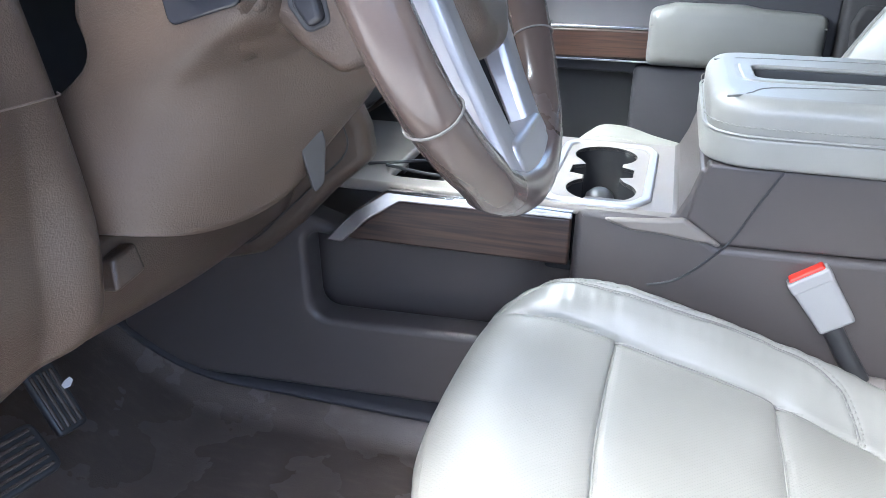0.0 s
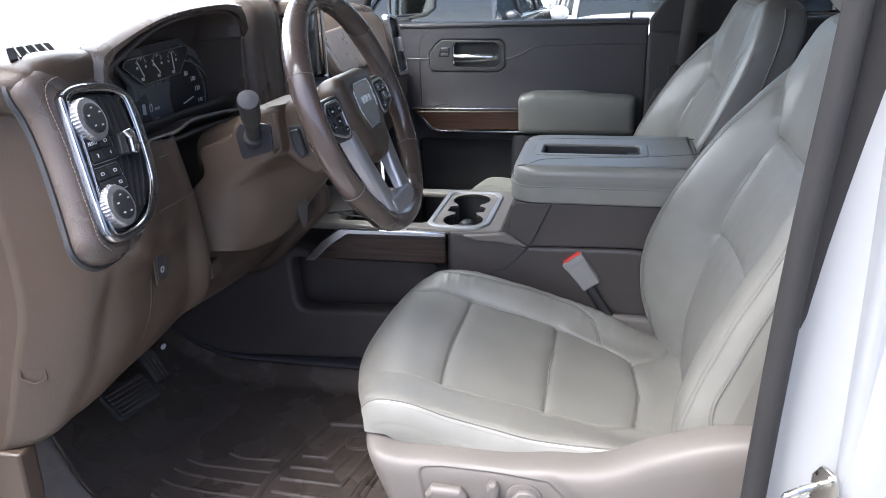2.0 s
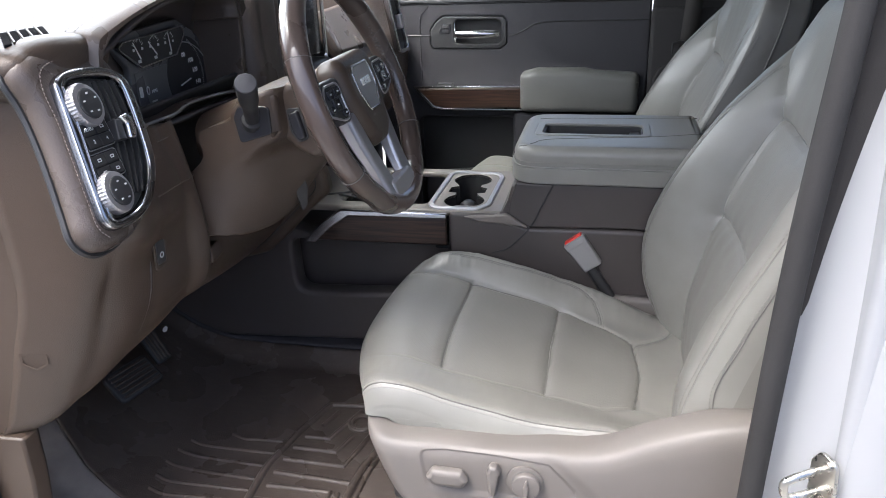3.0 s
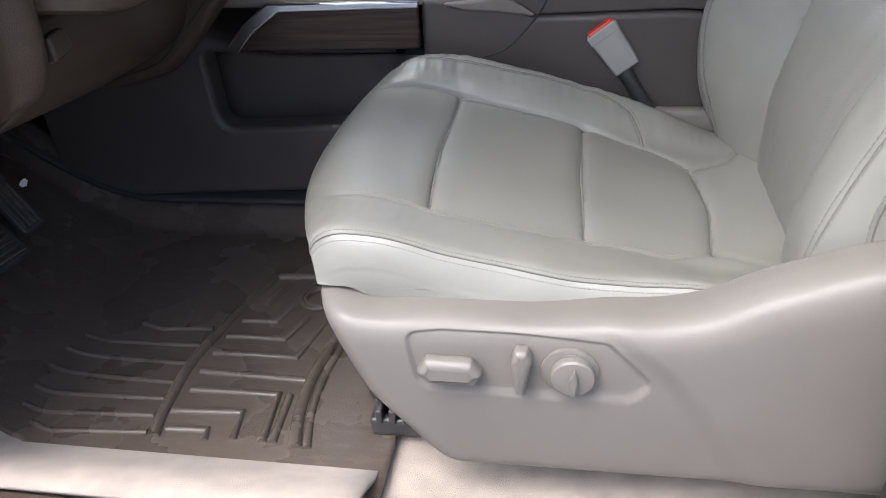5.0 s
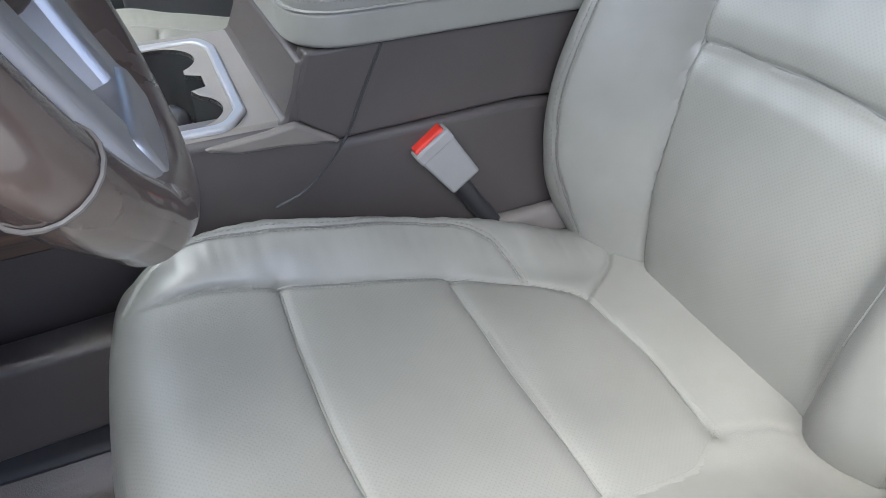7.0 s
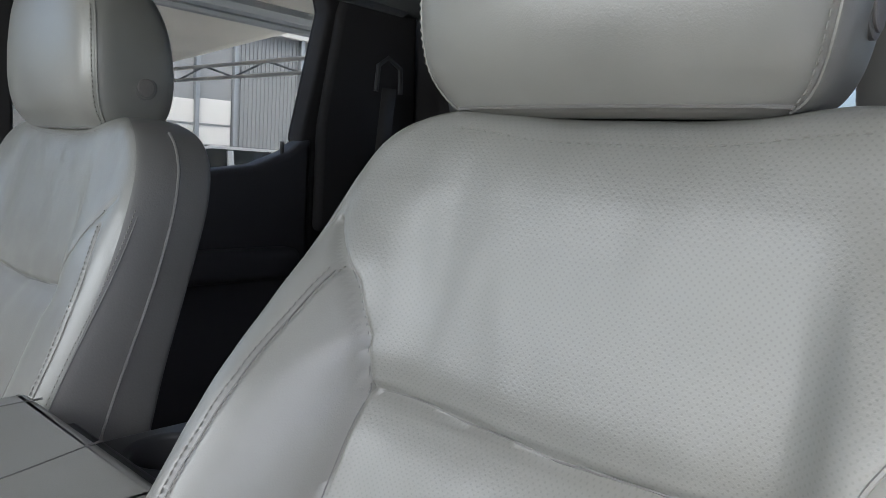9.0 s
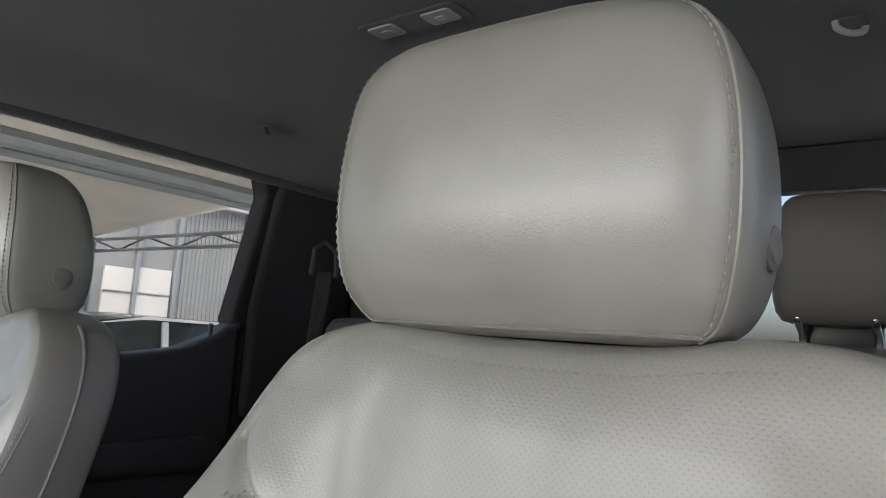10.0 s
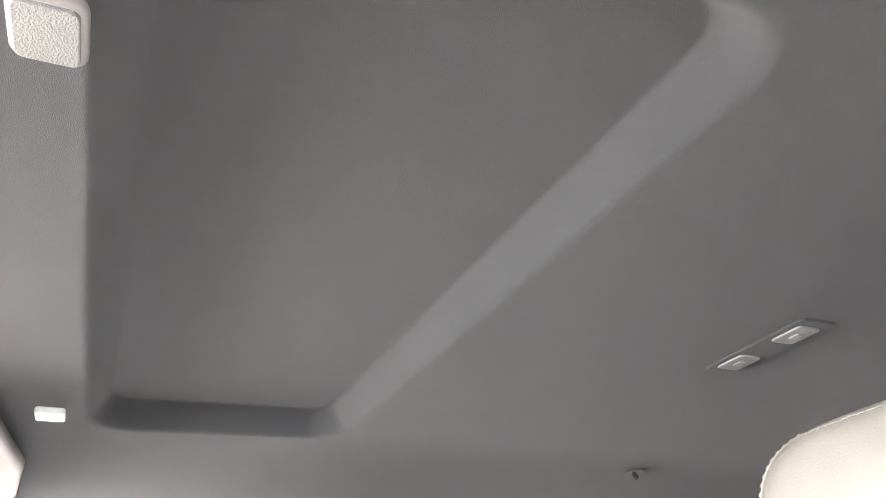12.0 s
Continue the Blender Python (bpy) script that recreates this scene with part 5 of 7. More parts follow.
plate("cavity_side", rounded([(-0.12, 0.64), (-0.02, 0.64), (-0.004, 0.70), (0.0, 0.80), (0.004, 0.852), (-0.12, 0.85)], 0.006), XZ(-0.282), 0.012, BROWNLEATHER, dash, "brown side wall of the cluster", bevel=0.003)
loft_y("cluster_shelf", [(-0.665, [(0.024, 0.690), (0.0, 0.686), (-0.06, 0.69)]), (-0.61, [(0.006, 0.684), (-0.02, 0.682), (-0.07, 0.684)]), (-0.545, [(0.0, 0.681), (-0.02, 0.68), (-0.085, 0.672)]), (-0.504, [(0.0, 0.688), (-0.02, 0.686), (-0.085, 0.668)]),
                         (-0.43, [(-0.003, 0.684), (-0.02, 0.682), (-0.085, 0.66)]), (-0.40, [(-0.008, 0.681), (-0.02, 0.679), (-0.085, 0.656)]), (-0.29, [(-0.02, 0.668), (-0.04, 0.666), (-0.085, 0.655)])], BROWN, label="brown shelf under the dials", thick=0.005)
# paler tube paints the bright line along the shelf's edge
tube("shelf_edge", curve_pts([(0.026, -0.665, 0.6905), (0.008, -0.61, 0.6845), (0.002, -0.545, 0.6815), (0.002, -0.504, 0.6885), (-0.001, -0.43, 0.6845), (-0.006, -0.40, 0.6815), (-0.018, -0.29, 0.6685)], 50), 0.003, CONSOLELIT, dash, "", n=6)
# instrument cluster
CL = basis((-0.097, 0, 0), (0, 1, 0), (0, 0, 1))
cl = plate("instrument_panel", rounded([(-0.548, 0.782), (-0.53, 0.796), (-0.36, 0.803), (-0.30, 0.77), (-0.274, 0.735), (-0.27, 0.68), (-0.29, 0.654), (-0.37, 0.648), (-0.51, 0.644), (-0.512, 0.745)], 0.012), CL, 0.012, CLUSTERFACE, dash, "black glass instrument cluster with white dials", bevel=0.002)
up = lambda z: CL @ Matrix.Translation((0, 0, 0.012 + z))
gtop = rounded([(-0.541, 0.777), (-0.527, 0.785), (-0.36, 0.790), (-0.351, 0.779), (-0.386, 0.747), (-0.490, 0.742)], 0.008)
plate("gauge_pod", gtop, up(0), 0.008, BLACK, cl, "", bevel=0.002)
tube("gauge_rim", [tuple(up(0.008) @ Vector((a, b, 0))) for a, b in gtop], 0.0014, CHROME, cl, n=5, closed=True)


def ticks(cx, cy, r, a0, a1, n, ln, z, w=0.0009):
    bm = bmesh.new()
    for k in range(n):
        a = math.radians(a0 + (a1 - a0) * k / (n - 1))
        c, s = math.cos(a), math.sin(a)
        l2 = ln * (1.6 if k % 4 == 0 else 1)
        vs = [bm.verts.new(up(z) @ Vector((cx + (r - q) * c - e * s, cy + (r - q) * s + e * c, 0))) for q, e in ((0, -w / 2), (0, w / 2), (l2, w / 2), (l2, -w / 2))]
        bm.faces.new(vs)
    return tagged(part("dial_ticks", bm, WHITEMARK, cl), kind="stuff")


def needle(cx, cy, a, r, z):
    a = math.radians(a)
    c, s = math.cos(a), math.sin(a)
    bm = bmesh.new()
    q = [(-0.12 * r, 0.0012), (r, 0.0005), (r, -0.0005), (-0.12 * r, -0.0012)]
    lo = [bm.verts.new(up(z) @ Vector((cx + u * c - v * s, cy + u * s + v * c, 0))) for u, v in q]
    hi = [bm.verts.new(up(z + 0.0012) @ Vector((cx + u * c - v * s, cy + u * s + v * c, 0))) for u, v in q]
    bm.faces.new(hi), bm.faces.new(lo)
    for k in range(4):
        bm.faces.new((lo[k], lo[(k + 1) % 4], hi[(k + 1) % 4], hi[k]))
    return part("needle", bm, WHITEMARK, cl, smooth=False)


for gx0, gz0, ga in ((-0.491, 0.770, 118), (-0.446, 0.770, 130), (-0.402, 0.770, 95)):
    ticks(gx0, gz0, 0.017, 30, 150, 9, 0.004, 0.0086, 0.0012)
    needle(gx0, gz0 - 0.012, ga, 0.026, 0.009)
    plate("gauge_mark", rounded(rect(gx0 - 0.005, gz0 - 0.021, gx0 + 0.003, gz0 - 0.016), 0.001), up(0.008), 0.0005, WHITEMARK, cl, bevel=0.0001)
    plate("gauge_mark", rounded(rect(gx0 - 0.014, gz0 - 0.002, gx0 - 0.009, gz0 + 0.002), 0.0005), up(0.008), 0.0005, WHITEMARK, cl, bevel=0.0001)
    plate("gauge_mark", rounded(rect(gx0 + 0.009, gz0 - 0.002, gx0 + 0.014, gz0 + 0.002), 0.0005), up(0.008), 0.0005, WHITEMARK, cl, bevel=0.0001)
DC = (-0.374, 0.703)
plate("speed_dial", circle(DC[0] + 0.022, DC[1] + 0.006, 0.064), up(0), 0.003, BLACK, cl, bevel=0.001)
tube("dial_rim", [tuple(up(0.003) @ Vector((DC[0] + 0.09 * math.cos(a), DC[1] + 0.062 * math.sin(a), 0))) for a in np.linspace(math.radians(-50), math.radians(78), 40)], 0.0012, SATIN, cl, n=5)
ticks(DC[0], DC[1], 0.072, -32, 62, 33, 0.004, 0.0036)
for tx, y, z in (("80", -0.359, 0.742), ("100", -0.339, 0.730), ("120", -0.329, 0.712), ("140", -0.324, 0.690)):
    words("numeral", tx, up(0.0036) @ Matrix.Translation((y, z, 0)), 0.0115, WHITEMARK, cl)
needle(-0.378, 0.694, 10, 0.032, 0.0042)
needle(-0.378, 0.6944, 12, 0.030, 0.0046)
words("gear_letters", "RNDL", up(0.0036) @ Matrix.Translation((-0.359, 0.677, 0)), 0.010, WHITEMARK, cl)
words("gear_letter", "P", up(0.0036) @ Matrix.Translation((-0.380, 0.677, 0)), 0.010, RED, cl)
plate("trip_screen", rounded([(-0.502, 0.658), (-0.40, 0.662), (-0.40, 0.735), (-0.502, 0.735)], 0.004), up(0), 0.002, CLUSTERFACE, cl, "", bevel=0.0005)
words("speed_readout", "0", up(0.0026) @ Matrix.Translation((-0.476, 0.702, 0)), 0.021, WHITEMARK, cl)
words("speed_unit", "MPH", up(0.0026) @ Matrix.Translation((-0.459, 0.699, 0)), 0.0075, WHITEMARK, cl)
plate("range_bar", rect(-0.470, 0.680, -0.455, 0.685), up(0.002), 0.0005, WHITEMARK, cl, bevel=0.0001)
plate("odometer_bar", rect(-0.478, 0.667, -0.448, 0.672), up(0.002), 0.0005, RED, cl, bevel=0.0001)
plate("sign_box", rounded(rect(-0.499, 0.695, -0.490, 0.712), 0.002), up(0.002), 0.0005, WHITEMARK, cl, bevel=0.0001)

# driver side vent pod, turned a little towards the seat
PD = basis((0.036, -0.69, 0.672), (-0.08, 1, 0), (-0.35, 0, 1))
pp = lambda z: PD @ Matrix.Translation((0, 0, z))
def loop(poly, n=90):
    """A smooth closed outline through the given corners."""
    a, m = [tuple(p) for p in poly], len(poly)
    f = table(np.column_stack([np.arange(m + 6), np.array(a[-3:] + a + a[:3])]))
    return [tuple(p) for p in f(np.linspace(3, 3 + m, n, endpoint=False))]
pad_shape = loop([(-0.140, 0.131), (-0.115, 0.151), (-0.03, 0.149), (0.010, 0.137), (0.031, 0.113), (0.038, 0.080), (0.031, 0.038), (0.015, -0.010), (-0.003, -0.040), (-0.029, -0.066), (-0.06, -0.084), (-0.105, -0.0935),
                  (-0.1475, -0.091), (-0.170, -0.077), (-0.176, -0.058), (-0.168, -0.032), (-0.154, 0.013), (-0.143, 0.056), (-0.138, 0.095)])
pod = plate("vent_pod", pad_shape, pp(-0.042), 0.045, BROWNLEATHER, dash, "stitched brown leather vent pod", bevel=0.020, res=6)
# black tube stands in for the shadow line round the pad
edge_line = [tuple(pp(-0.026) @ Vector((a * 1.004 - 0.001, b * 1.004, 0))) for a, b in pad_shape]
tube("pod_gap_shade", edge_line, 0.0042, BLACK, pod, n=6, closed=True)
ring_shape = loop([(-0.1085, 0.108), (-0.086, 0.1162), (-0.047, 0.1152), (-0.009, 0.1075), (0.018, 0.094), (0.0265, 0.076), (0.019, 0.038), (0.004, -0.008), (-0.012, -0.034), (-0.034, -0.054), (-0.058, -0.068), (-0.09, -0.0755),
                   (-0.122, -0.0755), (-0.145, -0.070), (-0.1545, -0.058), (-0.152, -0.040), (-0.138, 0.010), (-0.124, 0.060), (-0.1145, 0.095)])
ring_in = loop([(-0.101, 0.099), (-0.082, 0.105), (-0.037, 0.101), (-0.002, 0.091), (0.0075, 0.077), (-0.001, 0.034), (-0.016, -0.010), (-0.028, -0.030), (-0.056, -0.053), (-0.088, -0.0635), (-0.1225, -0.064), (-0.1385, -0.0605), (-0.1415, -0.051), (-0.1355, -0.020), (-0.1155, 0.040), (-0.1045, 0.088)])
plate("chrome_ring", ring_shape, pp(-0.008), 0.023, RINGMETAL, pod, "bright metal vent surround", holes=(ring_in,), bevel=0.006, res=5)
plate("panel_face", ring_in, pp(-0.004), 0.0085, BLACK, pod, "black control panel", bevel=0.001)
for shape, lift in ((ring_shape, 0.0112), (ring_in, 0.0142)):
    k_in = 0.985 if shape is ring_shape else 1.02
    tube("ring_edge", [tuple(pp(lift) @ Vector((-0.062 + (a + 0.062) * k_in, 0.018 + (b - 0.018) * k_in, 0))) for a, b in shape], 0.0016, CHROME, pod, "thin bright edge", n=6, closed=True)
ctrl = rounded([(-0.099, 0.096), (-0.082, 0.102), (-0.045, 0.099), (-0.056, 0.05), (-0.070, 0.01), (-0.082, -0.02), (-0.095, -0.050), (-0.122, -0.062), (-0.137, -0.058), (-0.139, -0.05), (-0.133, -0.02), (-0.113, 0.04)], 0.006)
plate("switch_plate", ctrl, pp(0.002), 0.009, BLACK, pod, "", bevel=0.002)
q = np.array([tuple(pp(0.0032) @ Vector((a, b, 0))) for a, b in [(-0.148, -0.080), (-0.160, -0.060), (-0.154, -0.030), (-0.141, 0.020), (-0.130, 0.065), (-0.124, 0.105), (-0.108, 0.126), (-0.07, 0.132), (-0.02, 0.129), (0.012, 0.115)]])
stitches("stitching", curve_pts(q, 90), [tuple(PD.to_3x3() @ Vector((0, 0, 1)))] * 90, PALETHREAD, pod, step=0.0052, length=0.0038, r=0.0007)
PN = PD.to_3x3() @ Vector((0, 0, 1))
for nm, y, z, r, lb in (("mode_knob", -0.090, 0.072, 0.027, "knurled silver drive mode knob"), ("light_knob", -0.1195, -0.033, 0.0265, "knurled silver headlamp knob")):
    c0 = pp(0.010) @ Vector((y, z, 0))
    kb = knob(nm, c0, PN, r, 0.015, SATIN, pod, lb, ribs=1, n=72)
    knob("knob_face", c0 + PN * 0.0135, PN, r * 0.70, 0.0045, BLACK, kb, n=36)
    for k in range(5):
        a = k * 1.2 + 0.4
        loc = c0 + PN * 0.0184 + PD.to_3x3() @ Vector((r * 0.45 * math.cos(a), r * 0.45 * math.sin(a), 0))
        bmk = basis(loc, PD.to_3x3() @ Vector((1, 0, 0)), PD.to_3x3() @ Vector((0, 1, 0)))
        plate("mark", rounded(rect(-0.0020, -0.0010, 0.0020, 0.0010), 0.0005), bmk, 0.0006, WHITEMARK, kb, bevel=0.0001)
for gx1, gz1 in ((-0.0905, 0.0365), (-0.1005, -0.0005)):
    m1 = pp(0.010) @ Matrix.Translation((gx1, gz1, 0)) @ Matrix.Rotation(-0.06, 4, "Z")
    plate("button_bezel", rounded(rect(-0.027, -0.0165, 0.027, 0.0165), 0.004), m1, 0.003, GLOSSBLACK, pod, bevel=0.001)
    tube("bezel_edge", [tuple(m1 @ Vector((a, b, 0.003))) for a, b in rounded(rect(-0.027, -0.0165, 0.027, 0.0165), 0.004)], 0.0008, SATIN, pod, n=5, closed=True)
    for r1, marks in ((0.0078, ("AUTO", "")), (-0.0078, ("2", "4"))):
        for c1, tx in zip((-0.013, 0.013), marks):
            m0 = m1 @ Matrix.Translation((c1, r1, 0.0015))
            b0 = plate("push_button", rounded(rect(-0.0122, -0.0070, 0.0122, 0.0070), 0.0018), m0, 0.004, RUBBER, pod, bevel=0.0012)
            if tx and gz1 > 0:
                words("marking", tx, m0 @ Matrix.Translation((0, 0, 0.0044)), 0.0065, WHITEMARK, b0)
            else:
                plate("marking", rounded(rect(-0.0035, -0.0020, 0.0035, 0.0020), 0.0008), m0 @ Matrix.Translation((0, 0, 0.0041)), 0.0004, WHITEMARK, b0, holes=(rounded(rect(-0.0023, -0.0010, 0.0023, 0.0010), 0.0004),), bevel=0.0001)
for k in range(4):
    f = (k + 0.5) / 4
    ln = [(-0.044 + 0.044 * f, 0.096 - 0.006 * f), (-0.057 + 0.054 * f, 0.045 - 0.006 * f), (-0.074 + 0.052 * f, 0.002 - 0.010 * f), (-0.092 + 0.036 * f, -0.042 - 0.008 * f)]
    c3 = curve_pts([tuple(pp(0.006) @ Vector((*p, 0))) for p in ln], 14)
    rg = [[tuple(Vector(p) + PD.to_3x3() @ Vector((u, 0, v))) for u, v in ((-0.0026, -0.003), (0.0026, -0.003), (0.0014, 0.007), (-0.0014, 0.007))] for p in c3]
    loft("vent_slat", rg, RUBBER, pod, bevel=0.0)
plate("vent_thumb", rounded([(-0.050, 0.016), (-0.038, 0.014), (-0.030, 0.022), (-0.026, 0.040), (-0.034, 0.047), (-0.050, 0.046), (-0.042, 0.034)], 0.004), pp(0.006), 0.022, CHROME, pod, "bright vent slider", bevel=0.004)
plate("thumb_grip", rounded([(-0.066, 0.020), (-0.050, 0.017), (-0.043, 0.042), (-0.054, 0.045)], 0.002), pp(0.008), 0.014, BLACK, pod, bevel=0.002)
# outer top corner with the side defroster outlet
loft_y("corner_top", [(-0.845, [(-0.42, 0.80), (-0.20, 0.810), (-0.10, 0.808), (-0.04, 0.798), (-0.05, 0.778), (-0.09, 0.745)]), (-0.83, [(-0.42, 0.822), (-0.20, 0.828), (-0.10, 0.822), (-0.047, 0.812), (-0.012, 0.793), (-0.05, 0.76)]),
                      (-0.80, [(-0.42, 0.835), (-0.20, 0.838), (-0.10, 0.829), (-0.047, 0.8175), (-0.005, 0.806), (-0.02, 0.74)]),
                      (-0.66, [(-0.42, 0.837), (-0.20, 0.840), (-0.10, 0.830), (-0.047, 0.8180), (-0.005, 0.806), (-0.02, 0.76)])], BROWN, label="light brown corner of the dash top", steps=16)
SL = basis((-0.047, -0.75, 0.8235), (1, 0, -0.22), (0, 1, 0))
for k in range(5):
    f, g = -0.020 + 0.0155 * k, -0.060 + 0.0165 * k
    plate("defrost_slot", rounded([(-0.020, f), (0.020, g), (0.020, g + 0.0125), (-0.020, f + 0.0115)], 0.0015), SL @ Matrix.Translation((0, 0, -0.003)), 0.0045, VOID, dash, bevel=0.0006)
    if k < 4:
        plate("slot_bar", rounded([(-0.0215, f + 0.0120), (0.0215, g + 0.0130), (0.0215, g + 0.0162), (-0.0215, f + 0.0150)], 0.0008), SL @ Matrix.Translation((0, 0, -0.003)), 0.0065, BROWN, dash, bevel=0.0008)

# lower left panel, wrapping round to the doorway
LP = [(-0.828, [(-0.10, 0.80), (-0.085, 0.60), (-0.09, 0.50), (-0.12, 0.42), (-0.15, 0.34), (-0.185, 0.275), (-0.25, 0.26)]),
      (-0.815, [(-0.03, 0.79), (-0.02, 0.60), (-0.03, 0.50), (-0.065, 0.42), (-0.10, 0.35), (-0.14, 0.285), (-0.22, 0.265)]),
      (-0.78, [(0.0, 0.79), (0.045, 0.60), (0.032, 0.55), (0.008, 0.50), (-0.02, 0.42), (-0.055, 0.36), (-0.09, 0.315), (-0.18, 0.29)]),
      (-0.70, [(0.0, 0.71), (0.056, 0.60), (0.050, 0.56), (0.033, 0.52), (0.022, 0.46), (0.0, 0.41), (-0.03, 0.37), (-0.13, 0.345)]),
      (-0.63, [(0.018, 0.685), (0.043, 0.60), (0.042, 0.56), (0.036, 0.52), (0.032, 0.47), (0.018, 0.43), (-0.004, 0.402), (-0.09, 0.385)]),
      (-0.575, [(0.002, 0.682), (0.022, 0.60), (0.034, 0.52), (0.032, 0.47), (0.025, 0.44), (0.006, 0.424), (-0.07, 0.415)]),
      (-0.555, [(-0.05, 0.68), (-0.02, 0.60), (-0.015, 0.52), (-0.015, 0.47), (-0.02, 0.44), (-0.03, 0.43), (-0.09, 0.42)])]
loft_y("lower_left_panel", LP, BROWN, label="smooth brown lower dash panel", steps=14, n=60, spaced=True)
tube("panel_joint", curve_pts([(0.032, -0.725, 0.556), (0.034, -0.716, 0.52), (0.022, -0.715, 0.46), (-0.003, -0.722, 0.405), (-0.034, -0.735, 0.36)], 30), 0.0014, BLACK, dash, n=5)
# two lighter tubes paint the edge highlight along these joints
tube("panel_joint", curve_pts([(0.0595, -0.705, 0.606), (0.0545, -0.659, 0.604), (0.045, -0.592, 0.600), (0.028, -0.571, 0.597)], 20), 0.0008, EDGEGLINT, dash, n=5)
tube("panel_joint", curve_pts([(0.046, -0.668, 0.671), (0.031, -0.618, 0.665), (0.016, -0.577, 0.660)], 16), 0.0008, EDGEGLINT, dash, n=5)
bz = basis((0.0400, -0.702, 0.522), (0, 1, 0), (0.05, 0, 1))
plate("brake_bezel", rounded([(-0.014, -0.025), (0.016, -0.022), (0.016, 0.026), (-0.014, 0.024)], 0.007), bz, 0.003, BROWN, dash, "", holes=(rounded(rect(-0.009, -0.017, 0.011, 0.019), 0.004),), bevel=0.0014)
pb = plate("parking_brake_switch", rounded(rect(-0.009, -0.017, 0.011, 0.019), 0.003), bz, 0.0035, BLACK, dash, "black parking brake switch", bevel=0.001)
plate("brake_mark", circle(0.001, -0.004, 0.0045, 16), bz @ Matrix.Translation((0, 0, 0.0036)), 0.0006, WHITEMARK, pb, holes=(circle(0.001, -0.004, 0.003, 16),), bevel=0.0001)
fb = basis((-0.095, -0.8250, 0.405), (1, 0.24, 0.0), (-0.3, 0, 1))
plate("fuse_label", [(-0.02, 0.012), (0.018, 0.012), (0.018, -0.006), (0.0, -0.016), (-0.02, -0.006)], fb, 0.0009, BROWN, dash, "", holes=([(-0.016, 0.009), (0.015, 0.009), (0.015, -0.004), (0.0, -0.012), (-0.016, -0.004)],), bevel=0.0004)

plate("end_cap", rounded([(-0.50, 0.22), (-0.19, 0.255), (-0.16, 0.31), (-0.10, 0.44), (-0.075, 0.60), (-0.075, 0.79), (-0.15, 0.83), (-0.50, 0.80)], 0.01), XZ(-0.812), 0.014, BROWN, dash, "brown end panel of the dash", bevel=0.004)
# steering column covers
ku = curve_pts([(-0.02, -0.568, 0.560), (0.024, -0.566, 0.571), (0.058, -0.560, 0.581), (0.090, -0.552, 0.592), (0.126, -0.534, 0.605), (0.158, -0.500, 0.612), (0.190, -0.465, 0.606), (0.206, -0.440, 0.596)], 60)
kl = curve_pts([(0.0, -0.570, 0.492), (0.043, -0.568, 0.496), (0.070, -0.553, 0.492), (0.090, -0.520, 0.484), (0.112, -0.480, 0.486), (0.134, -0.452, 0.503), (0.160, -0.432, 0.540), (0.188, -0.422, 0.574)], 60)
k_edge = curve_pts([(0.044, -0.5535, 0.658), (0.0965, -0.5535, 0.676), (0.104, -0.5535, 0.692), (0.125, -0.5535, 0.706), (0.160, -0.551, 0.720), (0.178, -0.530, 0.722), (0.190, -0.460, 0.724)], 60)
k_top = curve_pts([(0.041, -0.5540, 0.645), (0.075, -0.5545, 0.645), (0.110, -0.5545, 0.645), (0.15, -0.5540, 0.653), (0.174, -0.542, 0.658), (0.186, -0.500, 0.656), (0.194, -0.455, 0.650)], 60)
k_mid = curve_pts([(0.041, -0.5565, 0.610), (0.065, -0.5585, 0.611), (0.093, -0.5575, 0.616), (0.130, -0.549, 0.625), (0.160, -0.523, 0.632), (0.186, -0.483, 0.630), (0.202, -0.448, 0.622)], 60)
k_bulge = (np.array([0.40, -0.62, -0.30]) * 0.006) * np.sin(np.linspace(0.12, 1, 60) ** 0.8 * np.pi * 0.86)[:, None]
k_rows = table(np.column_stack([(0.0, 0.2, 0.38, 0.55, 0.78, 1.0), np.array([k_edge, k_top, k_mid, ku, 0.5 * (ku + kl) + k_bulge, kl]).reshape(6, -1)]))
K = [g.reshape(60, 3) for g in k_rows(np.linspace(0, 1, 40))]
for v in (0.35, 0.7, 1.0):
    K.append(kl + np.array([-0.05, 0.05, -0.004]) * v + np.array([0.006, -0.006, -0.006]) * math.sin(math.pi * v))
K.append(kl + np.array([-0.14, 0.12, 0.0]))
sheet("knee_cover", np.array(K), BROWN, dash, "brown knee cover under the column", thick=0.004, sharp=60)
plate("lower_stack_panel", rounded([(0.075, 0.52), (0.094, 0.480), (0.099, 0.442), (0.049, 0.399), (-0.001, 0.347), (-0.054, 0.301), (-0.135, 0.277), (-0.30, 0.27), (-0.30, 0.56), (0.04, 0.56)], 0.02), XZ(-0.165), 0.04, BROWN, dash, "brown side panel under the centre stack", bevel=0.014, res=5)
tube("panel_joint", [(x, -0.2058, z) for x, z in curve_pts([(0.062, 0.50), (0.072, 0.455), (0.030, 0.41), (-0.02, 0.362), (-0.07, 0.318), (-0.14, 0.296)], 30)], 0.0012, BLACK, dash, n=5)
plate("vent_notch", rounded([(-0.008, 0.032), (0.012, 0.034), (0.011, 0.0), (-0.001, -0.037), (-0.012, -0.044), (-0.011, -0.010)], 0.005), basis((0.152, -0.4530, 0.540), (0.72, 0.62, 0.30), (0.42, 0.10, 0.90)), 0.006, BLACK, dash, "dark slot in the knee cover", bevel=0.0015)
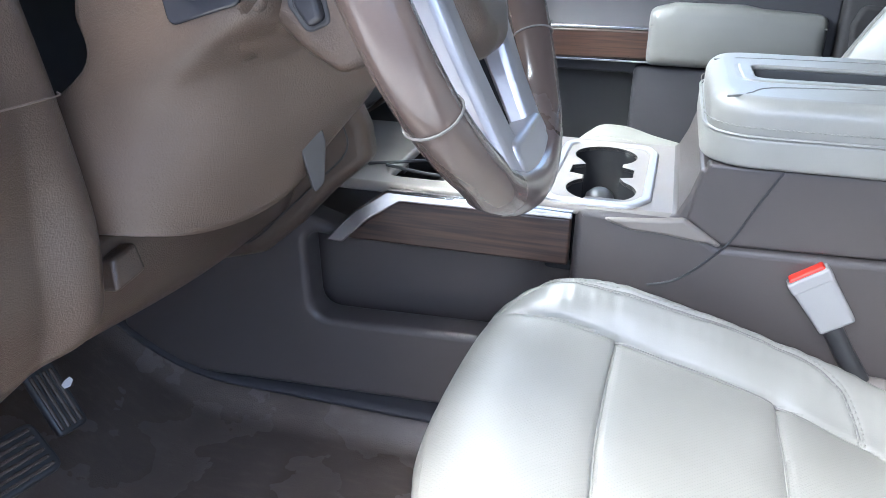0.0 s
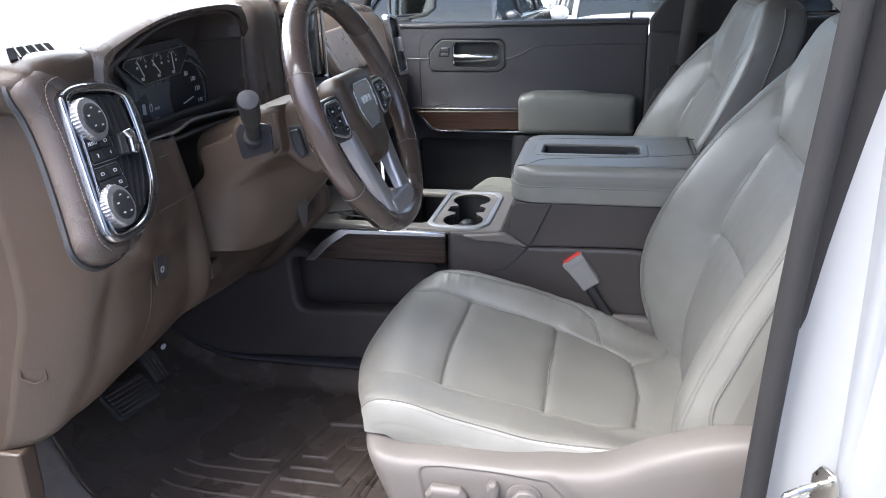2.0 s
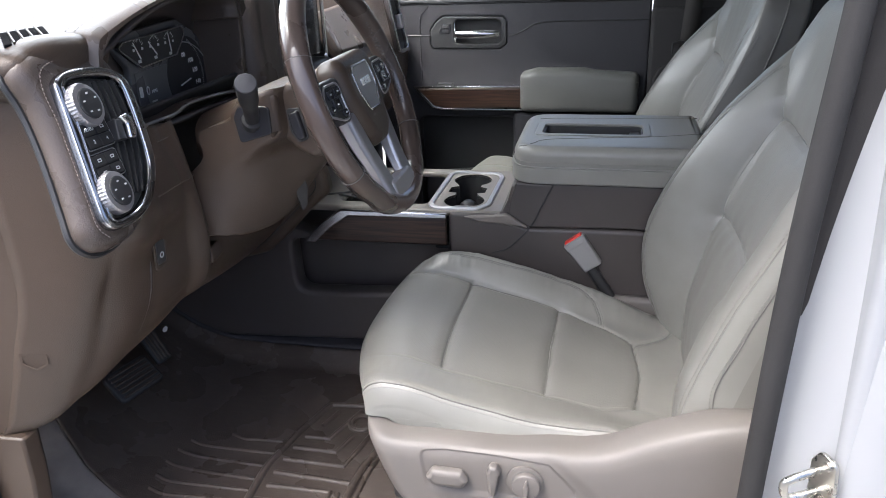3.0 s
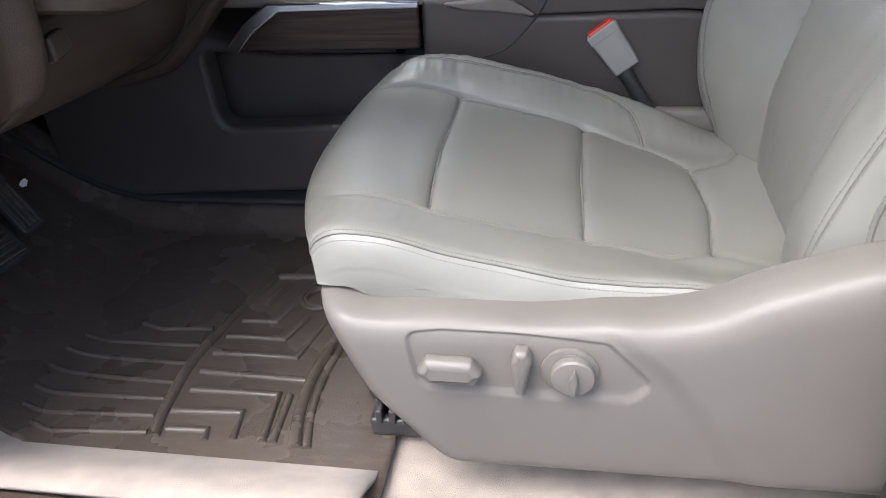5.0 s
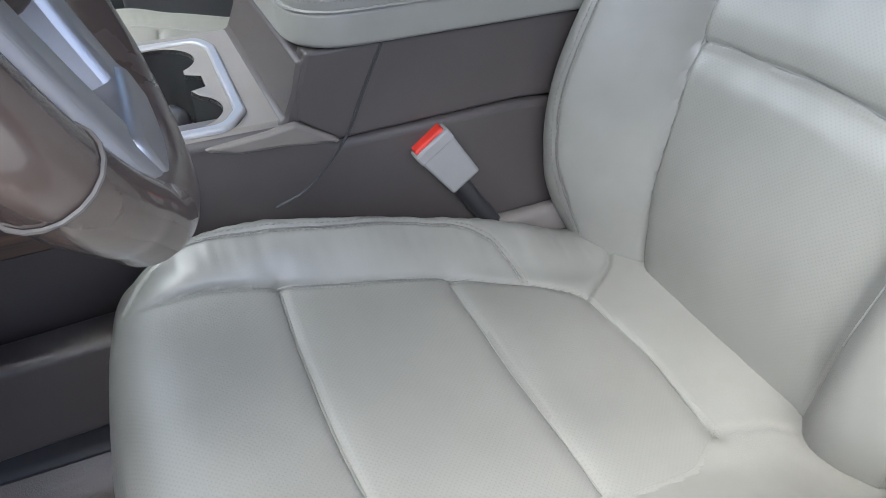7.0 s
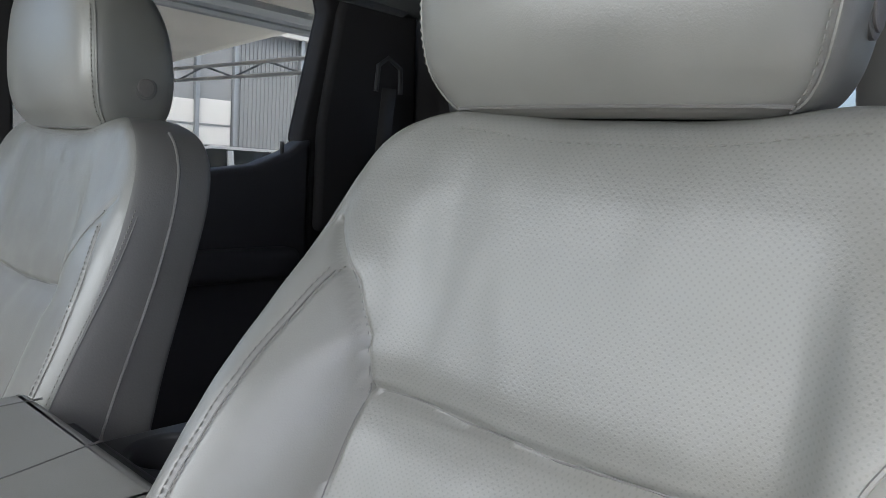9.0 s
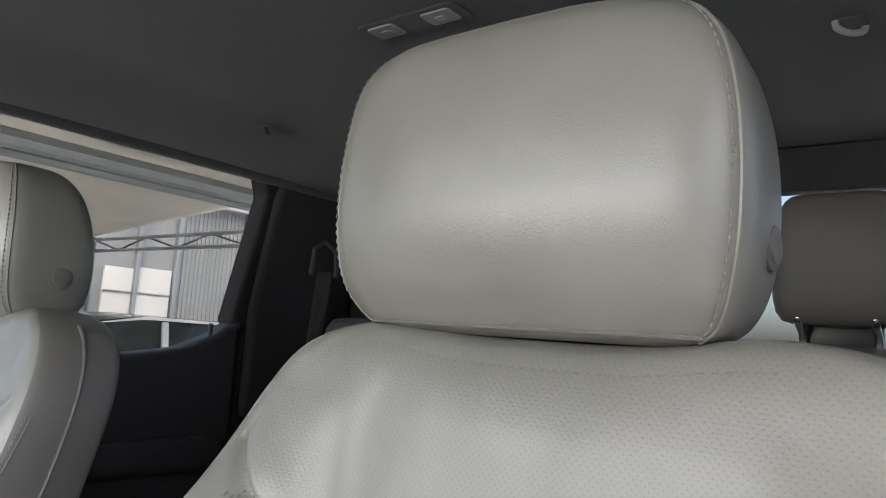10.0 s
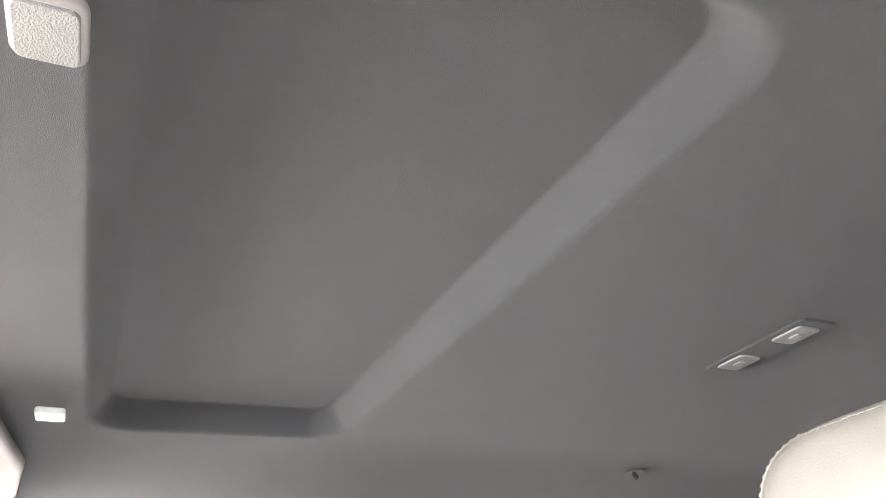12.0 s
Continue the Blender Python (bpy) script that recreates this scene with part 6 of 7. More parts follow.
loft_y("kick_panel", [(-0.60, [(0.0, 0.47), (0.01, 0.43), (-0.02, 0.39), (-0.10, 0.36), (-0.30, 0.33)]), (-0.40, [(0.02, 0.49), (0.02, 0.43), (-0.01, 0.375), (-0.10, 0.34), (-0.30, 0.31)]),
                      (-0.17, [(0.0, 0.48), (0.0, 0.42), (-0.03, 0.36), (-0.10, 0.33), (-0.30, 0.31)])], BROWN, label="dark brown kick panel")
plate("hood_release", rounded([(-0.018, -0.01), (0.02, -0.006), (0.018, 0.02), (-0.012, 0.016)], 0.005), basis((0.015, -0.54, 0.445), (0, 1, 0), (-0.2, 0, 1)), 0.016, BROWN, dash, "brown release lever", bevel=0.004)
loft_y("gap_filler", [(-0.66, [(-0.02, 0.70), (-0.06, 0.62), (-0.06, 0.50)]), (-0.2, [(-0.02, 0.70), (-0.06, 0.62), (-0.06, 0.45)])], BLACK, label="black sheet behind the gap beside the column")
col = thing("steering_column", (0.1, -0.43, 0.62), "brown steering column shroud with a black wiper stalk", "steering column")
colr = []
for x, r, dz in ((0.0, 0.06, 0.0), (0.06, 0.07, 0.0), (0.11, 0.08, 0.002), (0.15, 0.076, 0.0), (0.17, 0.065, 0.0)):
    colr.append([(x, -0.43 + r * 1.1 * math.copysign(abs(math.cos(a)) ** 0.7, math.cos(a)), 0.648 + dz + (x - 0.1) * 0.25 + r * 0.70 * math.copysign(abs(math.sin(a)) ** 0.7, math.sin(a))) for a in np.linspace(0, 2 * math.pi, 40, endpoint=False)])
loft("shroud", colr, BROWN, col, "brown plastic shroud", sharp=60)
plate("stalk_pod", rounded([(0.049, 0.660), (0.047, 0.634), (0.108, 0.632), (0.15, 0.644), (0.176, 0.652), (0.174, 0.716), (0.125, 0.714), (0.107, 0.703), (0.096, 0.680), (0.078, 0.668)], 0.012), XZ(-0.40), 0.151, BROWN, col, "", bevel=0.008, res=4)
low = [(0.012, -0.562, 0.568), (0.055, -0.558, 0.580), (0.088, -0.550, 0.590), (0.124, -0.532, 0.603), (0.155, -0.498, 0.610), (0.180, -0.42, 0.606), (0.15, -0.31, 0.607), (0.0, -0.30, 0.597)]
mid = [(0.042, -0.5565, 0.608), (0.070, -0.5545, 0.612), (0.100, -0.5515, 0.616), (0.135, -0.543, 0.624), (0.160, -0.515, 0.630), (0.172, -0.40, 0.636), (0.146, -0.31, 0.632), (0.03, -0.30, 0.62)]
top = [(0.048, -0.551, 0.648), (0.075, -0.551, 0.646), (0.110, -0.551, 0.645), (0.15, -0.551, 0.654), (0.174, -0.545, 0.661), (0.176, -0.40, 0.661), (0.17, -0.31, 0.66), (0.045, -0.30, 0.65)]
loft("column_skirt", [curve_pts(r, 48) for r in (low, mid, top)], BROWN, col, "", sharp=60)
plate("stalk_plate", rounded([(0.106, 0.680), (0.112, 0.641), (0.164, 0.657), (0.164, 0.697), (0.137, 0.699), (0.114, 0.696)], 0.007), XZ(-0.553), 0.0055, GLOSSBLACK, col, "black stalk plate", bevel=0.002)
sa, sb = Vector((0.130, -0.545, 0.668)), Vector((0.170, -0.628, 0.742))
sn = (sb - sa).normalized()
knob("stalk_boot", sa, sn, 0.0165, 0.018, RUBBER, col, dome=0.5)
tube("wiper_stalk", [sa, sa.lerp(sb, 0.45), sa.lerp(sb, 0.60), sa.lerp(sb, 0.64), sb], [0.0105, 0.0115, 0.0125, 0.0142, 0.0150], BLACK, col, "black wiper stalk", n=20)
knob("stalk_cap", sb, sn, 0.0150, 0.006, DOORPLASTIC, col, dome=0.8)
plate("wheel_housing", rounded([(0.150, 0.702), (0.153, 0.668), (0.168, 0.645), (0.190, 0.626), (0.214, 0.612), (0.236, 0.62), (0.236, 0.69), (0.216, 0.731), (0.186, 0.729)], 0.014), XZ(-0.315), 0.219, BROWN, col, "brown housing behind the wheel", bevel=0.012, res=4)
plate("switch_recess", rounded([(0.180, 0.690), (0.184, 0.654), (0.196, 0.638), (0.213, 0.645), (0.204, 0.692)], 0.006), XZ(-0.527), 0.0085, BLACK, col, "", bevel=0.002)
plate("column_switch", rounded([(0.184, 0.684), (0.200, 0.688), (0.210, 0.648), (0.200, 0.642), (0.190, 0.655)], 0.005), XZ(-0.527), 0.015, GLOSSBLACK, col, "black column switch", bevel=0.004)

# centre stack and passenger side
loft_y("stack_pad", [(-0.278, [(-0.10, 0.845), (-0.03, 0.83), (-0.03, 0.74), (-0.03, 0.64), (-0.02, 0.50)]), (-0.264, [(-0.10, 0.862), (-0.01, 0.850), (0.0, 0.75), (0.005, 0.64), (0.01, 0.50)]), (-0.235, [(-0.10, 0.865), (0.0, 0.853), (0.012, 0.75), (0.018, 0.64), (0.022, 0.50)]),
                     (-0.175, [(-0.10, 0.865), (0.0, 0.853), (0.012, 0.75), (0.018, 0.64), (0.022, 0.50)]), (-0.152, [(-0.10, 0.862), (-0.01, 0.850), (0.0, 0.75), (0.005, 0.64), (0.01, 0.50)]), (-0.143, [(-0.10, 0.85), (-0.04, 0.83), (-0.035, 0.74), (-0.03, 0.64), (-0.02, 0.50)])], BROWNLEATHER, label="stitched brown pad beside the screen")
for y in (-0.205, -0.199):
    stitches("stitching", [(0.0 + 0.0145 * min(1, k / 12.0) + 0.0065, y, 0.848 - 0.01 * k) for k in range(30)], [(1, 0, 0)] * 30, PALETHREAD, dash, step=0.007)
tube("pad_seam", [(0.0085 + 0.013 * min(1, k / 12.0) * 0.8 - 0.001, -0.172, 0.845 - 0.01 * k) for k in range(30)], 0.0012, BLACK, dash, n=5)
box("touch_screen", (-0.035, -0.12, 0.675), (-0.015, 0.12, 0.835), GLOSSBLACK, dash, "glossy black touch screen", bevel=0.004)
tube("screen_trim", [(-0.012, y, z) for y, z in rounded(rect(-0.135, 0.655, 0.135, 0.85), 0.02)], 0.005, CHROME, dash, n=8, closed=True)
box("stack_face", (-0.10, -0.145, 0.44), (0.0, 0.145, 0.665), BLACK, dash, "black centre stack with controls", bevel=0.012)
for k in range(6):
    box("stack_button", (-0.004, -0.125 + 0.043 * k, 0.60), (0.006, -0.089 + 0.043 * k, 0.615), SATIN if k in (0, 5) else BLACK, dash, bevel=0.002)
tube("stack_trim", [(0.004, y, z) for y, z in rounded(rect(-0.135, 0.575, 0.135, 0.645), 0.012)], 0.003, SATIN, dash, n=6, closed=True)
loft_y("passenger_fascia", [(0.14, [(-0.10, 0.800), (-0.07, 0.778), (-0.018, 0.69), (0.022, 0.61), (0.0, 0.45), (-0.12, 0.36)]), (0.55, [(-0.10, 0.795), (-0.07, 0.774), (-0.018, 0.69), (0.022, 0.61), (0.0, 0.45), (-0.12, 0.36)]),
                            (0.79, [(-0.11, 0.775), (-0.08, 0.755), (-0.03, 0.68), (0.005, 0.60), (-0.02, 0.45), (-0.12, 0.36)])], BROWN, label="brown passenger side fascia")
plate("glove_bin_lid", rounded([(0.16, 0.02), (0.49, 0.005), (0.505, 0.065), (0.48, 0.125), (0.42, 0.138), (0.16, 0.132)], 0.02), basis((0.002, 0, 0.635), (0, 1, 0), (-0.5, 0, 0.87)), 0.026, BROWNLEATHER, dash, "padded upper glove box lid", bevel=0.010, res=4)
pv = basis((0.02, 0.60, 0.69), (0, 1, 0), (-0.12, 0, 1))
ro, ri = [(-0.072, 0.095), (0.028, 0.078), (0.070, -0.092), (-0.036, -0.088)], [(-0.058, 0.082), (0.020, 0.068), (0.055, -0.080), (-0.028, -0.076)]
plate("side_vent_ring", rounded(ro, 0.02), pv, 0.02, CHROME, dash, "bright ring round the passenger vent", holes=(rounded(ri, 0.016),), bevel=0.004)
plate("side_vent", rounded(ri, 0.016), pv, 0.008, BLACK, dash, bevel=0.001)
plate("vent_slider", rounded(rect(-0.012, -0.02, 0.012, 0.02), 0.004), pv @ Matrix.Translation((0, 0, 0.008)), 0.02, SATIN, dash, bevel=0.003)
box("firewall", (-0.80, -0.80, -0.06), (-0.76, 0.80, 0.80), BLACK, dash, bevel=0)
box("under_dash", (-0.62, -0.79, 0.36), (-0.12, 0.79, 0.42), BLACK, dash, bevel=0.01)

# ---------------------------------------------------------------- steering wheel
sw = thing("steering_wheel", (0.25, -0.427, 0.66), "brown leather steering wheel with satin silver spokes", "steering wheel")
WA = radians(20.4)
WM = Matrix(((0, -math.sin(WA), math.cos(WA), 0.259), (1, 0, 0, -0.425), (0, math.cos(WA), math.sin(WA), 0.695), (0, 0, 0, 1)))
RW = 0.182
rim = []
for k in range(96):
    a = 2 * math.pi * k / 96
    deg = math.degrees(a) % 360
    grip = math.exp(-((deg - 35) / 16) ** 2) + math.exp(-((deg - 145) / 16) ** 2)
    ra, rb = 0.0165 + 0.002 * grip, 0.0185 + 0.0015 * grip
    ring = []
    for j in range(20):
        b = 2 * math.pi * j / 20
        rad = RW + ra * math.cos(b)
        ring.append(tuple(WM @ Vector((rad * math.cos(a), rad * math.sin(a) - (0.006 if math.sin(a) < -0.8 else 0), rb * math.sin(b)))))
    rim.append(ring)
loft("rim", rim + [rim[0]], RIMLEATHER, sw, "worn brown leather rim", cap=False, sharp=80)
for a in (25, 155, 212, 328):
    a = math.radians(a)
    pts = [tuple(WM @ Vector(((RW + 0.0172 * math.cos(b)) * math.cos(a), (RW + 0.0172 * math.cos(b)) * math.sin(a), 0.0192 * math.sin(b)))) for b in np.linspace(0, 2 * math.pi, 20, endpoint=False)]
    tube("rim_seam", pts, 0.0009, DARKTHREAD, sw, n=5, closed=True)
for s in (-1, 1):
    zig = []
    for k in range(60):
        a = math.radians(90 - s * (50 + 45 * k / 59) if False else (-20 + 55 * k / 59 if s > 0 else 200 - 55 * k / 59))
        b = math.pi + (0.25 if k % 2 else -0.25)
        zig.append(tuple(WM @ Vector(((RW + 0.0178 * math.cos(b)) * math.cos(a), (RW + 0.0178 * math.cos(b)) * math.sin(a), 0.02 * math.sin(b) + 0.004))))
    tube("lacing", zig, 0.0008, DARKTHREAD, sw, "laced rim stitching", n=4)
hub_shape = rounded([(-0.075, 0.045), (-0.06, 0.062), (0.06, 0.062), (0.075, 0.045), (0.072, -0.005), (0.045, -0.072), (0.02, -0.088), (-0.02, -0.088), (-0.045, -0.072), (-0.072, -0.005)], 0.02)
hub = plate("airbag_cover", hub_shape, WM @ Matrix.Translation((0, 0, -0.035)), 0.05, BROWN, sw, "domed brown airbag cover", bevel=0.02, res=6)
badge_shape = rounded([(-0.034, 0.042), (0.034, 0.042), (0.042, 0.030), (0.042, 0.0), (0.024, -0.034), (-0.024, -0.034), (-0.042, 0.0), (-0.042, 0.030)], 0.006)
plate("badge_rim", badge_shape, WM @ Matrix.Translation((0, 0, 0.013)), 0.004, CHROME, hub, "", holes=(rounded([(-0.031, 0.038), (0.031, 0.038), (0.038, 0.028), (0.038, 0.001), (0.022, -0.030), (-0.022, -0.030), (-0.038, 0.001), (-0.038, 0.028)], 0.005),), bevel=0.0012)
plate("badge_plate", badge_shape, WM @ Matrix.Translation((0, 0, 0.012)), 0.0035, SATIN, hub, "satin badge plate", bevel=0.001)
for k in range(3):
    plate("badge_block", rounded(rect(-0.021 + 0.0145 * k, 0.006, -0.0085 + 0.0145 * k, 0.018), 0.002), WM @ Matrix.Translation((0, 0, 0.0155)), 0.002, CHROME, hub, bevel=0.0006)
for s in (-1, 1):
    def fl(poly):
        return [(s * a, b) for a, b in poly]
    pod_ = plate("switch_spoke", rounded(fl([(0.070, 0.038), (0.135, 0.038), (0.156, 0.02), (0.158, -0.012), (0.11, -0.030), (0.074, -0.032)]), 0.014), WM @ Matrix.Translation((0, 0, -0.022)), 0.026, BLACK, sw, "black switch pod on the spoke", bevel=0.006)
    tube("spoke_trim", [tuple(WM @ Vector((a, b, 0.004))) for a, b in rounded(fl([(0.084, 0.030), (0.134, 0.031), (0.149, 0.016), (0.150, -0.010), (0.11, -0.024), (0.086, -0.026)]), 0.010)], 0.002, SATIN, pod_, n=6, closed=True)
    for bx, by, bw, bh in ((0.099, 0.018, 0.010, 0.007), (0.126, 0.018, 0.009, 0.007), (0.115, 0.001, 0.012, 0.009), (0.098, -0.015, 0.008, 0.005), (0.136, -0.004, 0.007, 0.006)):
        bb = plate("push_button", rounded(rect(s * bx - bw, by - bh, s * bx + bw, by + bh), 0.003), WM @ Matrix.Translation((0, 0, 0.0035)), 0.004, GLOSSBLACK, pod_, bevel=0.0015)
        plate("marking", rounded(rect(s * bx - 0.003, by - 0.0012, s * bx + 0.003, by + 0.0012), 0.0005), WM @ Matrix.Translation((0, 0, 0.0076)), 0.0003, WHITEMARK, bb, bevel=0.0001)
    loft("silver_spoke", [[tuple(WM @ Vector((s * (cx + w * u), cy, z + h * v))) for u, v in ((-1, -0.8), (-1, 0.6), (-0.7, 1), (0.7, 1), (1, 0.6), (1, -0.8))]
                          for cx, cy, w, z, h in ((0.070, -0.022, 0.015, -0.012, 0.014), (0.060, -0.075, 0.018, -0.010, 0.013), (0.051, -0.115, 0.019, -0.006, 0.011), (0.045, -0.15, 0.021, -0.002, 0.010), (0.040, -0.178, 0.026, 0.0, 0.012))], SATIN, sw, "satin silver lower spoke", bevel=0.003)
plate("lower_cover", rounded([(-0.05, -0.145), (0.05, -0.145), (0.055, -0.19), (-0.055, -0.19)], 0.012), WM @ Matrix.Translation((0, 0, -0.012)), 0.024, SATIN, sw, bevel=0.006)


# ---------------------------------------------------------------- foot well
mat_t = thing("floor_mat", (0.0, -0.45, -0.01), "dusty black moulded rubber floor mat with chevron ribs", "floor mat")


def mat_z(x, y):
    z = 0.0 + 0.26 * softstep(-0.12, -0.62, x) ** 1.2
    z = z + 0.055 * softstep(-0.19, -0.12, y) * softstep(0.28, 0.2, x)
    return z


mx, my = np.meshgrid(np.linspace(-0.60, 0.36, 120), np.linspace(-0.74, -0.125, 76), indexing="ij")
my = my - (my + 0.125) / 0.615 * np.interp(mx, [-0.60, -0.456, -0.39, -0.262, -0.108, -0.02, 0.36], [0.25, 0.221, 0.193, 0.122, 0.066, 0.004, 0.0])
base = sheet("mat_base", np.stack([mx, my, mat_z(mx, my)], -1), MATRUBBER, mat_t, thick=0.006)


def rib(pts, r=0.0038):
    c = curve_pts(pts, max(6, 8 * len(pts))) if len(pts) > 2 else np.linspace(pts[0], pts[1], 12)
    q = [(x, y, float(mat_z(np.array(x), np.array(y))) + 0.003 - 0.15 * r) for x, y in c]
    return tube("rib", q, r, MATRUBBER, mat_t, n=14)


def poly_rib(pts, r=0.0032):
    bm = bmesh.new()
    q = [(x, y, float(mat_z(np.array(x), np.array(y))) + 0.003 - 0.15 * r) for x, y in pts]
    tube_bm(bm, q, r, 14)
    return part("rib", bm, MATRUBBER, mat_t)


# raised heel panel: border, chevrons and the ribs in front of it
rib([(0.110, -0.311), (0.100, -0.317), (0.084, -0.369), (0.071, -0.409), (0.056, -0.484), (0.050, -0.52), (0.051, -0.571), (0.055, -0.62), (0.062, -0.655)], 0.0078)
poly_rib([(0.106, -0.311), (0.181, -0.305), (0.26, -0.300)], 0.0072)
rib([(0.262, -0.36), (0.248, -0.42), (0.235, -0.475), (0.228, -0.535), (0.230, -0.595), (0.242, -0.655)], 0.0082)
rib([(0.278, -0.36), (0.264, -0.42), (0.250, -0.475), (0.243, -0.535), (0.245, -0.595), (0.257, -0.655)], 0.0058)
for ln in ([(0.128, -0.332), (0.110, -0.386)], [(0.173, -0.325), (0.138, -0.424), (0.088, -0.424)], [(0.182, -0.409), (0.165, -0.461), (0.078, -0.460)], [(0.217, -0.392), (0.194, -0.498), (0.073, -0.497)],
           [(0.071, -0.535), (0.224, -0.541)], [(0.073, -0.571), (0.194, -0.570), (0.199, -0.65)], [(0.208, -0.570), (0.212, -0.65)], [(0.065, -0.610), (0.158, -0.605), (0.161, -0.65)], [(0.072, -0.640), (0.125, -0.638), (0.127, -0.655)]):
    poly_rib(ln, 0.0060)
for x0, x1, y0, y1 in ((-0.061, 0.050, -0.448, -0.446), (-0.135, 0.048, -0.480, -0.484), (-0.145, 0.046, -0.512, -0.522), (-0.149, 0.045, -0.548, -0.560), (-0.147, 0.045, -0.588, -0.590), (-0.140, 0.046, -0.622, -0.620), (-0.110, 0.050, -0.652, -0.648)):
    rib([(x0, y0 + 0.006), (x0 + 0.035, y0 - 0.004), (0.5 * (x0 + x1), 0.5 * (y0 + y1) - 0.003), (x1, y1)], 0.0044)
for cx, cy in ((0.188, -0.364),):
    for r in (0.027, 0.021):
        tube("anchor_ring", [(cx + r * math.cos(a), cy + r * math.sin(a), 0.005) for a in np.linspace(0, 2 * math.pi, 40, endpoint=False)], 0.0042, MATRUBBER, mat_t, n=10, closed=True)
    plate("anchor_cap", circle(cx, cy, 0.016), XY(0.001), 0.004, MATRUBBER, mat_t, bevel=0.001)

ped = thing("brake_pedal", (-0.22, -0.50, 0.08), "ribbed black rubber brake pedal", "pedal")
BP = basis((-0.213, -0.508, 0.157), (0.25, 0.95, 0.0), (-0.75, 0.2, 0.62))
plate("pedal_pad", rounded(rect(-0.050, -0.032, 0.050, 0.032), 0.012), BP, 0.012, BLACK, ped, "", bevel=0.004)
for k in range(6):
    plate("tread_bar", rounded(rect(-0.042, -0.026 + 0.0093 * k, 0.042, -0.0212 + 0.0093 * k), 0.002), BP @ Matrix.Translation((0, 0, 0.011)), 0.004, MATRUBBER, ped, bevel=0.0015)
tube("pedal_arm", [tuple(BP @ Vector((0.0, 0.0, -0.002))), tuple(BP @ Vector((0.0, 0.04, -0.05))), (-0.36, -0.52, 0.36)], 0.009, BLACK, ped, n=8)
gas = thing("accelerator_pedal", (-0.25, -0.36, 0.02), "ribbed black accelerator pedal", "pedal")
GP = basis((-0.235, -0.408, 0.180), (0.25, 0.95, 0.0), (-0.6, 0.1, 0.78))
plate("pedal_pad", rounded(rect(-0.019, -0.048, 0.019, 0.048), 0.008), GP, 0.012, BLACK, gas, "", bevel=0.004)
for k in range(4):
    plate("tread_bar", rounded(rect(-0.015 + 0.008 * k, -0.042, -0.0105 + 0.008 * k, 0.03), 0.002), GP @ Matrix.Translation((0, 0, 0.011)), 0.004, MATRUBBER, gas, bevel=0.0015)
tube("pedal_arm", [tuple(GP @ Vector((0.0, 0.03, -0.002))), (-0.34, -0.40, 0.34)], 0.008, BLACK, gas, n=8)
tag_ = plate("paper_tag", [(-0.006, -0.004), (0.001, -0.005), (0.004, -0.002), (0.007, 0.0), (0.005, 0.005), (-0.002, 0.004), (-0.007, 0.001)], basis((-0.172, -0.437, 0.233), (0.2, 0.95, 0), (-0.5, 0, 0.85)), 0.0012, WHITEMARK, None, bevel=0.0003)
tagged(tag_, "small torn white paper scrap under the dash", "paper scrap")

# carpet rising beside the mat, tunnel side trim, door sill
def flat_sheet(name, f, xs, ys, mat, thick=0.006):
    a, b = np.meshgrid(xs, ys, indexing="ij")
    return sheet(name, np.stack([a, b, f(a, b)], -1), mat, None, thick=thick)


tc_ = flat_sheet("tunnel_carpet", lambda a, b: 0.055 + 0.05 * softstep(-0.16, -0.05, b) + 0.26 * softstep(-0.15, -0.66, a) ** 1.2, np.linspace(-0.70, 0.40, 40), np.linspace(-0.165, 0.02, 14), DOORPLASTIC)
structure(tc_, "dark carpet rising onto the tunnel", "carpet")
fc = flat_sheet("footwell_carpet", lambda a, b: -0.006 + 0.27 * softstep(-0.14, -0.66, a) ** 1.2 + 0.05 * softstep(-0.66, -0.76, b), np.linspace(-0.74, 0.35, 50), np.linspace(-0.775, -0.16, 24), CARPET)
structure(fc, "taupe carpet in the driver foot well", "carpet")
sill = loft("door_sill", [[(x, y, z) for y, z in ((-0.765, -0.005), (-0.770, 0.03), (-0.782, 0.045), (-0.80, 0.05), (-0.82, 0.045), (-0.83, 0.035), (-0.845, 0.03), (-0.857, 0.028), (-0.86, 0.0), (-0.86, -0.06), (-0.77, -0.06))] for x in (-0.30, -0.05, 0.3, 0.88)], BROWN, None, sharp=40)
structure(sill, "dark brown plastic door sill plate", "sill")
kick = loft("kick_trim", [[(-0.33, -0.765, z), (-0.215 + k, -0.775, z), (-0.165 + k, -0.790, z), (-0.148 + k, -0.805, z), (-0.150 + k, -0.835, z), (-0.33, -0.84, z)] for k, z in ((0.004, 0.275), (0.0, 0.2), (-0.010, 0.12), (-0.012, 0.05), (0.03, 0.03))], BROWN, None, bevel=0.004)
structure(kick, "brown kick trim at the hinge pillar", "trim")
seal_pts = curve_pts([(0.20, -0.845, 1.17), (-0.06, -0.845, 1.0), (-0.16, -0.845, 0.86), (-0.20, -0.845, 0.70), (-0.215, -0.845, 0.5), (-0.225, -0.845, 0.25), (-0.215, -0.845, 0.08), (-0.17, -0.85, 0.035), (0.2, -0.855, 0.03), (0.70, -0.855, 0.03), (0.80, -0.85, 0.05), (0.822, -0.838, 0.15),
                      (0.828, -0.828, 0.35), (0.838, -0.825, 0.62), (0.858, -0.815, 0.88), (0.87, -0.79, 1.10), (0.84, -0.77, 1.175), (0.60, -0.77, 1.185), (0.25, -0.80, 1.185)], 140)
seal = tube("door_seal", seal_pts, 0.013, RUBBER, None, n=12, closed=True)
structure(seal, "black rubber door seal round the opening", "seal")

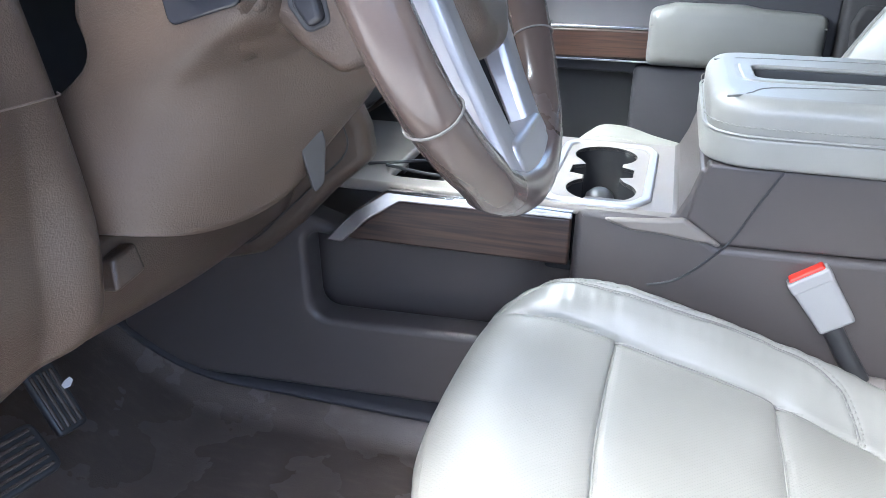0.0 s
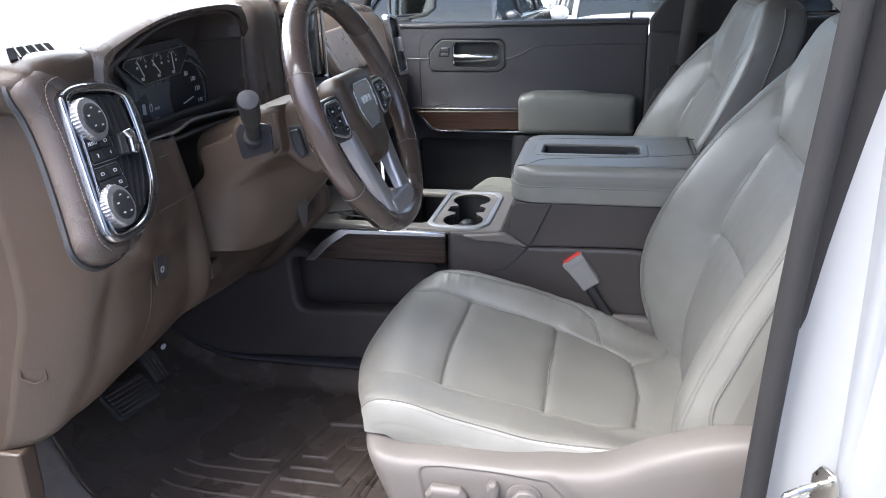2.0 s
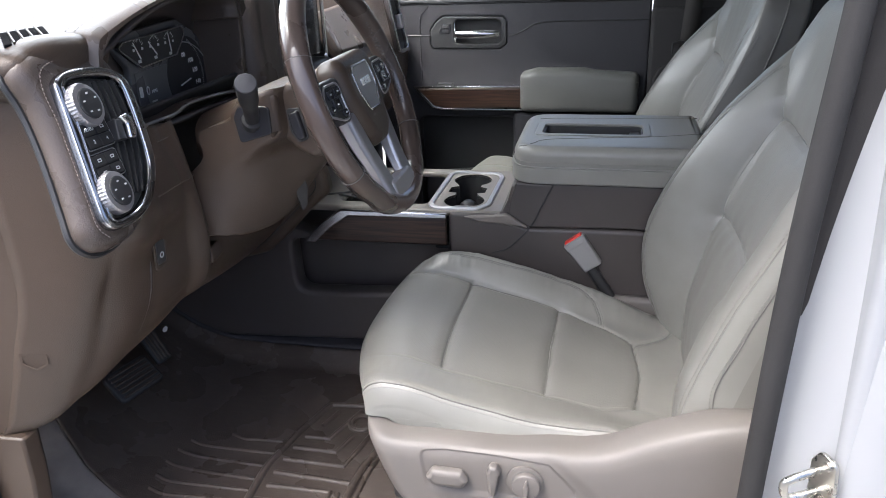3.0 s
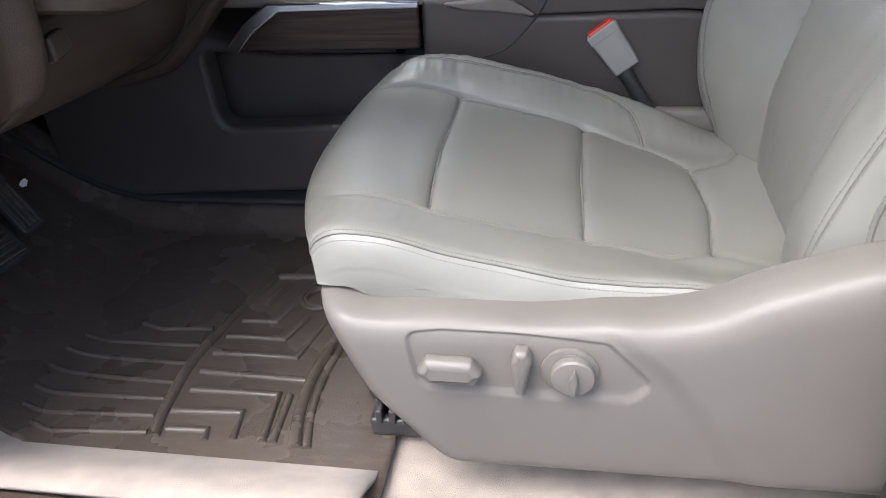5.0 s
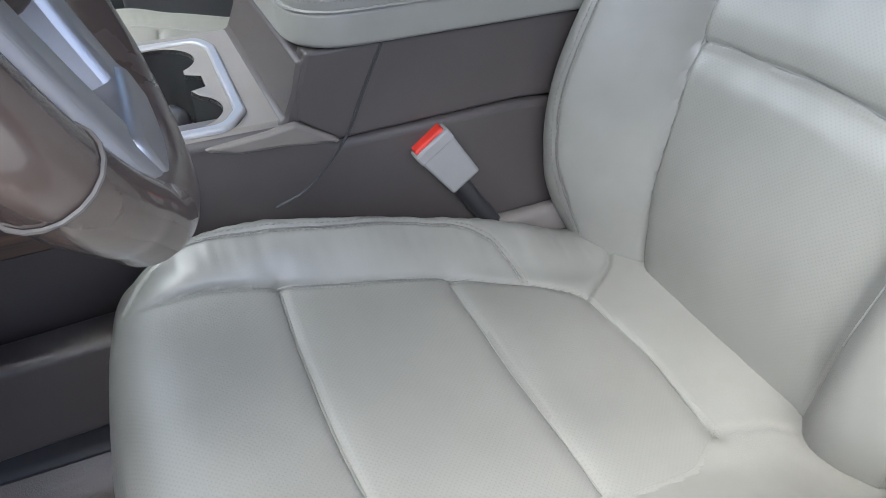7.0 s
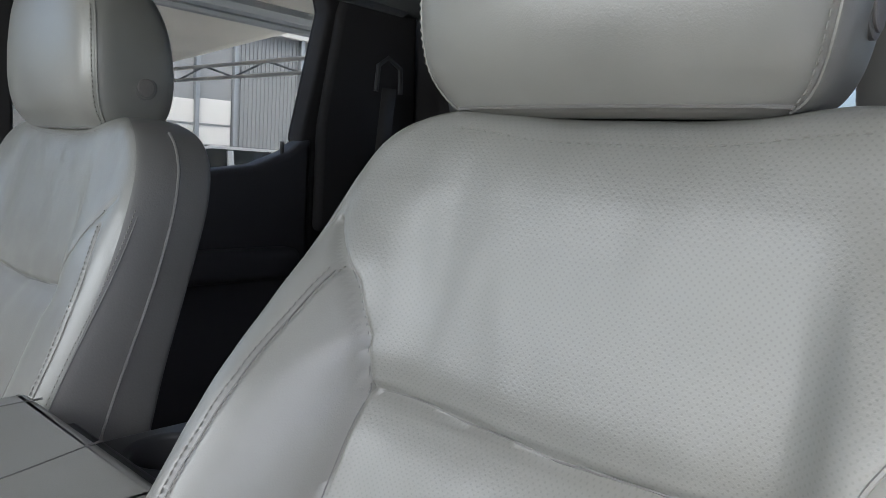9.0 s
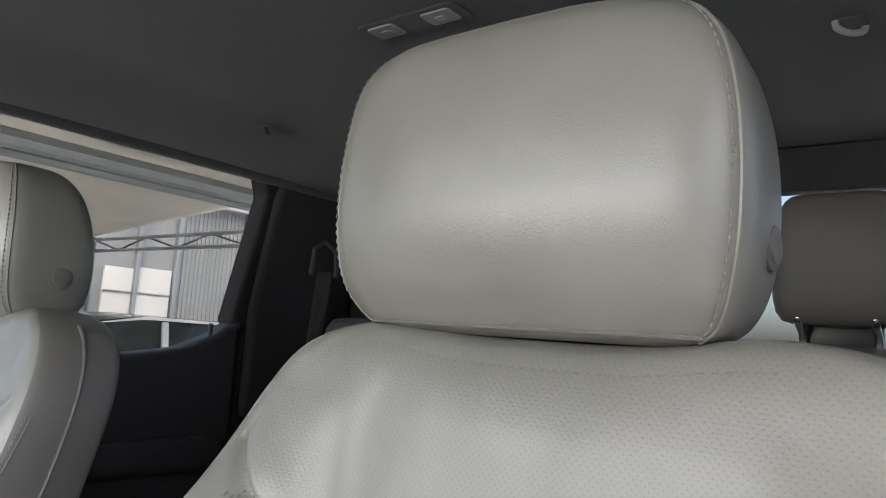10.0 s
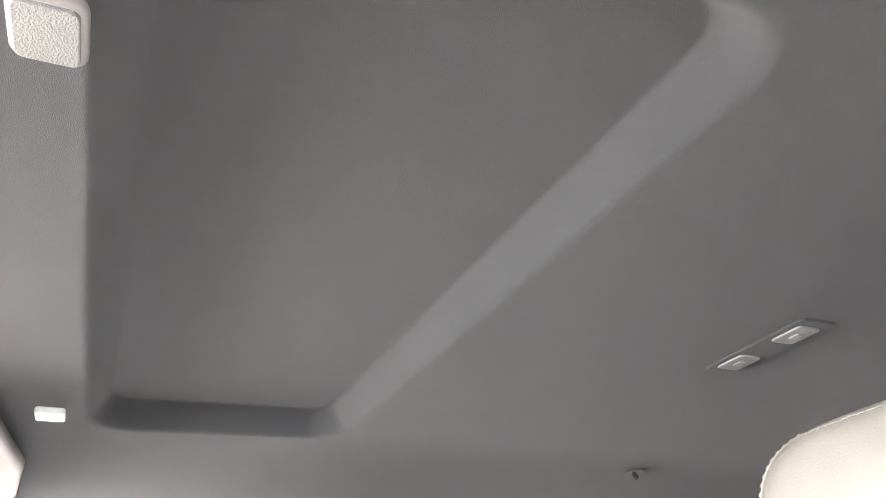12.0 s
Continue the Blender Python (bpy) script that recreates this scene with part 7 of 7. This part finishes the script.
# B pillar on the driver side: trim, painted jamb, striker
bp_in = plate("pillar_inner_trim", rounded([(0.83, 0.02), (1.02, 0.02), (1.03, 0.70), (1.04, 1.20), (0.89, 1.20), (0.868, 0.85), (0.846, 0.60), (0.836, 0.30)], 0.02), XZ(-0.735), 0.07, PILLAR, None, bevel=0.015)
structure(bp_in, "dark centre pillar trim beside the driver seat", "pillar")
jb = []
for z, x0, y0 in ((-0.1, 0.81, -0.80), (0.1, 0.825, -0.805), (0.35, 0.835, -0.805), (0.62, 0.847, -0.80), (0.88, 0.868, -0.785), (1.10, 0.88, -0.76), (1.22, 0.885, -0.74)):
    jb.append([(x0, y0, z), (x0 + 0.02, y0 - 0.005, z), (x0 + 0.055, y0 - 0.03, z), (x0 + 0.075, y0 - 0.06, z), (x0 + 0.10, y0 - 0.075, z), (x0 + 0.16, y0 - 0.085, z), (x0 + 0.22, y0 - 0.085, z), (x0 + 0.22, y0 + 0.03, z), (x0 + 0.01, y0 + 0.03, z)])
jb = np.array([curve_pts(r, 60) for r in np.array(jb, float)])
jb = np.stack([curve_pts(jb[:, k], 60) for k in range(60)], 1)
jamb = loft("door_jamb", jb, PAINT, None, sharp=80)
structure(jamb, "white painted centre pillar jamb", "pillar")
strk = thing("door_striker", (0.90, -0.845, 0.41), "zinc plated door striker loop bolted to the jamb", "striker")
SK = basis((0.892, -0.850, 0.368), (0.50, -0.86, 0.0), (0.0, 0.0, 1.0))
plate("striker_plate", rounded([(-0.014, -0.03), (0.016, -0.03), (0.02, 0.0), (0.016, 0.034), (-0.006, 0.038), (-0.016, 0.02)], 0.01), SK, 0.005, STEEL, strk, "", bevel=0.0015)
loop = [SK @ Vector(p) for p in ((-0.004, -0.014, 0.003), (-0.004, -0.014, 0.03), (-0.006, -0.012, 0.042), (-0.006, 0.006, 0.046), (-0.004, 0.012, 0.036), (-0.004, 0.014, 0.003))]
tube("striker_loop", curve_pts([tuple(p) for p in loop], 40), 0.0045, STEEL, strk, n=12)
for b in (-0.02, 0.026):
    knob("bolt", SK @ Vector((0.006, b, 0.004)), SK.to_3x3() @ Vector((0, 0, 1)), 0.006, 0.003, STEEL, strk, n=18)
cap_ = plate("jamb_plug", rounded(rect(-0.008, -0.03, 0.008, 0.03), 0.008), basis((0.962, -0.880, 0.52), (1, -0.2, 0), (0, 0, 1)), 0.006, SATIN, None, bevel=0.002)
tagged(cap_, "small grey plastic plug in the painted jamb", "plug")

# front pillars and the windscreen header
for s, nm in ((-1, "front_pillar_left"), (1, "front_pillar_right")):
    p = tube(nm, curve_pts([(-0.52, s * 0.80, 0.78), (-0.20, s * 0.785, 0.93), (0.10, s * 0.76, 1.13), (0.22, s * 0.74, 1.20)], 20), 0.036, PILLAR, None, n=14)
    structure(p, "dark trimmed windscreen pillar", "pillar")
hd = tube("windscreen_header", [(0.07, -0.76, 1.19), (0.04, 0, 1.20), (0.07, 0.76, 1.19)], 0.03, HEADLINER, None, n=12)
structure(hd, "dark header above the windscreen", "header")
ws = plate("window_4", rounded([(-0.76, 0.0), (0.76, 0.0), (0.70, 0.72), (-0.70, 0.72)], 0.04), basis((-0.60, 0, 0.80), (0, 1, 0), (0.64, 0, 0.38)), 0.005, GLASS, None, bevel=0.0005)
ws.visible_shadow = False
structure(ws, "clear raked windscreen", "window")
for s, nm in ((-1, "roof_rail_left"), (1, "roof_rail_right")):
    p = tube(nm, [(0.10, s * 0.765, 1.165), (0.6, s * 0.77, 1.175), (1.9, s * 0.76, 1.165)], 0.028, HEADLINER, None, n=12)
    structure(p, "dark trimmed roof rail", "rail")

# overhead items
lamp = thing("dome_lamp", (1.26, -0.03, 1.20), "grey reading lamp unit with two pale lenses", "lamp")
LZ = 1.2015
plate("lamp_base", rounded(rect(1.238, -0.108, 1.290, 0.054), 0.012), XY(LZ - 0.002), 0.005, HEADLINER, lamp, "", bevel=0.003)
for yy in (-0.071, 0.018):
    plate("lamp_lens", rounded(rect(1.246, yy - 0.022, 1.278, yy + 0.022), 0.006), XY(LZ - 0.0042), 0.004, BUCKLE, lamp, "pale lamp lens", bevel=0.001)
    plate("lamp_switch", rounded(rect(1.257, yy - 0.007, 1.267, yy + 0.007), 0.003), XY(LZ - 0.0056), 0.003, SATIN, lamp, bevel=0.0008)
ck = thing("coat_hook", (1.50, 0.56, 1.19), "small dark folding coat hook on the headliner", "coat hook")
plate("hook_base", rounded(rect(1.45, 0.497, 1.478, 0.532), 0.008), XY(1.186), 0.005, HEADLINER, ck, "", bevel=0.002)
tube("hook", curve_pts([(1.452, 0.502, 1.183), (1.455, 0.505, 1.178), (1.465, 0.514, 1.176), (1.473, 0.524, 1.178), (1.476, 0.527, 1.183)], 16), 0.0035, PILLAR, ck, n=8)
gh = thing("grab_handle", (1.53, -0.48, 1.19), "grey folding hook bracket on the headliner", "hook")
tube("bar", curve_pts([(1.478, -0.462, 1.192), (1.480, -0.464, 1.184), (1.490, -0.475, 1.180), (1.502, -0.486, 1.184), (1.504, -0.488, 1.192)], 20), 0.004, BUCKLE, gh, n=8)
plate("bracket", rounded(rect(1.476, -0.492, 1.508, -0.458), 0.008), XY(1.190), 0.004, HEADLINER, gh, bevel=0.003)
gr = thing("overhead_grille", (0.52, -0.305, 1.16), "small grey perforated speaker panel overhead", "grille")
plate("frame", rounded(rect(0.508, -0.345, 0.543, -0.302), 0.008), XY(1.160), 0.008, BUCKLE, gr, bevel=0.003)
plate("mesh", rounded(rect(0.511, -0.342, 0.540, -0.305), 0.005), XY(1.1575), 0.004, MESH, gr, "fine grey perforated mesh", bevel=0.001)
vis = thing("sun_visor", (0.36, 0.46, 1.16), "pale grey passenger sun visor folded up", "sun visor")
plate("visor_panel", rounded([(0.25, 0.20), (0.455, 0.25), (0.474, 0.50), (0.45, 0.72), (0.25, 0.72)], 0.03), XY(1.142), 0.02, SEATPLASTIC, vis, "", bevel=0.009)
vl = plate("vanity_lamp", rounded(rect(0.490, 0.310, 0.522, 0.345), 0.005), XY(1.165), 0.008, LAMPLENS, None, bevel=0.002)
tagged(vl, "small pale rectangular vanity lamp overhead", "lamp")

# ---------------------------------------------------------------- outside
mir = thing("side_mirror", (-0.03, 1.0, 0.72), "black framed passenger side mirror on the door", "mirror")
MM = basis((-0.02, 1.02, 0.72), (0.93, 0.36, 0.0), (0.0, 0.0, 1.0))
m_out = rounded([(-0.085, 0.0), (0.045, 0.020), (0.078, 0.045), (0.080, 0.20), (0.065, 0.235), (-0.085, 0.24)], 0.02)
m_in = rounded([(-0.078, 0.009), (0.042, 0.028), (0.068, 0.048), (0.070, 0.195), (0.058, 0.226), (-0.078, 0.230)], 0.016)
plate("housing", m_out, MM @ Matrix.Translation((0, 0, -0.06)), 0.066, BLACK, mir, "black plastic housing", holes=(m_in,), bevel=0.004)
plate("back", m_out, MM @ Matrix.Translation((0, 0, -0.075)), 0.02, BLACK, mir, bevel=0.008)
plate("mirror_glass", m_in, MM @ Matrix.Translation((0, 0, -0.03)), 0.006, MIRROR, mir, "clear mirror glass", bevel=0.0005)
box("arm", (-0.09, 0.86, 0.70), (-0.03, 1.02, 0.735), BLACK, mir, bevel=0.01)

GZ = -0.78
# ground tone is assumed, kept pale to bounce light into the cab
ground = box("ground", (-300, -300, GZ - 0.2), (300, 300, GZ), ASPHALT, None, bevel=0)
tagged(ground, "pale ground of the lot, bounces light into the cab", "ground", kind="structure")


def parked_car(name, x, y, rz, paint, label):
    """A parked car, 4.7 m long, nose to local -x."""
    c = thing(name, (x, y, GZ), label, "car", "parked cars")
    M = Matrix.Translation((x, y, GZ)) @ Matrix.Rotation(radians(rz), 4, "Z")
    body = [(-2.3, 0.35), (-2.32, 0.62), (-2.2, 0.80), (-1.2, 0.96), (-0.95, 1.0), (1.95, 1.02), (2.28, 0.95), (2.35, 0.6), (2.3, 0.32)]
    rings = []
    for yy, k, dz in ((-0.92, 0.96, 0.0), (-0.88, 0.99, 0.01), (-0.6, 1.0, 0.04), (0, 1.01, 0.06), (0.6, 1.0, 0.04), (0.88, 0.99, 0.01), (0.92, 0.96, 0)):
        rings.append([tuple(M @ Vector((a * k, yy, b + (dz if b > 0.7 else 0)))) for a, b in body])
    loft("body", rings, paint, c, bevel=0.04, sharp=50)
    cab = [(-1.05, 0.98), (-0.35, 1.52), (0.2, 1.60), (1.5, 1.58), (2.15, 1.02)]
    rings = [[tuple(M @ Vector((a * (1 if abs(yy) < 0.8 else 0.97), yy * (1 - 0.22 * (b - 0.98) / 0.6), b + (0.02 if abs(yy) < 0.5 else 0)))) for a, b in cab] for yy in (-0.86, -0.8, 0, 0.8, 0.86)]
    loft("cabin_glass", rings, CARGLASS, c, bevel=0.03)
    rings = [[tuple(M @ Vector((a, yy, b))) for a, b in ((-0.38, 1.50), (0.2, 1.60), (1.5, 1.585), (1.62, 1.50), (1.5, 1.56), (0.2, 1.57))] for yy in (-0.70, -0.35, 0.35, 0.70)]
    loft("roof", rings, paint, c)
    for s in (-1, 1):
        for a0, a1 in (((-1.05, 1.0), (-0.35, 1.52)), ((0.35, 1.02), (0.40, 1.55)), ((1.45, 1.02), (1.55, 1.54))):
            tube("window_pillar", [tuple(M @ Vector((a0[0], s * 0.865, a0[1]))), tuple(M @ Vector((a1[0], s * 0.69, a1[1])))], 0.035, paint, c, n=6)
        mr = bmesh.new()
        bmesh.ops.create_uvsphere(mr, u_segments=14, v_segments=8, radius=1, matrix=M @ Matrix.Translation((-0.72, s * 1.0, 1.06)) @ Matrix.Diagonal((0.07, 0.12, 0.09, 1)))
        part("door_mirror", mr, paint, c)
        plate("headlamp", rounded(rect(-0.16, -0.07, 0.16, 0.07), 0.05), M @ basis((-2.27, s * 0.68, 0.74), (0.15 * s, 1, 0), (0.2, 0, 1)) @ Matrix.Translation((0, 0, -0.06)), 0.05, LAMPLENS, c, bevel=0.01)
        for wx in (-1.45, 1.40):
            w = knob("wheel", M @ Vector((wx, s * 0.74, 0.34)), M.to_3x3() @ Vector((0, s, 0)), 0.34, 0.2, TYRE, c, n=32)
            knob("rim", M @ Vector((wx, s * 0.89, 0.34)), M.to_3x3() @ Vector((0, s, 0)), 0.22, 0.055, SATIN, w, n=32)
    plate("grille", rounded(rect(-0.5, -0.12, 0.5, 0.12), 0.03), M @ basis((-2.33, 0, 0.6), (0, -1, 0), (0, 0, 1)), 0.03, BLACK, c, bevel=0.01)
    return c


parked_car("white_car", 0.84, 9.2, 100, CARWHITE, "white parked car behind the passenger window")
parked_car("dark_car", -1.45, 8.4, 84, CARDARK, "dark parked car further off on the lot")
parked_car("pale_car", 4.1, 6.5, 0, CARWHITE, "white parked car under the canopy")
parked_car("white_car", -3.5, 7.6, 86, CARWHITE, "white parked car beside the dark one")
parked_car("black_suv", 2.6, 9.2, 20, CARDARK, "black parked car near the grey building")
beam = box("timber_beam", (-1.4, 12.0, -0.30), (3.6, 12.3, 0.10), TIMBER, None, bevel=0.01)
tagged(beam, "tan timber beam on dark posts behind the cars", "beam")
for px in (-1.02, 1.2, 3.4):
    box("post", (px - 0.1, 12.05, GZ), (px + 0.1, 12.25, 2.2), TUBEGREY, beam, "dark square post", bevel=0.01)

# unseen wall, added to block low side light and bounce a little back
block_wall = box("wall_light_block", (-9.0, -3.7, GZ), (11.0, -3.45, 1.35), WALLWHITE, None, bevel=0.02)
tagged(block_wall, "plain white wall added out of view to block light", "wall", kind="structure")

# canopy beyond the passenger side
can = thing("canopy", (4.0, 7.0, GZ), "pale fabric canopy on a grey steel frame", "canopy")
CX0, CX1, CY0, CY1, CZ = 1.4, 6.35, 3.2, 11.2, 2.05
P = [[(x, y, CZ + 0.30 * (1 - abs(2 * (y - CY0) / (CY1 - CY0) - 1)) - 0.05 * math.sin(3 * math.pi * (x - CX0) / (CX1 - CX0)) ** 2) for y in np.linspace(CY0, CY1, 25)] for x in np.linspace(CX0, CX1, 31)]
sheet("fabric_roof", P, CANVAS, can, "pale fabric roof", thick=0.004)
for y0, r in ((4.95, 0.075), (5.45, 0.045), (CY0, 0.04), (CY1, 0.04)):
    tube("roof_beam", [(CX0, y0, CZ - 0.05), (CX1, y0 + (0.2 if r > 0.042 else 0), CZ - 0.05)], r, TUBEGREY, can, n=8)
for x0 in (CX0, CX1):
    tube("truss_chord", [(x0, CY0, CZ - 0.06), (x0, CY1, CZ - 0.06)], 0.028, WALLWHITE, can, n=8)
    tube("truss_chord", [(x0, CY0, CZ - 0.24), (x0, CY1, CZ - 0.24)], 0.028, WALLWHITE, can, n=8)
    for k in range(10):
        y0, y1 = CY0 + (CY1 - CY0) * k / 10, CY0 + (CY1 - CY0) * (k + 1) / 10
        tube("truss_web", [(x0, y0, CZ - (0.24 if k % 2 else 0.06)), (x0, y1, CZ - (0.06 if k % 2 else 0.24))], 0.016, TUBEGREY, can, n=6)
    for y0 in (CY0, CY1):
        tube("post", [(x0, y0, GZ), (x0, y0, CZ - 0.05)], 0.04, TUBEGREY, can, n=8)

bld = thing("workshop_building", (9, 12, GZ), "grey metal workshop with white doors", "building")
box("wall", (4.0, 12.0, GZ), (16.0, 12.3, 3.1), WALLGREY, bld, "ribbed grey metal wall", bevel=0.01)
box("roof_edge", (3.9, 11.85, 3.05), (16.1, 12.35, 3.3), WALLWHITE, bld, bevel=0.01)
for x0, x1, zt in ((5.9, 6.6, 1.66), (6.95, 7.49, 1.66), (7.56, 8.24, 1.70), (10.6, 12.4, 1.9)):
    dr = box("roller_door", (x0, 11.95, GZ), (x1, 12.0, zt), WALLWHITE, bld, "white panel door", bevel=0.01)
    for j in range(4):
        box("door_rail", (x0, 11.935, GZ + 0.5 + 0.5 * j), (x1, 11.95, GZ + 0.53 + 0.5 * j), WALLGREY, dr, bevel=0.004)
for x0 in (5.6, 7.52, 8.30, 9.8, 12.8):
    box("downpipe", (x0 - 0.04, 11.88, GZ), (x0 + 0.04, 11.99, 3.05), TUBEGREY, bld, bevel=0.01)
for k in range(22):
    x0 = 8.45 + 0.09 * k
    if x0 < 10.4:
        box("wall_rib", (x0, 11.975, GZ), (x0 + 0.03, 12.0, 3.0), WALLGREY, bld, bevel=0.004)
